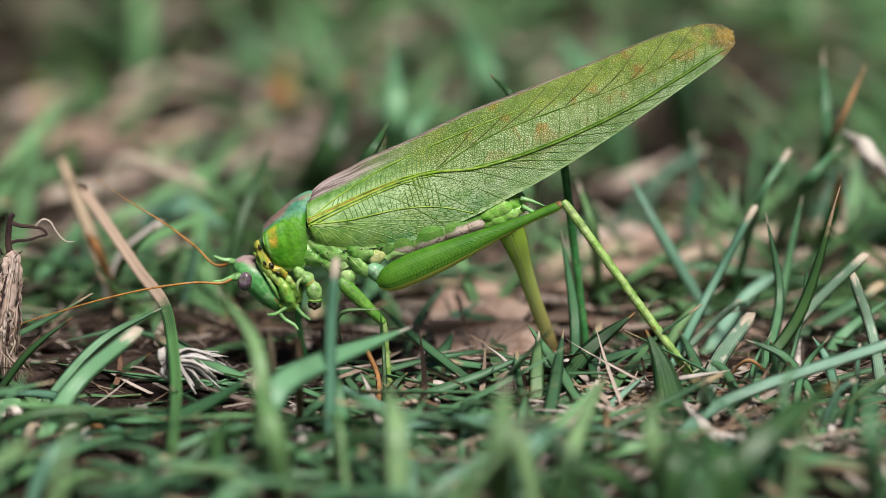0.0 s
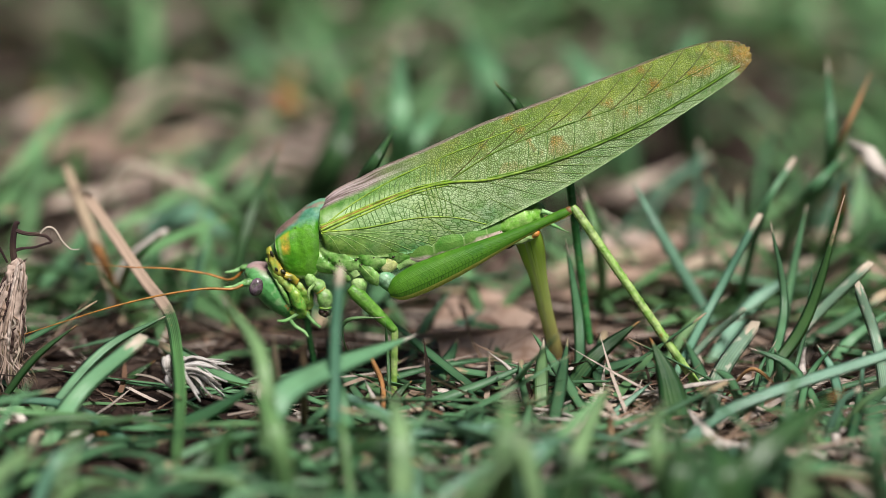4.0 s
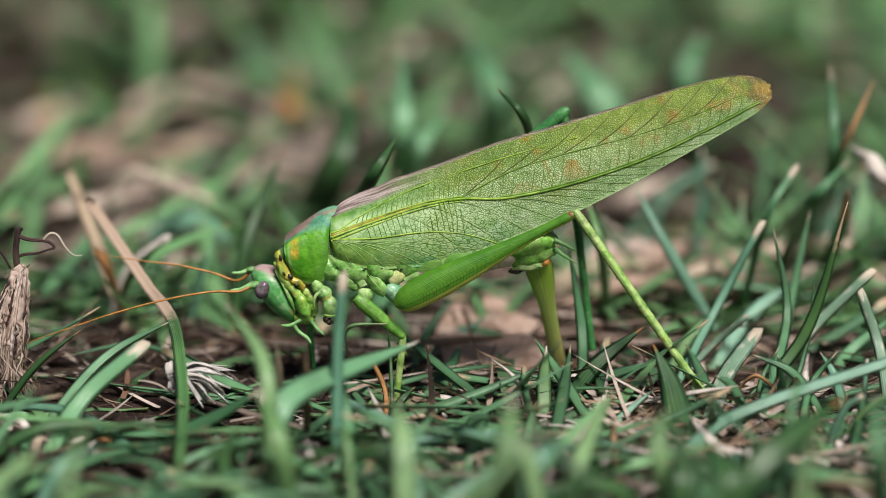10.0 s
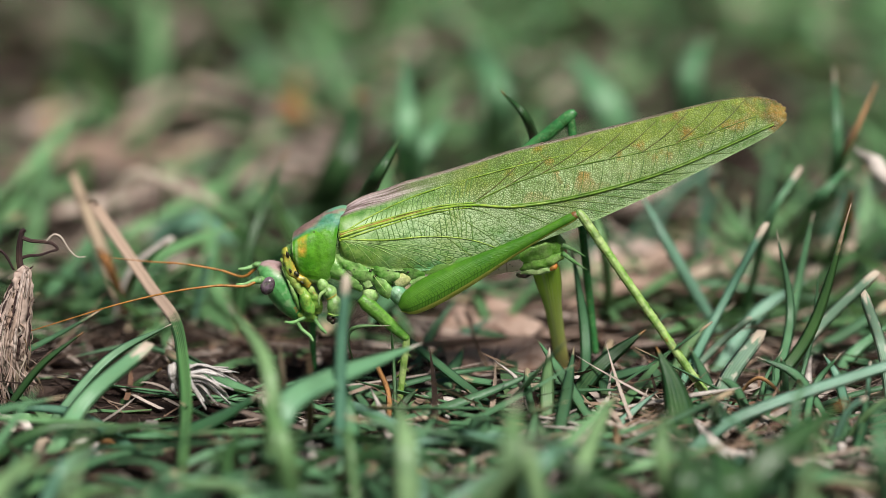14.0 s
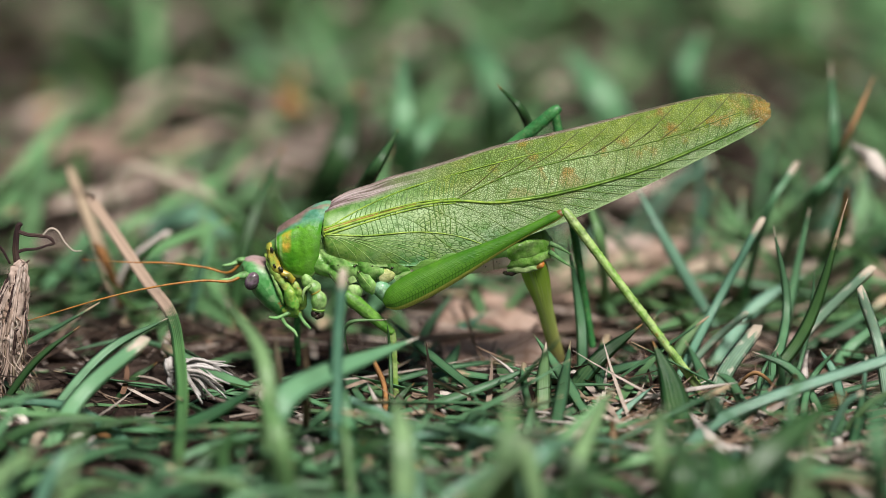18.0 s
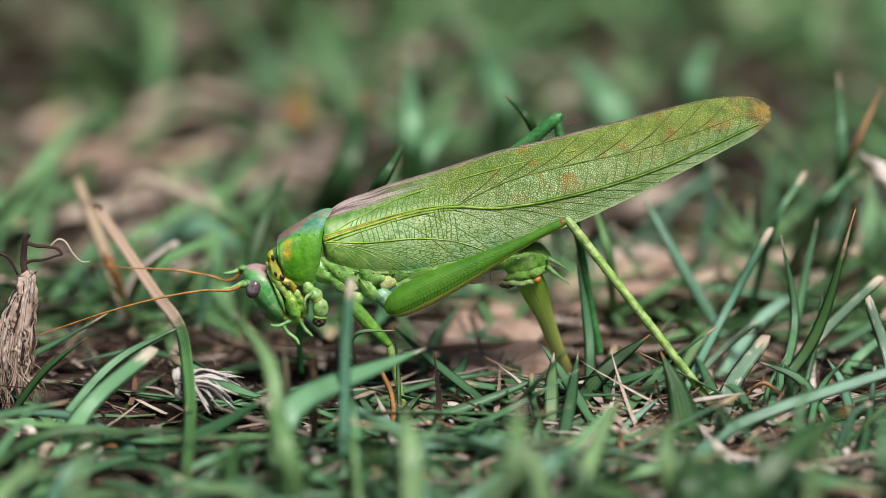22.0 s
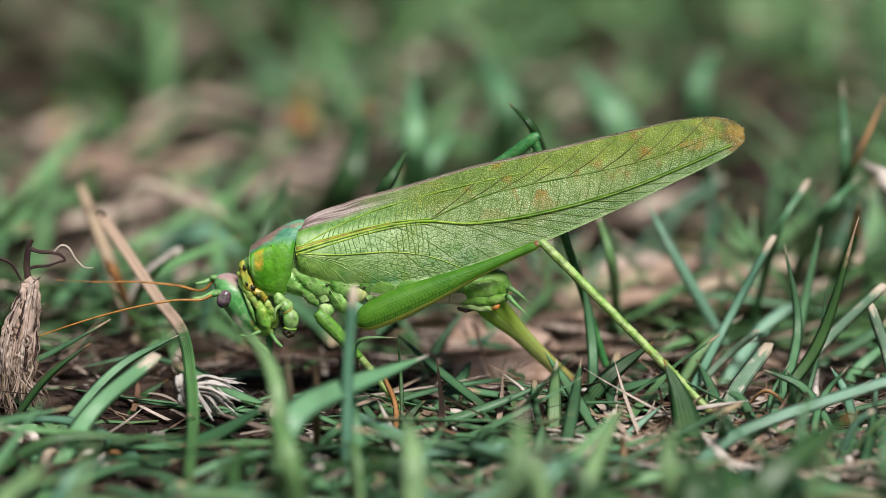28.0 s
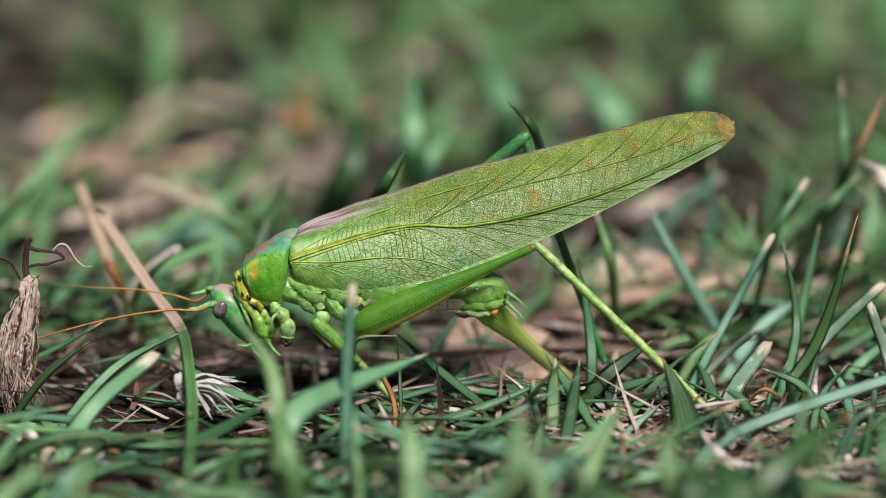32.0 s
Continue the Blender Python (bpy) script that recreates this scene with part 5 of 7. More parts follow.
def patchy(x, y, rng):
    n = noise.noise(Vector((x / 22, y / 44, 2.3))) + 0.4 * noise.noise(Vector((x / 9, y / 16, 7.1))) + (0.02 if x > 10 else 0.0)
    return rng.random() < (0.14 if y < 110 else 0.17 if x < 15 else 0.22) + 1.6 * n


def low_behind(x, y, ln, el):
    """The grass stays short behind the wing tip."""
    return ln * 0.3 if 22 < x < 50 and 40 < y < 130 else ln


def strewn(x, y, rng):
    """Dead grass gathers in drifts and leaves the shade-darkened soil bare between them."""
    n = noise.noise(Vector((x / 18, y / 34, 5.3))) + 0.4 * noise.noise(Vector((x / 8, y / 12, 1.1))) + (-0.1 if x > 10 else 0.08)
    return rng.random() < 0.2 + 1.7 * n


scatter("grass_leaf", 30, 11, near_field, (9, 22), (0.6, 1.5), M_GRASS_LOOSE, "narrow green lawn grass leaf in the low tangle", (10, 50), None, 7, low_in_front, True)
scatter("grass_leaf", 125, 14, near_field, (12, 34), (0.9, 2.4), M_GRASS_LOOSE, "long green grass leaf lying flat over the soil", (0, 24), None, 8, low_in_front, True)
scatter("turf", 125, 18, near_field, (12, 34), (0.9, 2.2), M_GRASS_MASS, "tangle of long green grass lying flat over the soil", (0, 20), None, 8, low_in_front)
scatter("grass_leaf", 30, 15, front_field, (10, 30), (0.8, 1.9), M_GRASS_LOOSE, "green grass leaf lying over the litter close to the lens", (2, 30), None, 8, low_in_front, True)
scatter("grass_leaf", 52, 16, under_field, (10, 26), (0.7, 1.8), M_GRASS_LOOSE, "green grass leaf lying under the insect", (0, 18), None, 8, low_in_front, True)
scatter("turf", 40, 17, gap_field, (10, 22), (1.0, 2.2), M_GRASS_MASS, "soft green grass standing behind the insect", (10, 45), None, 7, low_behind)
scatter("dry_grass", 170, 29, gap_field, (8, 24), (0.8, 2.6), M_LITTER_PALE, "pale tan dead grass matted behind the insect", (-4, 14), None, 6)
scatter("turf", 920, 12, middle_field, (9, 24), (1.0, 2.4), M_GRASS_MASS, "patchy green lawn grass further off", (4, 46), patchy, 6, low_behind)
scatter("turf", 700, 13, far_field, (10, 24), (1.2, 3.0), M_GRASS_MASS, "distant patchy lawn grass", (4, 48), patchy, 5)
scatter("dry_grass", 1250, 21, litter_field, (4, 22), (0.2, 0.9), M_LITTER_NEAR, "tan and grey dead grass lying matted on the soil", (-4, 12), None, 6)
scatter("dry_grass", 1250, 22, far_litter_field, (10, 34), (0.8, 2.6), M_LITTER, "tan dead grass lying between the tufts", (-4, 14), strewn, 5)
scatter("dry_grass", 700, 23, far_field, (12, 30), (1.2, 3.4), M_LITTER, "distant dead grass on the soil", (-4, 14), None, 4)
scatter("dry_fibre", 420, 24, litter_field, (5, 18), (0.07, 0.22), M_FIBRE, "thin pale dead fibres tangled in the turf", (-2, 28), None, 9)
scatter("grass_leaf", 60, 27, foot_field, (8, 22), (0.8, 1.8), M_GRASS_LOOSE, "short dark green grass leaf lying among the straw", (2, 26), None, 8, low_in_front, True)
scatter("straw", 36, 32, foot_field, (4, 14), (0.5, 1.5), M_STRAW_PALE, "bleached curled piece of dead grass by the hind foot", (-2, 20), None, 7, None, True)
scatter("straw", 44, 33, foot_field, (4, 13), (0.4, 1.3), M_STRAW, "tan piece of dead grass by the hind foot", (-2, 24), None, 7, None, True)
scatter("straw", 26, 34, under_field, (4, 12), (0.5, 1.6), M_STRAW_PALE, "bleached piece of dead grass under the insect", (-2, 16), None, 7, None, True)
scatter("dry_grass", 60, 28, foot_field, (6, 18), (0.4, 1.1), M_FIBRE, "larger curled straw and brown dead leaves round the hind foot", (-2, 18), None, 8)
scatter("dry_fibre", 220, 25, foot_field, (4, 17), (0.12, 0.55), M_FIBRE, "crisp orange-brown and bleached straw bits round the hind foot", (-4, 20), None, 8)
scatter("dry_fibre", 260, 26, litter_field, (4, 14), (0.15, 0.6), M_FIBRE, "bleached and brown straw bits strewn on the soil", (-4, 16), None, 7)


# single leaves that stand out of the turf round the cricket
G1 = "narrow fresh green grass blade growing from the turf"
G2 = "mown green grass blade with a pale frayed end"
G3 = "dark green grass blade with a browned tip"
G4 = "broad bluish-green grass blade leaning over the litter"
G5 = "bright green grass blade close before the lens"
D1 = "dry tan grass stalk lying over the litter"
D2 = "bleached white dead grass leaf on the soil"
D3 = "bent orange-brown dead grass stalk"
# round the dead root on one side
grass((-46.0, -5.3), (-41.5, -5.0, 4.1), (-37.0, -4.0, 7.5), 0.88, M_GRASS_DARK, G1, 0.3, twist=0.6)
grass((-40.6, -11.8), (-34.6, -4.0, 4.6), (-28.1, -2.0, 7.9), 1.19, M_GRASS, G1, 0.35)
grass((-38.5, -21.6), (-35.6, -15.0, 3.2), (-30.3, -13.0, 7.6), 2.3, M_GRASS, G2, 0.2, blunt=True)
grass((-22.0, 6.2), (-31.9, 10.0, 2.4), (-40.7, 8.0, 1.7), 0.62, M_GRASS, G1, 0.3)
grass((-28.3, -21.6), (-37.2, -12.0, 1.1), (-46.2, -12.0, 1.5), 1.24, M_GRASS_SKYLIT, G4, 0.3)
grass((-35.0, -15.9), (-25.5, -16.0, 0.1), (-16.7, -20.0, 5.8), 2.04, M_GRASS, G4, 0.2)
grass((-32.8, -15.5), (-33.1, 2.0, -0.6), (-30.1, 6.0, 1.1), 1.34, M_GRASS_DARK, G1, 0.3)
straw((-40.9, -21.6), (-41.5, -14.0, 0.2), (-44.5, -16.0, 2.2), 1.08, M_STRAW_PALE, D2, 0.3)
grass((-26.1, -21.6), (-25.1, -8.0, -2.4), (-21.7, -6.0, -0.6), 1.55, M_GRASS_SKYLIT, G4, 0.2)
grass((-22.2, -21.6), (-20.9, -2.0, -2.0), (-13.4, 2.0, -0.0), 2.27, M_GRASS_SKYLIT, G4, 0.25)
grass((-43.8, 2.0), (-41.4, 20.0, -1.5), (-40.3, 22.0, -0.1), 1.49, M_GRASS, G1, 0.3)
grass((-41.2, 14.0), (-34.8, 24.0, -0.9), (-29.2, 26.0, 2.3), 1.15, M_GRASS_DARK, G1, 0.3)
# withered stem, upper half
stem = leaf_data([(-24.1, -40.0, -2.0), (-24.7, -28.0, 2.0), (-25.4, -17.0, 3.2), (-26.3, -9.0, 5.0), (-28.0, 0.5, 7.6), (-31.6, 10.0, 9.2), (-35.6, 17.0, 12.7), (-38.9, 22.0, 15.8)], 1.5, 44, 0.25, (1.0, 0.3, 0.6), 0.0, True)
stem_mesh = mesh_from("withered_grass", *stem)
stem_mesh.materials.append(M_CANE)
tagged(new("withered_grass", stem_mesh), "half-withered grass stem, green below and tan above", "grass", "single leaves standing out of the turf")
straw((-36.0, 31.0), (-40.4, 36.0, 9.0), (-43.6, 42.0, 14.6), 1.9, M_STRAW, D1, 0.3, blunt=True)
straw((-38.6, 33.0), (-36.0, 31.0, 6.0), (-31.5, 30.0, 10.0), 1.3, M_STRAW_PALE, D1, 0.3, blunt=True)
straw((-36.7, 35.5), (-37.5, 24.0, 8.0), (-39.1, 26.0, 10.1), 1.49, M_STRAW_ORANGE, D3, 0.3)
grass((-38.7, 41.3), (-34.4, 22.0, 7.8), (-30.6, 20.0, 11.9), 1.03, M_GRASS_DARK, G3, 0.3)
# soft leaves close to the lens, before the head and legs
grass((-15.8, -36.5), (-16.1, -34.0, 11.2), (-21.0, -20.0, 14.3), 1.6, M_GRASS_BRIGHT, G5, 0.2)
grass((-9.9, -27.4), (-9.8, -24.6, 9.9), (-9.3, -23.2, 17.1), 1.33, M_GRASS_SKYLIT, G5, 0.2, blunt=True)
grass((-16.6, -31.0), [(-15.6, -30.0, 4.6), (-14.1, -28.0, 7.0), (-10.2, -24.0, 8.1), (-6.0, -19.0, 8.5)], (-2.1, -14.0, 8.8), 2.9, M_GRASS_PALE, "broad pale green grass blade close before the lens", 0.15, steps=30, face=-0.9, root_width=0.4)
grass((-7.5, -34.7), (-8.9, -24.0, 3.0), (-10.1, -22.0, 9.2), 1.74, M_GRASS, G1, 0.3)
grass((-3.2, -45.9), (-3.3, -43.3, 6.3), (-4.0, -37.2, 8.8), 2.37, M_GRASS_BRIGHT, G5, 0.2)
grass((-1.3, -29.2), (-5.1, -23.0, 2.7), (-10.3, -14.0, 2.4), 0.99, M_GRASS, G5, 0.2)
grass((-13.5, -41.7), (-14.3, -43.3, 6.8), (-16.7, -37.2, 10.4), 2.0, M_GRASS_BRIGHT, G5, 0.2)
grass((-36.9, -42.0), (-34.4, -40.4, 3.9), (-31.1, -34.3, 3.7), 1.58, M_GRASS_SKYLIT, G4, 0.2)
grass((-18.4, -43.4), (-19.8, -37.5, 3.5), (-18.7, -31.4, 5.0), 1.38, M_GRASS_DARK, G3, 0.3)
grass((5.8, -45.9), (5.7, -57.8, 9.0), (6.2, -51.7, 13.8), 2.56, M_GRASS_BRIGHT, G5, 0.2)
grass((11.0, -41.7), (13.2, -37.5, 4.6), (16.8, -22.7, 6.0), 1.67, M_GRASS_BRIGHT, G5, 0.2)
grass((4.9, -43.4), (8.9, -43.3, 5.2), (12.7, -37.2, 5.1), 1.97, M_GRASS_SKYLIT, G5, 0.2)
grass((22.5, -47.5), (28.9, -45.0, 5.7), (36.8, -38.0, 9.5), 3.1, M_GRASS_DARK, G3, 0.2)
grass((39.0, -48.3), (36.8, -57.8, 9.5), (37.4, -51.7, 13.8), 1.58, M_GRASS, G5, 0.2)
grass((20.9, -45.0), (19.2, -46.2, 7.1), (20.4, -40.1, 9.1), 1.58, M_GRASS_BRIGHT, G5, 0.2)
grass((24.3, -41.7), (26.8, -31.7, 0.7), (30.2, -19.8, -0.5), 1.58, M_GRASS_SKYLIT, G4, 0.2)
straw((-16.1, -13.4), (-15.7, -20.0, 6.4), (-15.8, -22.0, 11.1), 0.8, M_STRAW, "pale straw stalk standing before the jaws", 0.3)
straw((-13.3, -15.5), (-12.9, -22.0, 6.4), (-12.9, -24.0, 10.5), 0.8, M_STRAW, "pale straw stalk standing before the jaws", 0.3)
grass((20.1, -49.1), (21.2, -50.0, 5.2), (21.2, -43.0, 7.9), 2.6, M_GRASS_DARK, G3, 0.2)
grass((27.1, -50.7), (25.2, -52.0, 5.4), (23.7, -47.0, 7.8), 2.8, M_GRASS_DARK, G3, 0.2)
grass((-2.0, -40.0), [(-2.4, -34.0, 0.6), (-3.2, -26.0, 2.4), (-6.6, -18.0, 2.5)], (-10.3, -12.0, 2.4), 1.9, M_GRASS_SKYLIT, G5, 0.2, blunt=True, steps=24)
grass((-46.0, -50.0), (-43.0, -44.0, 4.5), (-40.6, -40.0, 9.0), 2.4, M_GRASS_BRIGHT, G5, 0.2)
grass((-42.0, -52.0), (-39.5, -46.0, 3.5), (-36.0, -40.0, 5.5), 2.2, M_GRASS_BRIGHT, G5, 0.2)
# around the middle foot
grass((-4.8, -8.1), (-5.1, -3.0, 3.7), (-5.4, -3.0, 7.8), 0.43, M_GRASS_DARK, G1, 0.3)
grass((-8.8, 10.3), (-9.7, -2.0, 7.0), (-5.4, -3.0, 8.0), 0.52, M_GRASS_BRIGHT, "thin bent green grass stem with a pale end", 0.3)
straw((-5.7, -11.8), (-5.6, -4.0, 0.7), (-6.8, -3.0, 3.6), 0.74, M_STRAW_ORANGE, D3, 0.5, blunt=True)
grass((-5.4, -10.9), (-4.2, -7.0, 0.5), (-2.6, -6.0, 2.0), 1.03, M_GRASS_DARK, G3, 0.35)
grass((-12.6, -15.5), (-7.8, -6.0, -0.6), (2.7, -6.0, -2.1), 1.55, M_GRASS_DARK, G4, 0.2)
grass((-16.4, 14.0), (-9.9, 4.0, -0.5), (-1.4, -2.0, -2.0), 1.44, M_GRASS, G4, 0.2)
grass((9.9, -14.5), (4.4, -6.0, -1.8), (-2.5, -8.0, -3.3), 0.93, M_GRASS, G1, 0.2)
grass((-3.8, -0.3), (-0.2, 4.0, -1.2), (4.9, 8.0, -0.7), 1.24, M_GRASS, G1, 0.2)
grass((-2.7, 11.5), (1.0, 20.0, 0.4), (6.1, 24.0, 2.7), 1.26, M_GRASS_SKYLIT, G1, 0.2)
grass((-3.3, 7.9), (-1.5, 16.0, 2.1), (1.8, 20.0, 5.9), 1.03, M_GRASS, G1, 0.25)
grass((-2.7, 14.0), (2.9, 24.0, -1.4), (7.5, 26.0, 0.6), 1.15, M_GRASS_DARK, G1, 0.2)
grass((-5.2, 14.0), (-0.2, 16.0, -0.5), (5.4, 18.0, -0.7), 1.26, M_GRASS_SKYLIT, G4, 0.2)
# by the ovipositor
grass((10.6, -9.6), (10.6, -7.0, 2.4), (10.9, -6.0, 6.4), 1.60, M_GRASS_BRIGHT, "short pointed green grass shoot", 0.25, root_width=0.9)
grass((14.9, -0.3), (15.1, 6.0, 5.2), (13.7, 8.0, 14.0), 1.19, M_GRASS, G1, 0.25)
grass((19.6, 35.5), (18.1, 22.0, 10.3), (16.3, 26.0, 16.0), 1.38, M_GRASS_BRIGHT, G1, 0.25)
grass((11.6, -8.1), (16.3, 0.0, 2.7), (21.3, 2.0, 6.3), 1.86, M_GRASS_DARK, G3, 0.25)
grass((24.0, -18.0), [(23.9, -16.0, -0.0), (23.6, -13.5, 1.9), (23.0, -11.0, 4.2)], (21.6, -8.5, 7.1), 3.0, M_GRASS_DARK, "broad dark folded grass leaf with an orange nick", 0.15, steps=24, root_width=0.35, face=-0.25)
grass((12.2, -27.4), (17.1, -12.0, -0.7), (21.9, -8.0, 2.4), 1.14, M_GRASS_SKYLIT, G1, 0.25)
grass((24.6, 14.0), (20.3, 26.0, 0.3), (14.6, 28.0, 0.1), 1.61, M_GRASS_SKYLIT, G4, 0.2)
grass((25.4, 24.4), (20.2, 34.0, -2.4), (18.0, 36.0, -0.1), 2.76, M_GRASS_SKYLIT, G4, 0.2)
grass((13.0, -8.1), (14.8, -8.0, -0.0), (14.8, -10.0, -2.5), 0.72, M_GRASS_DARK, G1, 0.3)
straw((12.3, -23.5), (12.6, -13.0, -0.7), (12.2, -13.0, 0.2), 1.44, M_STRAW_ORANGE, "short yellow and red dying grass leaf", 0.2)
# by the hind foot
grass((26.4, -13.4), (29.5, -2.0, 1.7), (33.0, 3.0, 5.0), 2.2, M_GRASS_OLD, G4, 0.15, blunt=True)
grass((24.6, 6.7), (28.9, 8.0, 2.5), (32.4, 6.0, 6.4), 1.0, M_GRASS_OLD, G2, 0.3, blunt=True)
grass((24.2, 2.0), (29.8, 12.0, 5.6), (34.8, 14.0, 14.7), 1.19, M_GRASS_SKYLIT, G1, 0.25, blunt=True)
grass((34.9, 35.5), (36.5, 24.0, 13.2), (39.9, 26.0, 18.7), 1.15, M_GRASS, G1, 0.25, blunt=True)
grass((31.0, -12.4), (36.8, 5.0, 6.0), (35.4, 7.0, 16.0), 1.08, M_GRASS, G1, 0.3)
grass((30.2, -3.9), (38.2, 1.0, 5.8), (42.5, 2.0, 19.8), 1.35, M_GRASS_TIPPED, G3, 0.3, twist=0.3, steps=20, face=-0.5)
grass((33.5, -0.3), (39.2, 8.0, 3.7), (45.9, 9.0, 10.4), 1.5, M_GRASS_OLD, G2, 0.25, blunt=True)
grass((45.6, -13.4), (46.2, 0.0, 3.6), (44.3, 2.0, 9.5), 1.5, M_GRASS_OLD, G2, 0.25, blunt=True)
grass((35.2, -20.6), (37.7, -7.0, 1.8), (40.7, -6.0, 5.8), 0.88, M_GRASS, G1, 0.3)
grass((36.5, -0.3), (39.0, 4.0, 5.0), (39.9, 6.0, 12.5), 0.52, M_GRASS, G1, 0.3)
grass((32.0, -13.4), (33.3, -2.0, 1.1), (35.5, 0.0, 4.8), 0.57, M_GRASS, G1, 0.3)
grass((31.5, -15.5), (34.0, -4.0, 1.0), (34.1, -3.0, 4.9), 0.41, M_GRASS, G1, 0.3)
grass((21.2, -28.3), (28.7, -18.0, 2.1), (45.8, -14.0, 7.1), 1.75, M_GRASS_SKYLIT, "long arching bluish-green grass blade", 0.25, blunt=True, steps=20)
grass((40.6, -0.3), (43.8, 10.0, 1.0), (50.1, 12.0, 5.6), 1.55, M_GRASS, G4, 0.2)
grass((29.5, 14.0), (35.1, 20.0, 3.7), (40.9, 22.0, 7.1), 1.84, M_GRASS_SKYLIT, G4, 0.2)
grass((37.0, 14.0), (39.1, 18.0, 6.7), (41.0, 20.0, 15.3), 1.15, M_GRASS, G1, 0.25)
grass((43.0, -19.6), (40.2, -16.0, 0.1), (37.1, -18.0, -0.7), 1.56, M_GRASS, G4, 0.2)
grass((38.5, -15.5), (42.8, -6.0, -1.5), (47.4, -6.0, -1.6), 0.52, M_GRASS, G1, 0.2)
grass((24.4, 11.5), (27.6, 14.0, 2.6), (32.1, 16.0, 5.9), 1.34, M_GRASS_BRIGHT, G1, 0.25)
# dead pieces by the feet
straw((5.1, -2.6), (8.8, -3.0, 1.3), (14.3, 0.0, 0.6), 1.08, M_STRAW, D1, 0.4)
straw((9.1, -5.3), (7.8, -5.0, 2.5), (5.2, -4.0, 4.6), 0.50, M_STRAW_PALE, D2, 0.4)
straw((14.6, -4.8), (16.8, -3.0, 0.4), (19.3, -2.0, 1.4), 1.20, M_STRAW_PALE, D2, 0.3)
straw((15.7, -1.5), (17.1, 1.0, 0.6), (18.1, 2.0, 2.1), 0.66, M_STRAW_PALE, D2, 0.3)
straw((29.5, -1.5), (32.4, -4.0, 2.6), (35.5, -5.0, 0.5), 0.60, M_STRAW_ORANGE, D3, 0.4, blunt=True)
straw((34.1, -13.9), (35.6, -6.0, -0.6), (35.3, -5.0, 0.9), 0.54, M_STRAW_ORANGE, D3, 0.4, blunt=True)
straw((31.1, -19.6), (35.3, -10.0, -0.7), (39.5, -8.0, -0.5), 0.84, M_STRAW_PALE, D2, 0.4)
straw((35.1, -24.5), (38.5, -24.0, -1.3), (41.7, -25.0, -1.8), 1.30, M_STRAW, D1, 0.4, blunt=True)
straw((32.2, -35.6), (34.7, -43.5, 3.2), (38.2, -43.5, 2.8), 0.79, M_STRAW, D1, 0.4, blunt=True)
straw((36.1, -21.6), (39.9, -18.0, -0.5), (42.7, -18.0, -1.0), 1.89, M_STRAW_PALE, D2, 0.3)
straw((20.5, -16.5), (22.4, -6.0, 0.3), (21.8, -6.0, 1.5), 1.32, M_STRAW, "grey-brown shrivelled leaf on the soil", 0.5, twist=0.8)
straw((-3.0, -21.6), (0.3, -14.0, -0.7), (-1.4, -14.0, 0.2), 1.20, M_STRAW, D1, 0.5, twist=0.8)
straw((-2.0, -8.1), (0.1, -2.0, -0.3), (2.7, -2.0, -1.1), 1.68, M_STRAW_PALE, D2, 0.3, twist=0.5)
straw((9.5, -27.4), (11.8, -24.0, -0.1), (13.3, -26.0, 1.3), 2.32, M_STRAW_PALE, D2, 0.4)
straw((-7.6, -31.1), (-6.8, -24.0, -0.4), (-7.3, -24.0, 1.3), 1.74, M_STRAW, D1, 0.4)
straw((-13.1, -27.4), (-12.6, -16.0, -0.7), (-13.4, -16.0, 0.1), 1.80, M_STRAW_PALE, D2, 0.4)
straw((-32.9, -23.9), (-34.2, -20.0, 0.1), (-36.2, -20.0, 0.4), 1.16, M_STRAW_PALE, D2, 0.4, twist=0.6)
straw((-35.3, -15.5), (-33.6, -18.0, 0.0), (-32.3, -18.0, -0.3), 0.87, M_STRAW_ORANGE, D3, 0.4)
straw((-39.8, -21.6), (-39.2, -20.0, 0.4), (-38.1, -20.0, 0.0), 1.30, M_STRAW, D1, 0.5, twist=0.8)
straw((16.8, -31.1), (16.9, -22.0, 0.7), (16.6, -22.0, 3.3), 0.87, M_STRAW, D1, 0.4)
straw((19.0, -21.6), (20.1, -22.0, -0.4), (22.3, -22.0, 0.1), 2.17, M_STRAW, D1, 0.4)

# leaves that rise behind the cricket
grass((-15.9, 60.1), (-8.3, 16.0, 18.2), (-4.5, 16.0, 24.6), 1.75, M_GRASS_DARK, G3, 0.3)
grass((14.6, 60.1), (9.8, 14.0, 24.8), (6.2, 14.0, 29.9), 1.14, M_GRASS_DARK, G3, 0.3)
grass((32.7, 27.1), (25.8, 24.0, 9.9), (22.2, 28.0, 16.3), 1.38, M_GRASS_SKYLIT, G1, 0.25)
grass((48.4, 73.8), (45.7, 36.0, 17.4), (45.6, 40.0, 28.7), 1.84, M_GRASS, "tall soft green grass blade behind", 0.2)
grass((44.5, 60.0), [(45.2, 44.0, 12.0), (46.6, 32.0, 21.0)], (49.5, 32.0, 28.0), 1.4, M_GRASS_RUST, "green grass stalk with an orange-brown withered top", 0.4, steps=22)
grass((42.4, 60.1), (42.4, 30.0, 13.9), (47.0, 32.0, 18.8), 1.72, M_GRASS, G1, 0.2)
grass((45.5, 50.0), (46.4, 34.0, 10.0), (46.3, 28.0, 16.2), 2.0, M_GRASS_RUST, "dying grass leaf, green below and orange above", 0.3)
straw((64.4, 81.0), (52.0, 34.0, 15.8), (47.6, 36.0, 19.7), 3.45, M_STRAW_PALE, "pale withered grass leaf", 0.3)
grass((-41.0, 71.0), (-32.6, 68.0, 4.6), (-25.0, 61.0, 2.0), 4.4, M_GRASS_SKYLIT, "broad soft bluish-green grass leaf lying behind", 0.2)
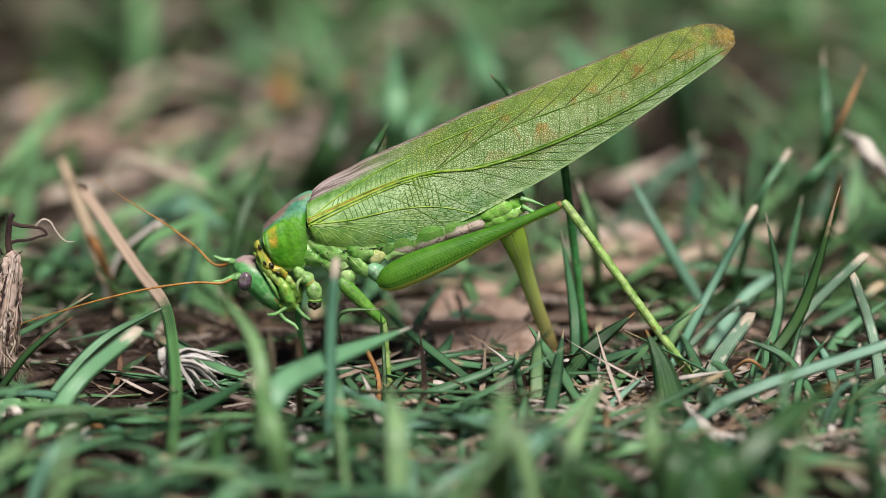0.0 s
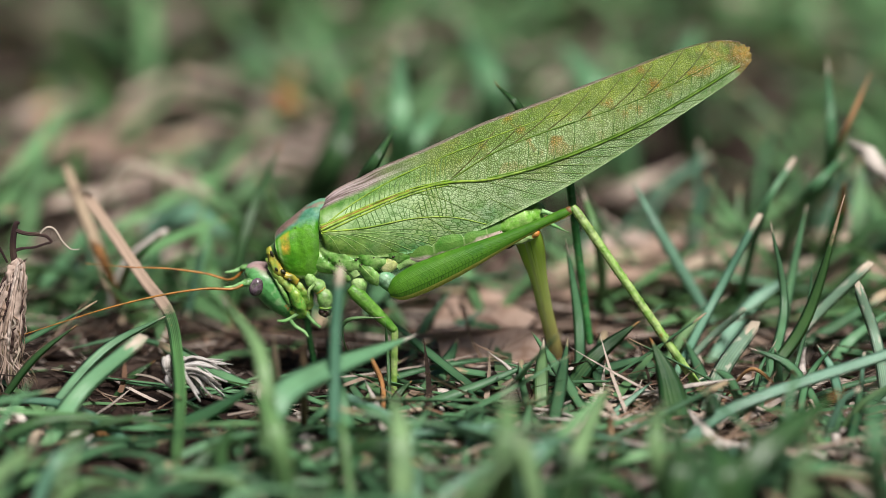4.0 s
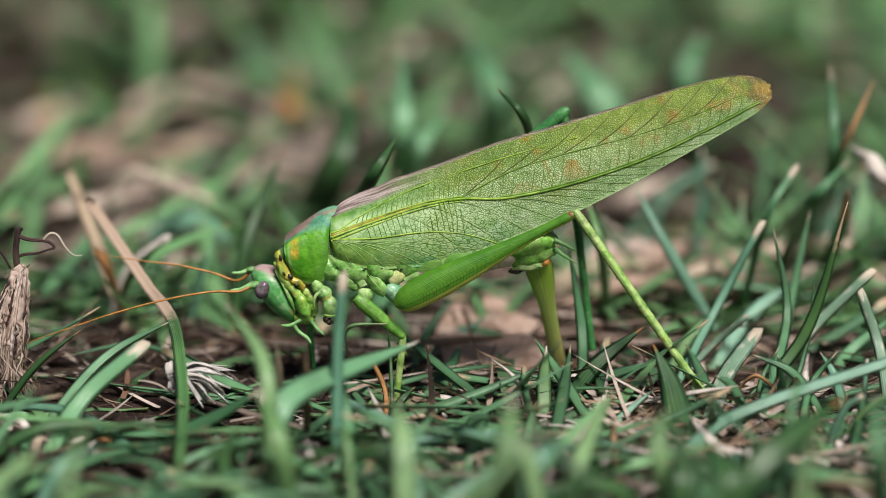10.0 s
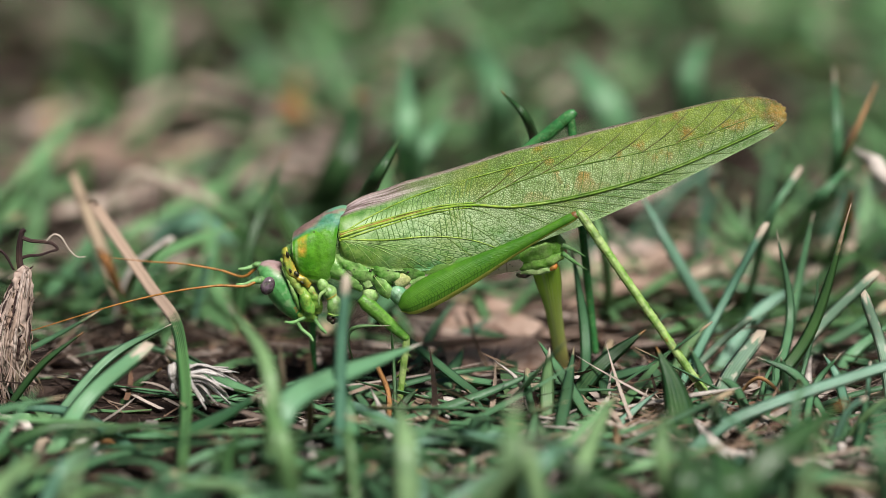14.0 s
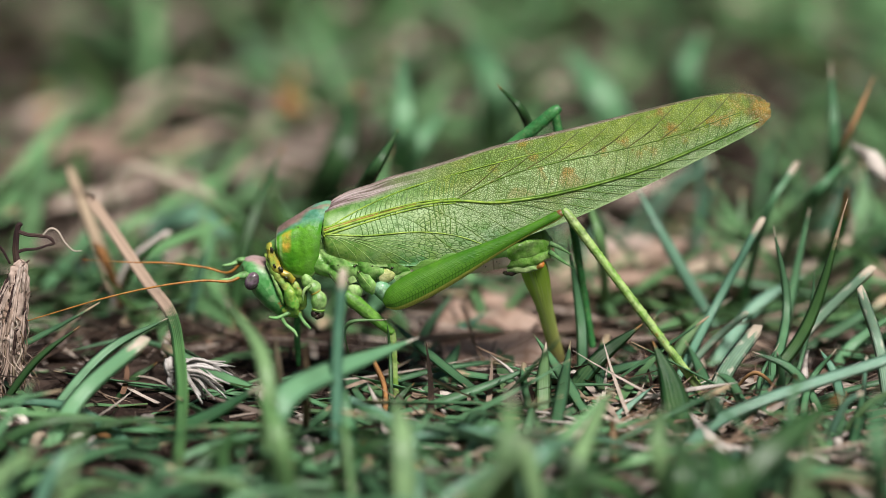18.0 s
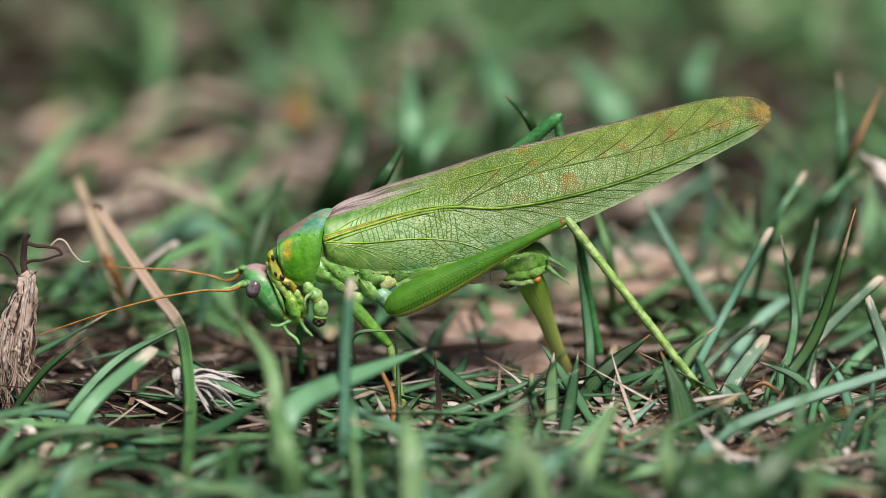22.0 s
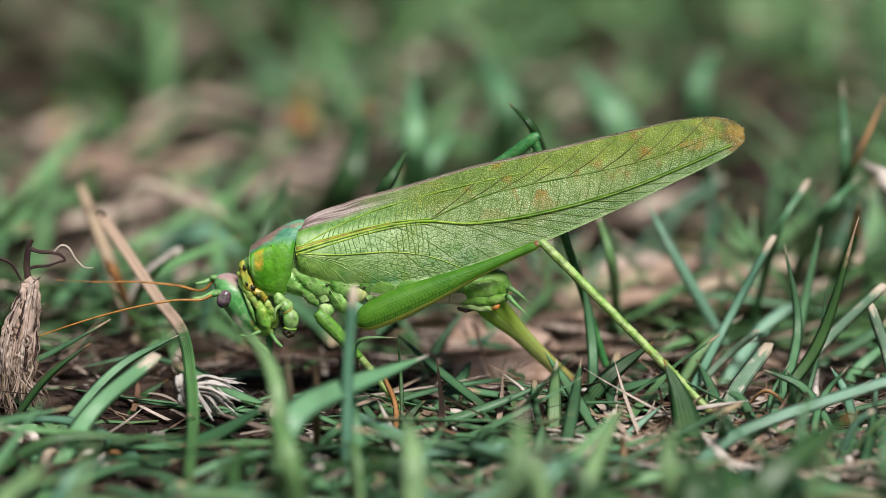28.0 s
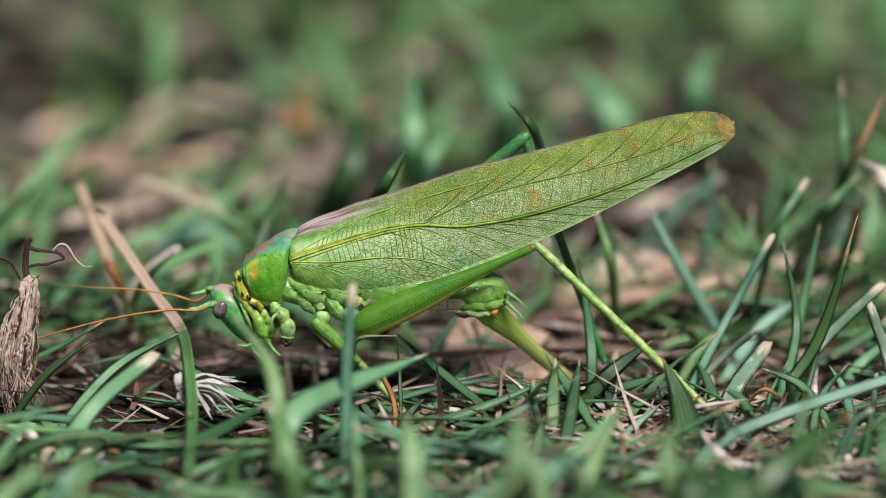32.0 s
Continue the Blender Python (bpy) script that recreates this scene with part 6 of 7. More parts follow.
straw((-50.0, 66.0), [(-43.0, 64.0, 6.5), (-39.1, 63.0, 11.9), (-33.9, 61.0, 10.5)], (-28.9, 58.0, 9.3), 1.5, M_STRAW, D1, 0.3, blunt=True)
grass((-24.0, 28.0), (-22.0, 31.0, 10.0), (-18.2, 40.0, 18.8), 1.5, M_GRASS_DARK, "dark grass blade standing behind the head", 0.25)
straw((-51.5, 60.1), (-46.5, 60.0, 0.0), (-39.2, 52.0, -0.4), 3.45, M_STRAW, D1, 0.3)
straw((-62.5, 156.2), (-67.4, 190.0, -1.4), (-68.1, 196.0, 1.6), 4.2, M_STRAW_ORANGE, "orange-brown blurred dead grass far behind", 0.2)
straw((-24.4, 167.0), (-24.5, 170.0, 3.3), (-23.8, 176.0, 8.0), 4.2, M_STRAW_ORANGE, "orange-brown blurred dead grass far behind", 0.2)
grass((-5.0, 96.4), (-4.6, 70.0, 14.1), (-5.1, 80.0, 25.2), 3.68, M_GRASS, "tall soft green grass blade behind", 0.2)
grass((-9.5, 88.5), (-4.0, 74.0, 11.2), (1.2, 80.0, 16.9), 3.45, M_GRASS, "tall soft green grass blade behind", 0.2)
grass((-18.7, 88.5), (-13.7, 80.0, 9.4), (-11.0, 90.0, 18.4), 4.60, M_GRASS_DARK, "dark grass blade standing far behind", 0.2)
grass((7.3, 131.2), (7.9, 120.0, 12.9), (4.0, 140.0, 19.4), 4.6, M_GRASS, "tall soft green grass blade behind", 0.2)
grass((27.7, 117.4), (23.8, 110.0, 12.0), (17.7, 120.0, 19.6), 5.75, M_GRASS, "tall soft green grass blade behind", 0.2)
grass((38.8, 131.2), (35.9, 120.0, 14.6), (39.2, 130.0, 20.7), 4.2, M_GRASS, "tall soft green grass blade behind", 0.2)
grass((-29.1, 184.3), (-31.0, 200.0, 4.4), (-36.2, 220.0, 8.7), 5.0, M_GRASS, "tall soft green grass blade far behind", 0.2)
grass((-17.8, 190.3), (-19.5, 210.0, 7.0), (-19.2, 230.0, 7.4), 5.0, M_GRASS, "tall soft green grass blade far behind", 0.2)


# smaller leaves of the tufts round the feet, each one leaning its own way
TUFTS = random.Random(31)
for count, cx, cy, sx, sy, tall, lean in ((9, 40.0, 62.0, 16.0, 18.0, (10, 19), (0, 12)), (8, 38.0, -8.0, 7.0, 8.0, (3, 7), (-9, 12)), (9, -34.0, 40.0, 13.0, 14.0, (5, 10), (-2, 9)), (6, -4.0, 44.0, 8.0, 12.0, (6, 11), (-3, 9)), (6, 20.0, 48.0, 10.0, 12.0, (6, 12), (-8, 8))):
    for k in range(count):
        rx, ry = TUFTS.gauss(cx, sx * 0.55), TUFTS.gauss(cy, sy * 0.55)
        if ry < 7 and rx < 25:
            ry = 7 + abs(ry) * 0.5
        h, out = TUFTS.uniform(*tall), TUFTS.uniform(*lean)
        back = TUFTS.uniform(-3, 4)
        bow = TUFTS.uniform(0.42, 0.56)
        grass((rx, ry), (rx + out * bow, ry + back * bow, h * 0.53), (rx + out, ry + back, h * TUFTS.uniform(0.8, 1.0)), TUFTS.uniform(0.55, 1.25), TUFTS.choice((M_GRASS_SKYLIT, M_GRASS_SKYLIT, M_GRASS, M_GRASS_BRIGHT)), G1, TUFTS.uniform(0.15, 0.4), twist=TUFTS.uniform(-0.8, 0.8), blunt=TUFTS.random() < 0.25)

# soft broad leaves right before the lens, low over the litter
FRONT = random.Random(53)
for k in range(34):
    rx, ry = -48 + 96 * (k + FRONT.uniform(-0.8, 1.8)) / 34, FRONT.uniform(-54, -22)
    h, out, back = FRONT.uniform(0.6, 5.5), FRONT.choice((-1, 1)) * FRONT.uniform(5, 17), FRONT.uniform(-6, 12)
    if rx > 12:
        h *= 0.6
        if k % 2:
            continue
    if k % 7 == 0 and rx > -10:
        h, out = FRONT.uniform(6.5, 9.5), out * 0.3
    grass((rx, ry), (rx + out * 0.45, ry + back * 0.4, h * FRONT.uniform(0.7, 1.1)), (rx + out, ry + back, h * FRONT.uniform(0.4, 1.0)), FRONT.uniform(0.7, 1.7), FRONT.choice((M_GRASS_SKYLIT, M_GRASS_BRIGHT, M_GRASS, M_GRASS_DARK) if rx > -8 else (M_GRASS_DARK, M_GRASS_DARK, M_GRASS, M_GRASS_BRIGHT)), G5, FRONT.uniform(0.1, 0.3), twist=FRONT.uniform(-0.9, 0.9), blunt=FRONT.random() < 0.3)

# tips of leaves that stand just before the lens
for k in range(10):
    rx, ry = (-38 + 4 * k if k < 3 else -2 + 5.5 * (k - 3)) + FRONT.uniform(-2, 2), FRONT.uniform(-84, -62)
    top = 12.0 + 0.31 * (-62 - ry) + FRONT.uniform(-0.5, 4.0 if rx < 12 else 2.0)
    out = FRONT.uniform(-9, 9)
    grass((rx, ry), (rx + out * 0.3, ry + 2, top * 0.6), (rx + out, ry + FRONT.uniform(0, 8), top), FRONT.uniform(0.9, 1.8), FRONT.choice((M_GRASS_SKYLIT, M_GRASS_BRIGHT, M_GRASS, M_GRASS_DARK)), "soft green grass blade very close to the lens", 0.2, twist=FRONT.uniform(-0.6, 0.6))

# broad dead leaves lying about behind, far out of focus
DEAD = random.Random(88)
for k in range(28):
    rx, ry = (DEAD.uniform(-96, -34), DEAD.uniform(105, 185)) if k < 12 else (DEAD.uniform(6, 50), DEAD.uniform(30, 60))
    ln, az = DEAD.uniform(14, 30), DEAD.uniform(-0.5, 0.5)
    straw((rx, ry), (rx + ln * 0.5 * math.cos(az), ry + ln * 0.5 * math.sin(az), DEAD.uniform(1.5, 4.0)), (rx + ln * math.cos(az), ry + ln * math.sin(az), DEAD.uniform(0.5, 3.0)), DEAD.uniform(1.8, 3.8), DEAD.choice((M_STRAW, M_ROOT, M_ROOT, M_ROOT)), "broad tan dead grass leaf lying far behind", 0.25, twist=DEAD.uniform(-0.5, 0.5))

# dead oak-brown leaf lying behind the ovipositor
def dead_leaf(points_a, points_b, label, seed):
    """A dry curled leaf between two edges (x, y, z)."""
    a, b = spline(points_a, 20), spline(points_b, 20)
    rng = random.Random(seed)
    verts, uvs = [], []
    for i in range(21):
        for j in range(11):
            f = j / 10
            p = a[i] * (1 - f) + b[i] * f
            p = p + np.array((0, 0, 0.5 * math.sin(math.pi * f) + 1.1 * noise.noise(Vector((p[0] / 4, p[1] / 4, seed)))))
            verts.append(p)
            uvs.append((i / 20, f))
    n = len(verts)
    under = [v - np.array((0, 0, 0.25)) for v in verts]
    faces = grid_faces(21, 11)
    faces += [tuple(reversed([k + n for k in q])) for q in faces]
    rim = [i * 11 for i in range(21)] + [220 + j for j in range(1, 11)] + [i * 11 + 10 for i in range(19, -1, -1)] + [j for j in range(9, 0, -1)]
    for k in range(len(rim)):
        p, q = rim[k], rim[(k + 1) % len(rim)]
        faces.append((p, q, q + n, p + n))
    me = mesh_from("dead_leaf", verts + under, faces, uvs + uvs)
    me.materials.append(M_DEAD_LEAF)
    return tagged(new("dead_leaf", me), label, "dead leaf")


dead_leaf([(-0.9, 22.0, -0.4), (2.9, 14.0, -0.6), (7.2, 12.0, -0.9), (10.9, 14.0, -0.6)], [(0.7, 31.0, 1.1), (4.4, 37.0, 1.7), (8.3, 35.0, 1.5), (12.4, 23.0, 0.6)], "tan curled dead leaf lying on the soil behind the ovipositor", 3)
dead_leaf([(0.4, 9.0, 0.2), (3.6, 8.0, -0.1), (7.4, 8.0, 0.0), (11.2, 10.0, 0.3)], [(-0.4, 17.0, 1.8), (3.8, 20.0, 1.3), (7.6, 19.0, 1.2), (11.6, 16.0, 1.5)], "smaller tan dead leaf lying flat before the curled one", 6)
dead_leaf([(-66.2, 150.0, -3.4), (-55.2, 140.0, -3.2), (-43.9, 140.0, -2.7), (-34.2, 150.0, -3.4)], [(-69.5, 185.0, -5.5), (-60.2, 195.0, -6.2), (-49.9, 200.0, -6.6), (-38.3, 190.0, -7.0)], "large pinkish-brown dead leaf lying blurred behind", 5)
dead_leaf([(-67.1, 235.0, -1.8), (-56.5, 225.0, -2.4), (-47.6, 230.0, -2.1), (-43.1, 240.0, -1.5)], [(-68.7, 285.0, -4.0), (-63.4, 300.0, -4.4), (-57.5, 300.0, -4.4), (-50.2, 285.0, -4.0)], "grey-brown dead leaf far behind", 8)
dead_leaf([(24.1, 52.0, 0.1), (27.0, 49.0, -0.3), (30.9, 49.0, -0.3), (36.0, 53.0, 0.5)], [(26.2, 66.0, -0.6), (29.9, 69.0, -0.9), (33.2, 69.0, -0.9), (36.1, 66.0, -0.6)], "tan dead leaf lying behind", 9)


# dead root crown with hanging fibres and a dark twig
def root_crown():
    top = tagged(new("dead_root"), "brown dead grass root crown with hanging fibres", "root")
    rng = random.Random(5)
    axis = spline([(-43.3, -0.6, 13.6), (-43.9, -0.8, 11.4), (-44.7, -1.0, 8.0), (-45.2, -1.0, 5.0), (-45.3, -1.0, 2.6)], 60)
    girth = (0.35, 0.80, 1.25, 1.65, 1.85, 1.75, 1.15)
    v, f, uv = tube_data(axis, girth, 40)
    v = [p + 0.42 * np.array(noise.noise_vector(Vector((p[0] * 1.5, p[1] * 1.5, p[2] * 0.45)))) + 0.30 * np.array(noise.noise_vector(Vector((p[0] * 4.0, p[1] * 4.0, p[2] * 0.9)))) for p in v]
    part("crown", mesh_from("crown", v, f, uv), M_ROOT, top, "flaking bark-like root crown")
    for k in range(70):
        a, c0 = rng.uniform(0, 2 * math.pi), rng.uniform(0.0, 0.6)
        c1 = min(1.0, c0 + rng.uniform(0.2, 0.5))
        turn, lift = rng.uniform(-0.5, 0.5), rng.uniform(0.95, 1.12)
        path = []
        for i in range(9):
            c = c0 + (c1 - c0) * i / 8
            x0, y0, z0 = axis[int(c * 60)]
            r = float(np.interp(c, np.linspace(0, 1, len(girth)), girth)) * lift + 0.08 * math.sin(3.1 * i + k)
            if i == 0 and k % 3 == 0:
                r += rng.uniform(0.2, 0.7)
            path.append((x0 + r * math.cos(a + turn * c), y0 + r * math.sin(a + turn * c), z0))
        me = tube("bark_strand", path, (0.05, rng.uniform(0.12, 0.30), rng.uniform(0.10, 0.22), 0.05), 20, 6, rng.uniform(0.4, 1.0))
        part("bark_strand", me, (M_ROOT, M_ROOT_PALE, M_ROOT_PALE, M_BARK)[k % 4], top)
    for k in range(190):
        a = rng.uniform(0, 2 * math.pi)
        c = rng.uniform(0.08, 1.0) if k % 3 else rng.uniform(0.6, 1.0)
        x0, y0, z0 = axis[int(c * 60)]
        r = float(np.interp(c, np.linspace(0, 1, len(girth)), girth)) * 1.02
        x, y = x0 + r * math.cos(a), y0 + r * math.sin(a)
        low = c > 0.72
        sx, sy = rng.gauss(0.5, 1.3) if low else rng.gauss(-0.3, 0.25), rng.gauss(0, 1.0 if low else 0.2)
        zb = max(lie(x + sx, y + sy) - 0.3, z0 - (rng.uniform(2.5, 8) if low else rng.uniform(1.5, 4.5)))
        thick = rng.uniform(0.05, 0.20 if k % 5 == 0 else 0.11)
        me = tube("root_fibre", [(x, y, z0), (x + sx * 0.2 + rng.uniform(-0.35, 0.35), y + sy * 0.3, (z0 * 2 + zb) / 3), (x + sx * 0.7 + rng.uniform(-0.45, 0.45), y + sy * 0.8, (z0 + 2 * zb) / 3), (x + sx, y + sy, zb)], (thick, thick * 0.8, 0.03), 12, 5)
        part("root_fibre", me, M_ROOT if k % 4 else M_STRAW, top)
    for pts, r in (([(-43.6, -0.4, 12.4), (-44.0, 0.0, 14.6), (-43.7, 0.0, 17.0), (-43.3, 0.0, 17.5)], 0.42), ([(-43.8, 0.0, 16.7), (-42.7, 0.0, 16.3), (-41.5, 0.0, 16.2), (-40.5, 0.0, 16.0), (-40.0, 0.0, 15.4), (-40.6, 0.0, 15.2)], 0.24), ([(-44.0, 0.0, 14.4), (-43.0, 0.0, 14.7), (-41.8, 0.0, 14.8), (-40.6, 0.0, 15.2)], 0.20), ([(-47.0, 0.0, 15.6), (-45.6, 0.0, 15.0), (-44.6, 0.0, 13.2)], 0.2)):
        part("twig", tube("twig", pts, (r, r * 0.8, r * 0.55), 20, 8), M_BARK, top, "dark brittle twig")
    part("tendril", tube("tendril", [(-41.2, 0.0, 16.1), (-40.4, 0.0, 16.9), (-39.6, 0.0, 16.7), (-38.9, 0.0, 15.5), (-38.0, 0.0, 14.6), (-37.1, 0.0, 14.6)], (0.15, 0.12, 0.06), 14, 5), M_STRAW, top)


root_crown()


# bleached seed-head of dead grass
def husk():
    top = tagged(new("grass_husk"), "bleached white withered grass husk lying on the turf", "husk")
    rng = random.Random(9)
    bx, by, bz = -26.8, -6.5, 4.0
    for k in range(44):
        a = rng.uniform(-1.1, -0.3) if k % 4 else rng.uniform(-0.15, 0.1)
        ln = rng.uniform(3.2, 6.4) * (1.0 if k % 4 else 0.95)
        ex, ez = bx + ln * math.cos(a), max(bz + ln * math.sin(a) * 0.8, 0.2)
        wob = rng.uniform(-0.5, 0.5)
        y = by + rng.uniform(-1.0, 1.2)
        v, f, uv = leaf_data([(bx + rng.uniform(-0.8, 0.8), y, bz + rng.uniform(-1.8, 0.6)), ((bx + ex) / 2, y + wob, (bz + ez) / 2 + rng.uniform(0.1, 0.7)), (ex, y + 2 * wob, ez)], rng.uniform(0.2, 0.6), 8, 0.35, (0, 0.3, 1), rng.uniform(-2.2, 2.2), rng.random() < 0.8)
        part("bract", mesh_from("bract", v, f, uv), M_HUSK, top)
    for k in range(10):
        x = bx - 0.6 + rng.uniform(-0.5, 0.5)
        z = bz + rng.uniform(-2.4, 1.3)
        v, f, uv = leaf_data([(x, by, z), (x + rng.uniform(-0.4, 0.3), by - 0.4, z - 0.8), (x + rng.uniform(-0.5, 0.6), by, z - 1.8)], rng.uniform(0.5, 1.1), 6, 0.6, (1, 0, 0), rng.uniform(-1, 1))
        part("bract", mesh_from("bract", v, f, uv), M_HUSK, top)


husk()


# clods of dry soil
def clods():
    rng = random.Random(14)
    for u in range(16):
        x, y = rng.uniform(-48, 48), rng.uniform(-34, 14)
        r = rng.uniform(0.35, 1.0)
        if u < 3:
            x, y, r = ((-32.0, -13.0, 1.5), (-29.6, -12.0, 1.1), (13.0, -27.0, 1.3))[u]
        me = ellipsoid("soil_clod", x, lie(x, y) + r * 0.3, y, r, r * 0.75, r * 0.9, 20, 8)
        for v in me.vertices:
            v.co += Vector(noise.noise_vector(v.co / MM * 1.3)) * 0.4 * r * MM
        me.materials.append(M_SOIL_GREY if u % 2 else M_SOIL)
        tagged(new("soil_clod", me), "small rough grey-brown crumb of dry soil", "soil clod", "crumbs of soil")


clods()


# ---- what moves: the cricket sinks her abdomen, rocks and shifts on her legs ----
BODY = [
    (0, -12.74, 17.09, 7.25),
    (0.5, -12.27, 17.10, 6.80),
    (1, -11.95, 17.41, 8.36),
    (1.5, -11.78, 17.64, 8.97),
    (2, -11.49, 17.59, 8.25),
    (2.5, -11.59, 17.55, 6.65),
    (3, -11.86, 17.48, 6.98),
    (3.5, -11.95, 17.32, 6.69),
    (5.5, -11.57, 16.86, 4.17),
    (6, -11.70, 16.94, 4.53),
    (6.5, -11.58, 16.94, 3.96),
    (7, -11.61, 16.93, 3.38),
    (7.5, -11.60, 16.84, 3.00),
    (8, -11.49, 16.89, 2.77),
    (8.5, -11.76, 16.89, 2.91),
    (9, -11.87, 17.01, 2.66),
    (9.5, -11.73, 16.91, 2.55),
    (10, -11.10, 17.01, 2.12),
    (10.5, -10.93, 17.02, 2.13),
    (11, -10.94, 17.11, 1.76),
    (11.5, -10.52, 17.09, 0.92),
    (12, -10.57, 17.25, 1.42),
    (12.5, -10.80, 17.29, 0.83),
    (13, -10.77, 17.16, 0.00),
    (13.5, -10.55, 17.24, -0.66),
    (14, -10.54, 17.25, -0.89),
    (14.5, -10.52, 17.32, -1.01),
    (16.5, -11.23, 17.42, -0.20),
    (17, -11.50, 17.30, -0.60),
    (17.5, -11.66, 17.26, -0.77),
    (18, -11.82, 17.13, -0.91),
    (18.5, -11.87, 17.22, -0.43),
    (19, -11.95, 17.33, -0.46),
    (19.5, -12.02, 17.36, -0.78),
    (20, -12.11, 17.30, -1.14),
    (20.5, -12.37, 17.25, -0.71),
    (21, -12.36, 17.35, -0.35),
    (21.5, -12.42, 17.33, -0.63),
    (22, -12.53, 17.47, -0.39),
    (22.5, -12.83, 17.50, -0.21),
    (23, -13.24, 17.44, -0.90),
    (23.5, -13.27, 17.77, -1.11),
    (24, -13.70, 17.50, -0.95),
    (24.5, -14.12, 17.66, -0.77),
    (25, -14.52, 17.44, -1.04),
    (25.5, -14.53, 17.29, -0.91),
    (27.5, -15.78, 17.16, -1.58),
    (28, -15.79, 16.96, -1.58),
    (28.5, -15.87, 16.94, -1.60),
    (29, -16.16, 16.75, -1.27),
    (29.5, -16.23, 16.86, -1.13),
    (30, -16.43, 16.44, -1.37),
    (30.5, -16.38, 16.30, -1.02),
    (31, -16.18, 16.34, -0.40),
    (31.5, -16.36, 15.98, 0.11),
    (32, -16.28, 15.91, 0.39),
]
ABDOMEN = [(0, 0.5, -0.9), (2, 1.2, -0.3), (4, 0, -0.1), (6, -2.2, 0), (9, -3.6, 0), (13, 0, 0), (17, -1.1, 0.4), (20, -1.4, 0.4), (23, -6.5, -0.2), (25, -7, -0.6), (28, -10.2, -1.0), (30, -12.2, -1.0), (32, -11.6, -0.7)]
FEMUR = [
    (0, 16.3), (0.5, 16.5), (1, 14.1), (1.5, 13.1), (2, 14.8), (2.5, 17.4), (3, 17.0), (3.5, 17.5), (5.5, 22.5),
    (6, 22.4), (6.5, 23.1), (7, 23.2), (7.5, 23.5), (8, 23.7), (8.5, 24.0), (9, 23.8), (9.5, 24.2), (10, 25.3),
    (10.5, 25.7), (11, 25.7), (11.5, 28.1), (12, 27.0), (12.5, 28.0), (13, 28.3), (13.5, 28.5), (14, 29.2), (14.5, 29.4),
    (16.5, 28.3), (17, 28.3), (17.5, 28.3), (18, 28.4), (18.5, 28.0), (19, 28.4), (19.5, 27.9), (20, 28.4), (20.5, 28.3),
    (21, 27.2), (21.5, 28.0), (22, 27.2), (22.5, 26.6), (23, 26.7), (23.5, 26.6), (24, 25.9), (24.5, 25.2), (25, 25.0),
    (25.5, 25.4), (27.5, 24.4), (28, 25.4), (28.5, 25.4), (29, 24.8), (29.5, 24.3), (30, 25.2), (30.5, 25.0), (31, 25.0),
    (31.5, 24.5), (32, 24.5),
]
FAR_FEMUR = [(0, 26.4), (3, 29.8), (6, 36.4), (9, 36.9), (13, 41.1), (17, 41.1), (20, 41.1), (23, 40.0), (25, 39.9), (28, 39.2), (30, 39.7), (32, 39.5)]
HIND_FOOT = [(0, 28.4, -1.0), (1, 28.6, -1.3), (3, 28.4, -1.0), (6, 28.3, -0.7), (9, 28.2, -0.4), (12, 28.1, -0.2), (14, 28.2, -0.3), (17, 27.8, -0.1), (19, 27.8, 0.1), (21, 27.7, 0.6), (23, 27.5, 0.2), (25, 27.2, 0.6), (28, 27.2, 0.6), (30, 27.2, 0.6), (32, 27.3, 0.5)]
NEAR_ANTENNA = [(0, -8.2), (2, -11.5), (3, -8.8), (6, -3.8), (9, -0.8), (11, -1.3), (13, 0), (17, 0.3), (19, -0.5), (20, 0.6), (23, 1.8), (25, 1.5), (28, 3.7), (30, 2), (32, -0.9)]
FAR_ANTENNA = [(0, -35.3), (2, -28.9), (3, -14.1), (6, 1.4), (9, -4.5), (13, 0), (17, 5.2), (19, 4.2), (23, 2.9), (28, 6.7), (30, 5.9), (32, 2)]
FOOT_MID = (-4.62, -1.07)
FOOT_FAR = (16.19, 3.79)
SOIL_HOLE, SOIL_DEPTH = (13.0, 0.1), 9.0
HIP_HIND = (6.53, -7.57)
HIP_MID = (2.41, -7.39)
HIP_FAR = (6.72, -3.78)


def between(rows, t, i):
    return float(np.interp(t, [r[0] for r in rows], [r[i] for r in rows]))


def turned(p, deg):
    c, s = math.cos(radians(deg)), math.sin(radians(deg))
    return p[0] * c - p[1] * s, p[0] * s + p[1] * c


def to_body(p, b):
    return turned((p[0] - b[0], p[1] - b[1]), -b[2])


def heading(a, b):
    return math.degrees(math.atan2(b[1] - a[1], b[0] - a[0]))


def knee_of(hip, foot, upper, lower):
    """Where the knee lies, above the line from hip to foot."""
    d = math.dist(hip, foot)
    d = min(d, (upper + lower) * 0.999)
    a = math.degrees(math.acos(max(-1, min(1, (upper ** 2 + d ** 2 - lower ** 2) / (2 * upper * d)))))
    x, z = turned((upper, 0), heading(hip, foot) + a)
    return hip[0] + x, hip[1] + z


def limb(p, y, deg):
    return pose(p[0] * MM, y * MM, p[1] * MM, 0, -deg, 0)


def leg_rows(hip, foot, upper, lower, y):
    top, bottom = [], []
    for t, *b in BODY:
        f = to_body(foot, b)
        k = knee_of(hip, f, upper, lower)
        top.append((t, limb(hip, y, heading(hip, k))))
        bottom.append((t, limb(k, y, heading(k, f))))
    return top, bottom


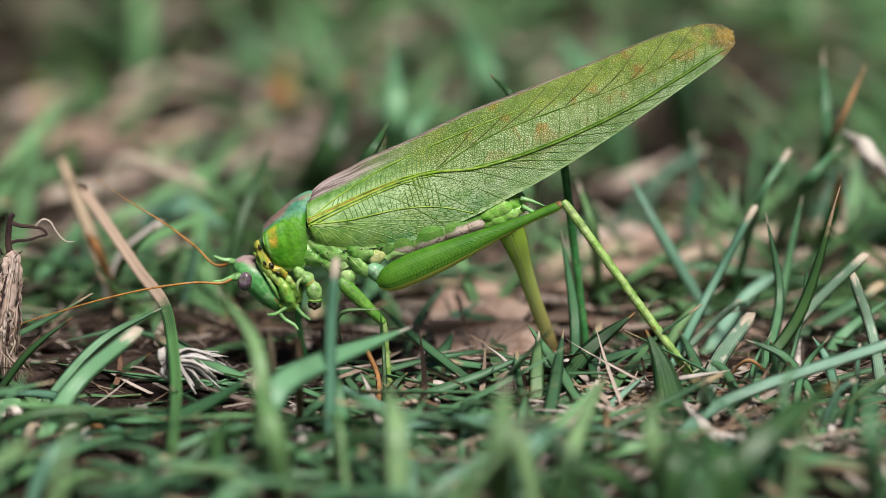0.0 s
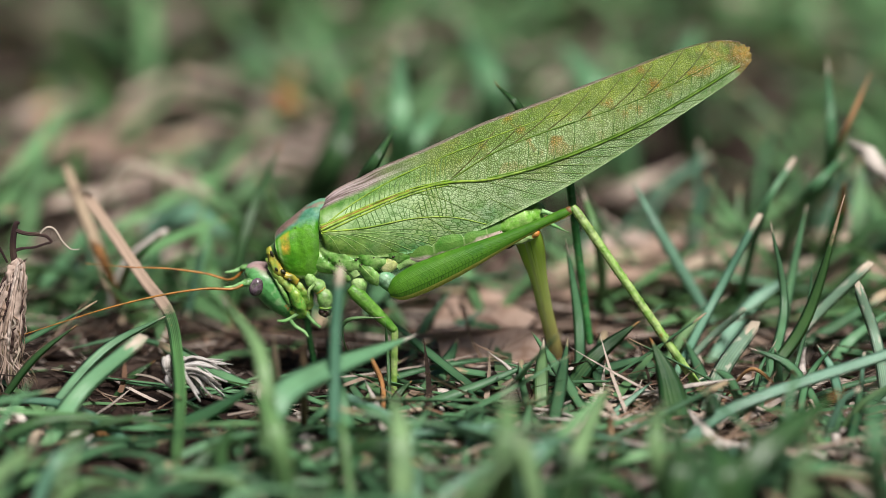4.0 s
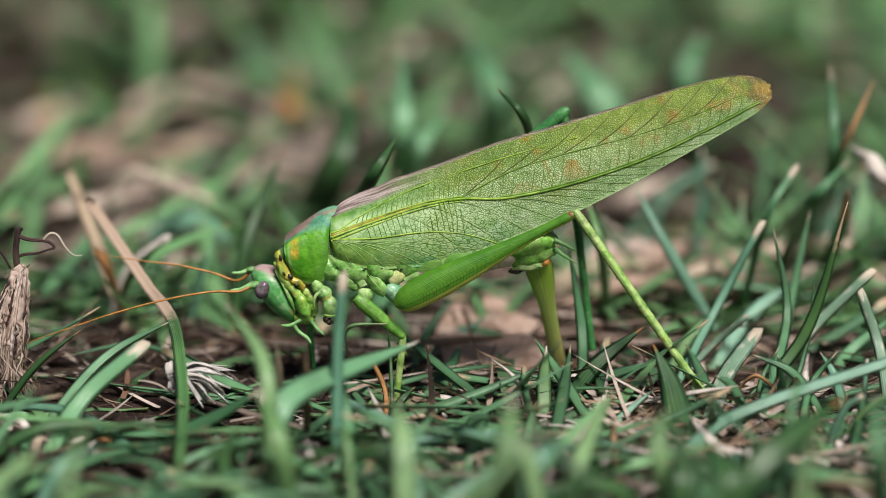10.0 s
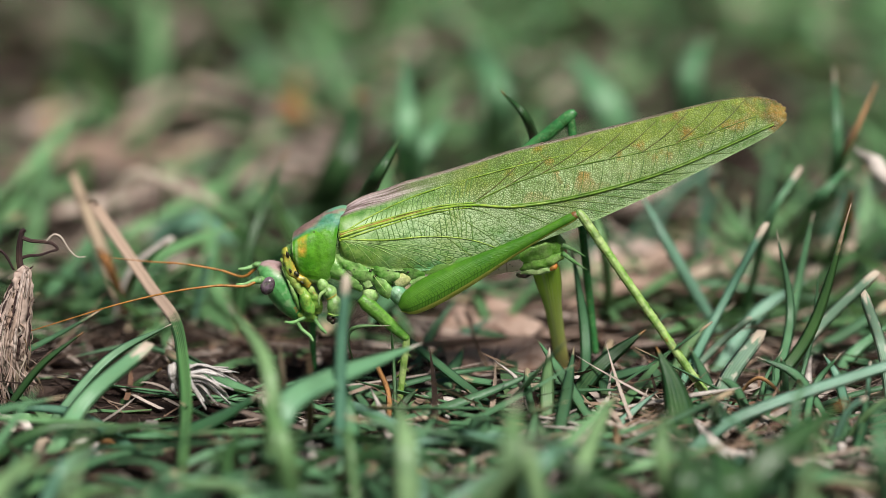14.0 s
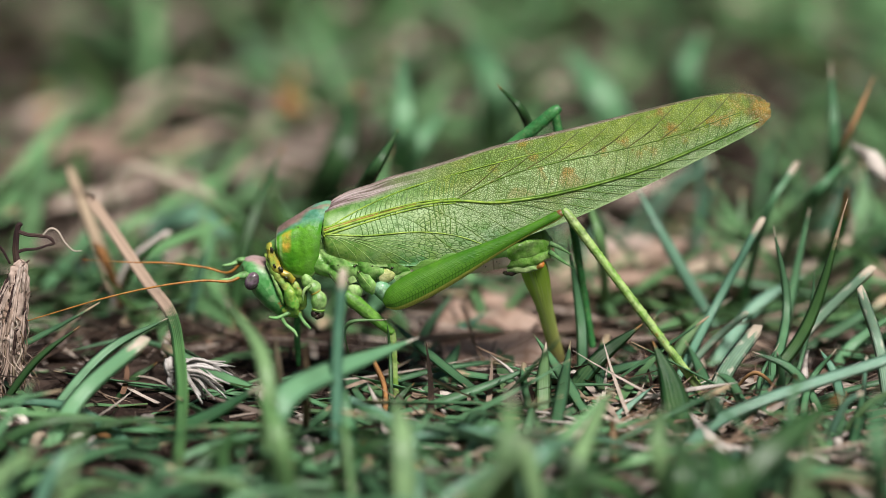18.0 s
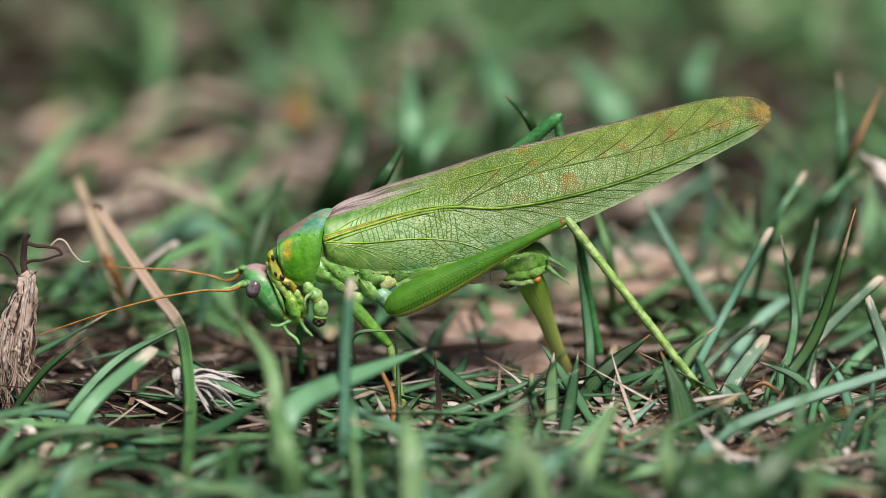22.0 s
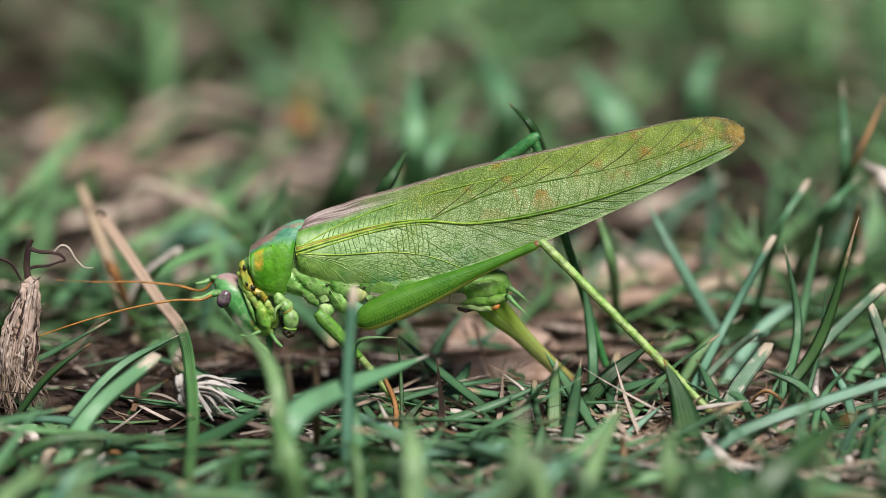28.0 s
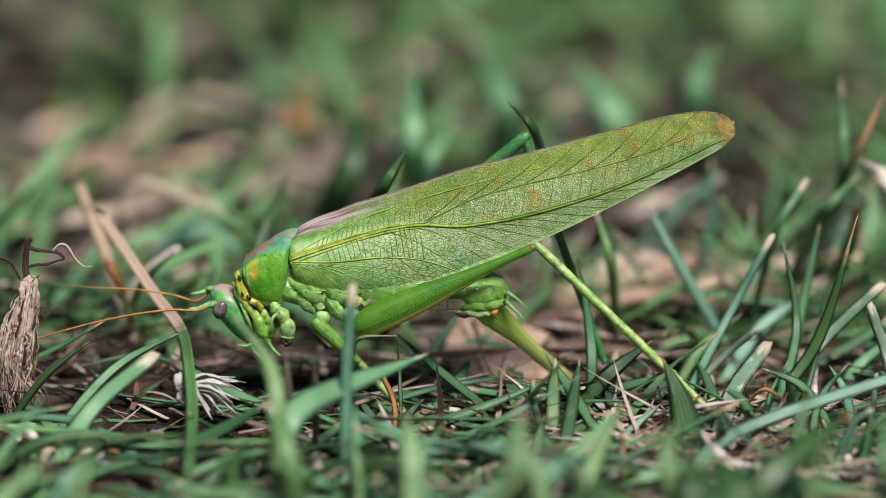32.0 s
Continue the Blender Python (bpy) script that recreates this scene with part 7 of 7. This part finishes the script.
def motions():
    walk(cricket, [(t, limb((x, z), 0, a)) for t, x, z, a in BODY])
    top, bottom = leg_rows(HIP_MID, FOOT_MID, MID_F, MID_T, 0.2)
    walk(middle_femur, top)
    walk(middle_tibia, bottom)
    for thigh, shin, hip, length, turns, feet, y in (
            (hind_femur, hind_tibia, HIP_HIND, HIND_F, FEMUR, HIND_FOOT, -1.0),
            (far_femur, far_tibia, HIP_FAR, FAR_F, FAR_FEMUR, [(0, *FOOT_FAR), (32, *FOOT_FAR)], 8.6)):
        thigh_rows, shin_rows = [], []
        splay = Matrix.Rotation(radians(-12.5 if y < 0 else 0), 4, "Z")
        for t, *b in BODY:
            a = between(turns, t, 1)
            x, z = turned((length + (0.7 if y < 0 else 0.0), 0), a)
            knee = (hip[0] + x, hip[1] + z)
            foot = to_body((between(feet, t, 1), between(feet, t, 2)), b)
            thigh_rows.append((t, limb(hip, y, a)))
            shin_rows.append((t, limb(knee, y, heading(knee, foot)) @ splay))
        walk(thigh, thigh_rows)
        walk(shin, shin_rows)
    sinks, blade_rows = [], []
    for t, *b in BODY:
        turn, slide = between(ABDOMEN, t, 1), between(ABDOMEN, t, 2)
        sx, sz = turned((slide, 0), turn)
        sinks.append((t, limb((AB_X + sx, AB_Z + sz), 0, turn)))
        x, z = turned((OV_X - AB_X, OV_Z - AB_Z), turn)
        root = (AB_X + x + sx, AB_Z + z + sz)
        hole = to_body(SOIL_HOLE, b)
        back = math.atan2(SOIL_DEPTH - 2.2, math.dist(root, hole))
        blade_rows.append((t, limb(root, 0, heading(root, hole)) @ Matrix.Translation((0, 2.2 * MM, 0)) @ Matrix.Rotation(back, 4, "Z") @ Matrix.Translation((0, -2.2 * MM, 0))))
    walk(abdomen, sinks)
    walk(ovipositor, blade_rows)
    walk(near_antenna, [(t, limb((AN_X, AN_Z), 0, a)) for t, a in NEAR_ANTENNA])
    walk(far_antenna, [(t, limb((AF_X, AF_Z), 0, a)) for t, a in FAR_ANTENNA])


motions()
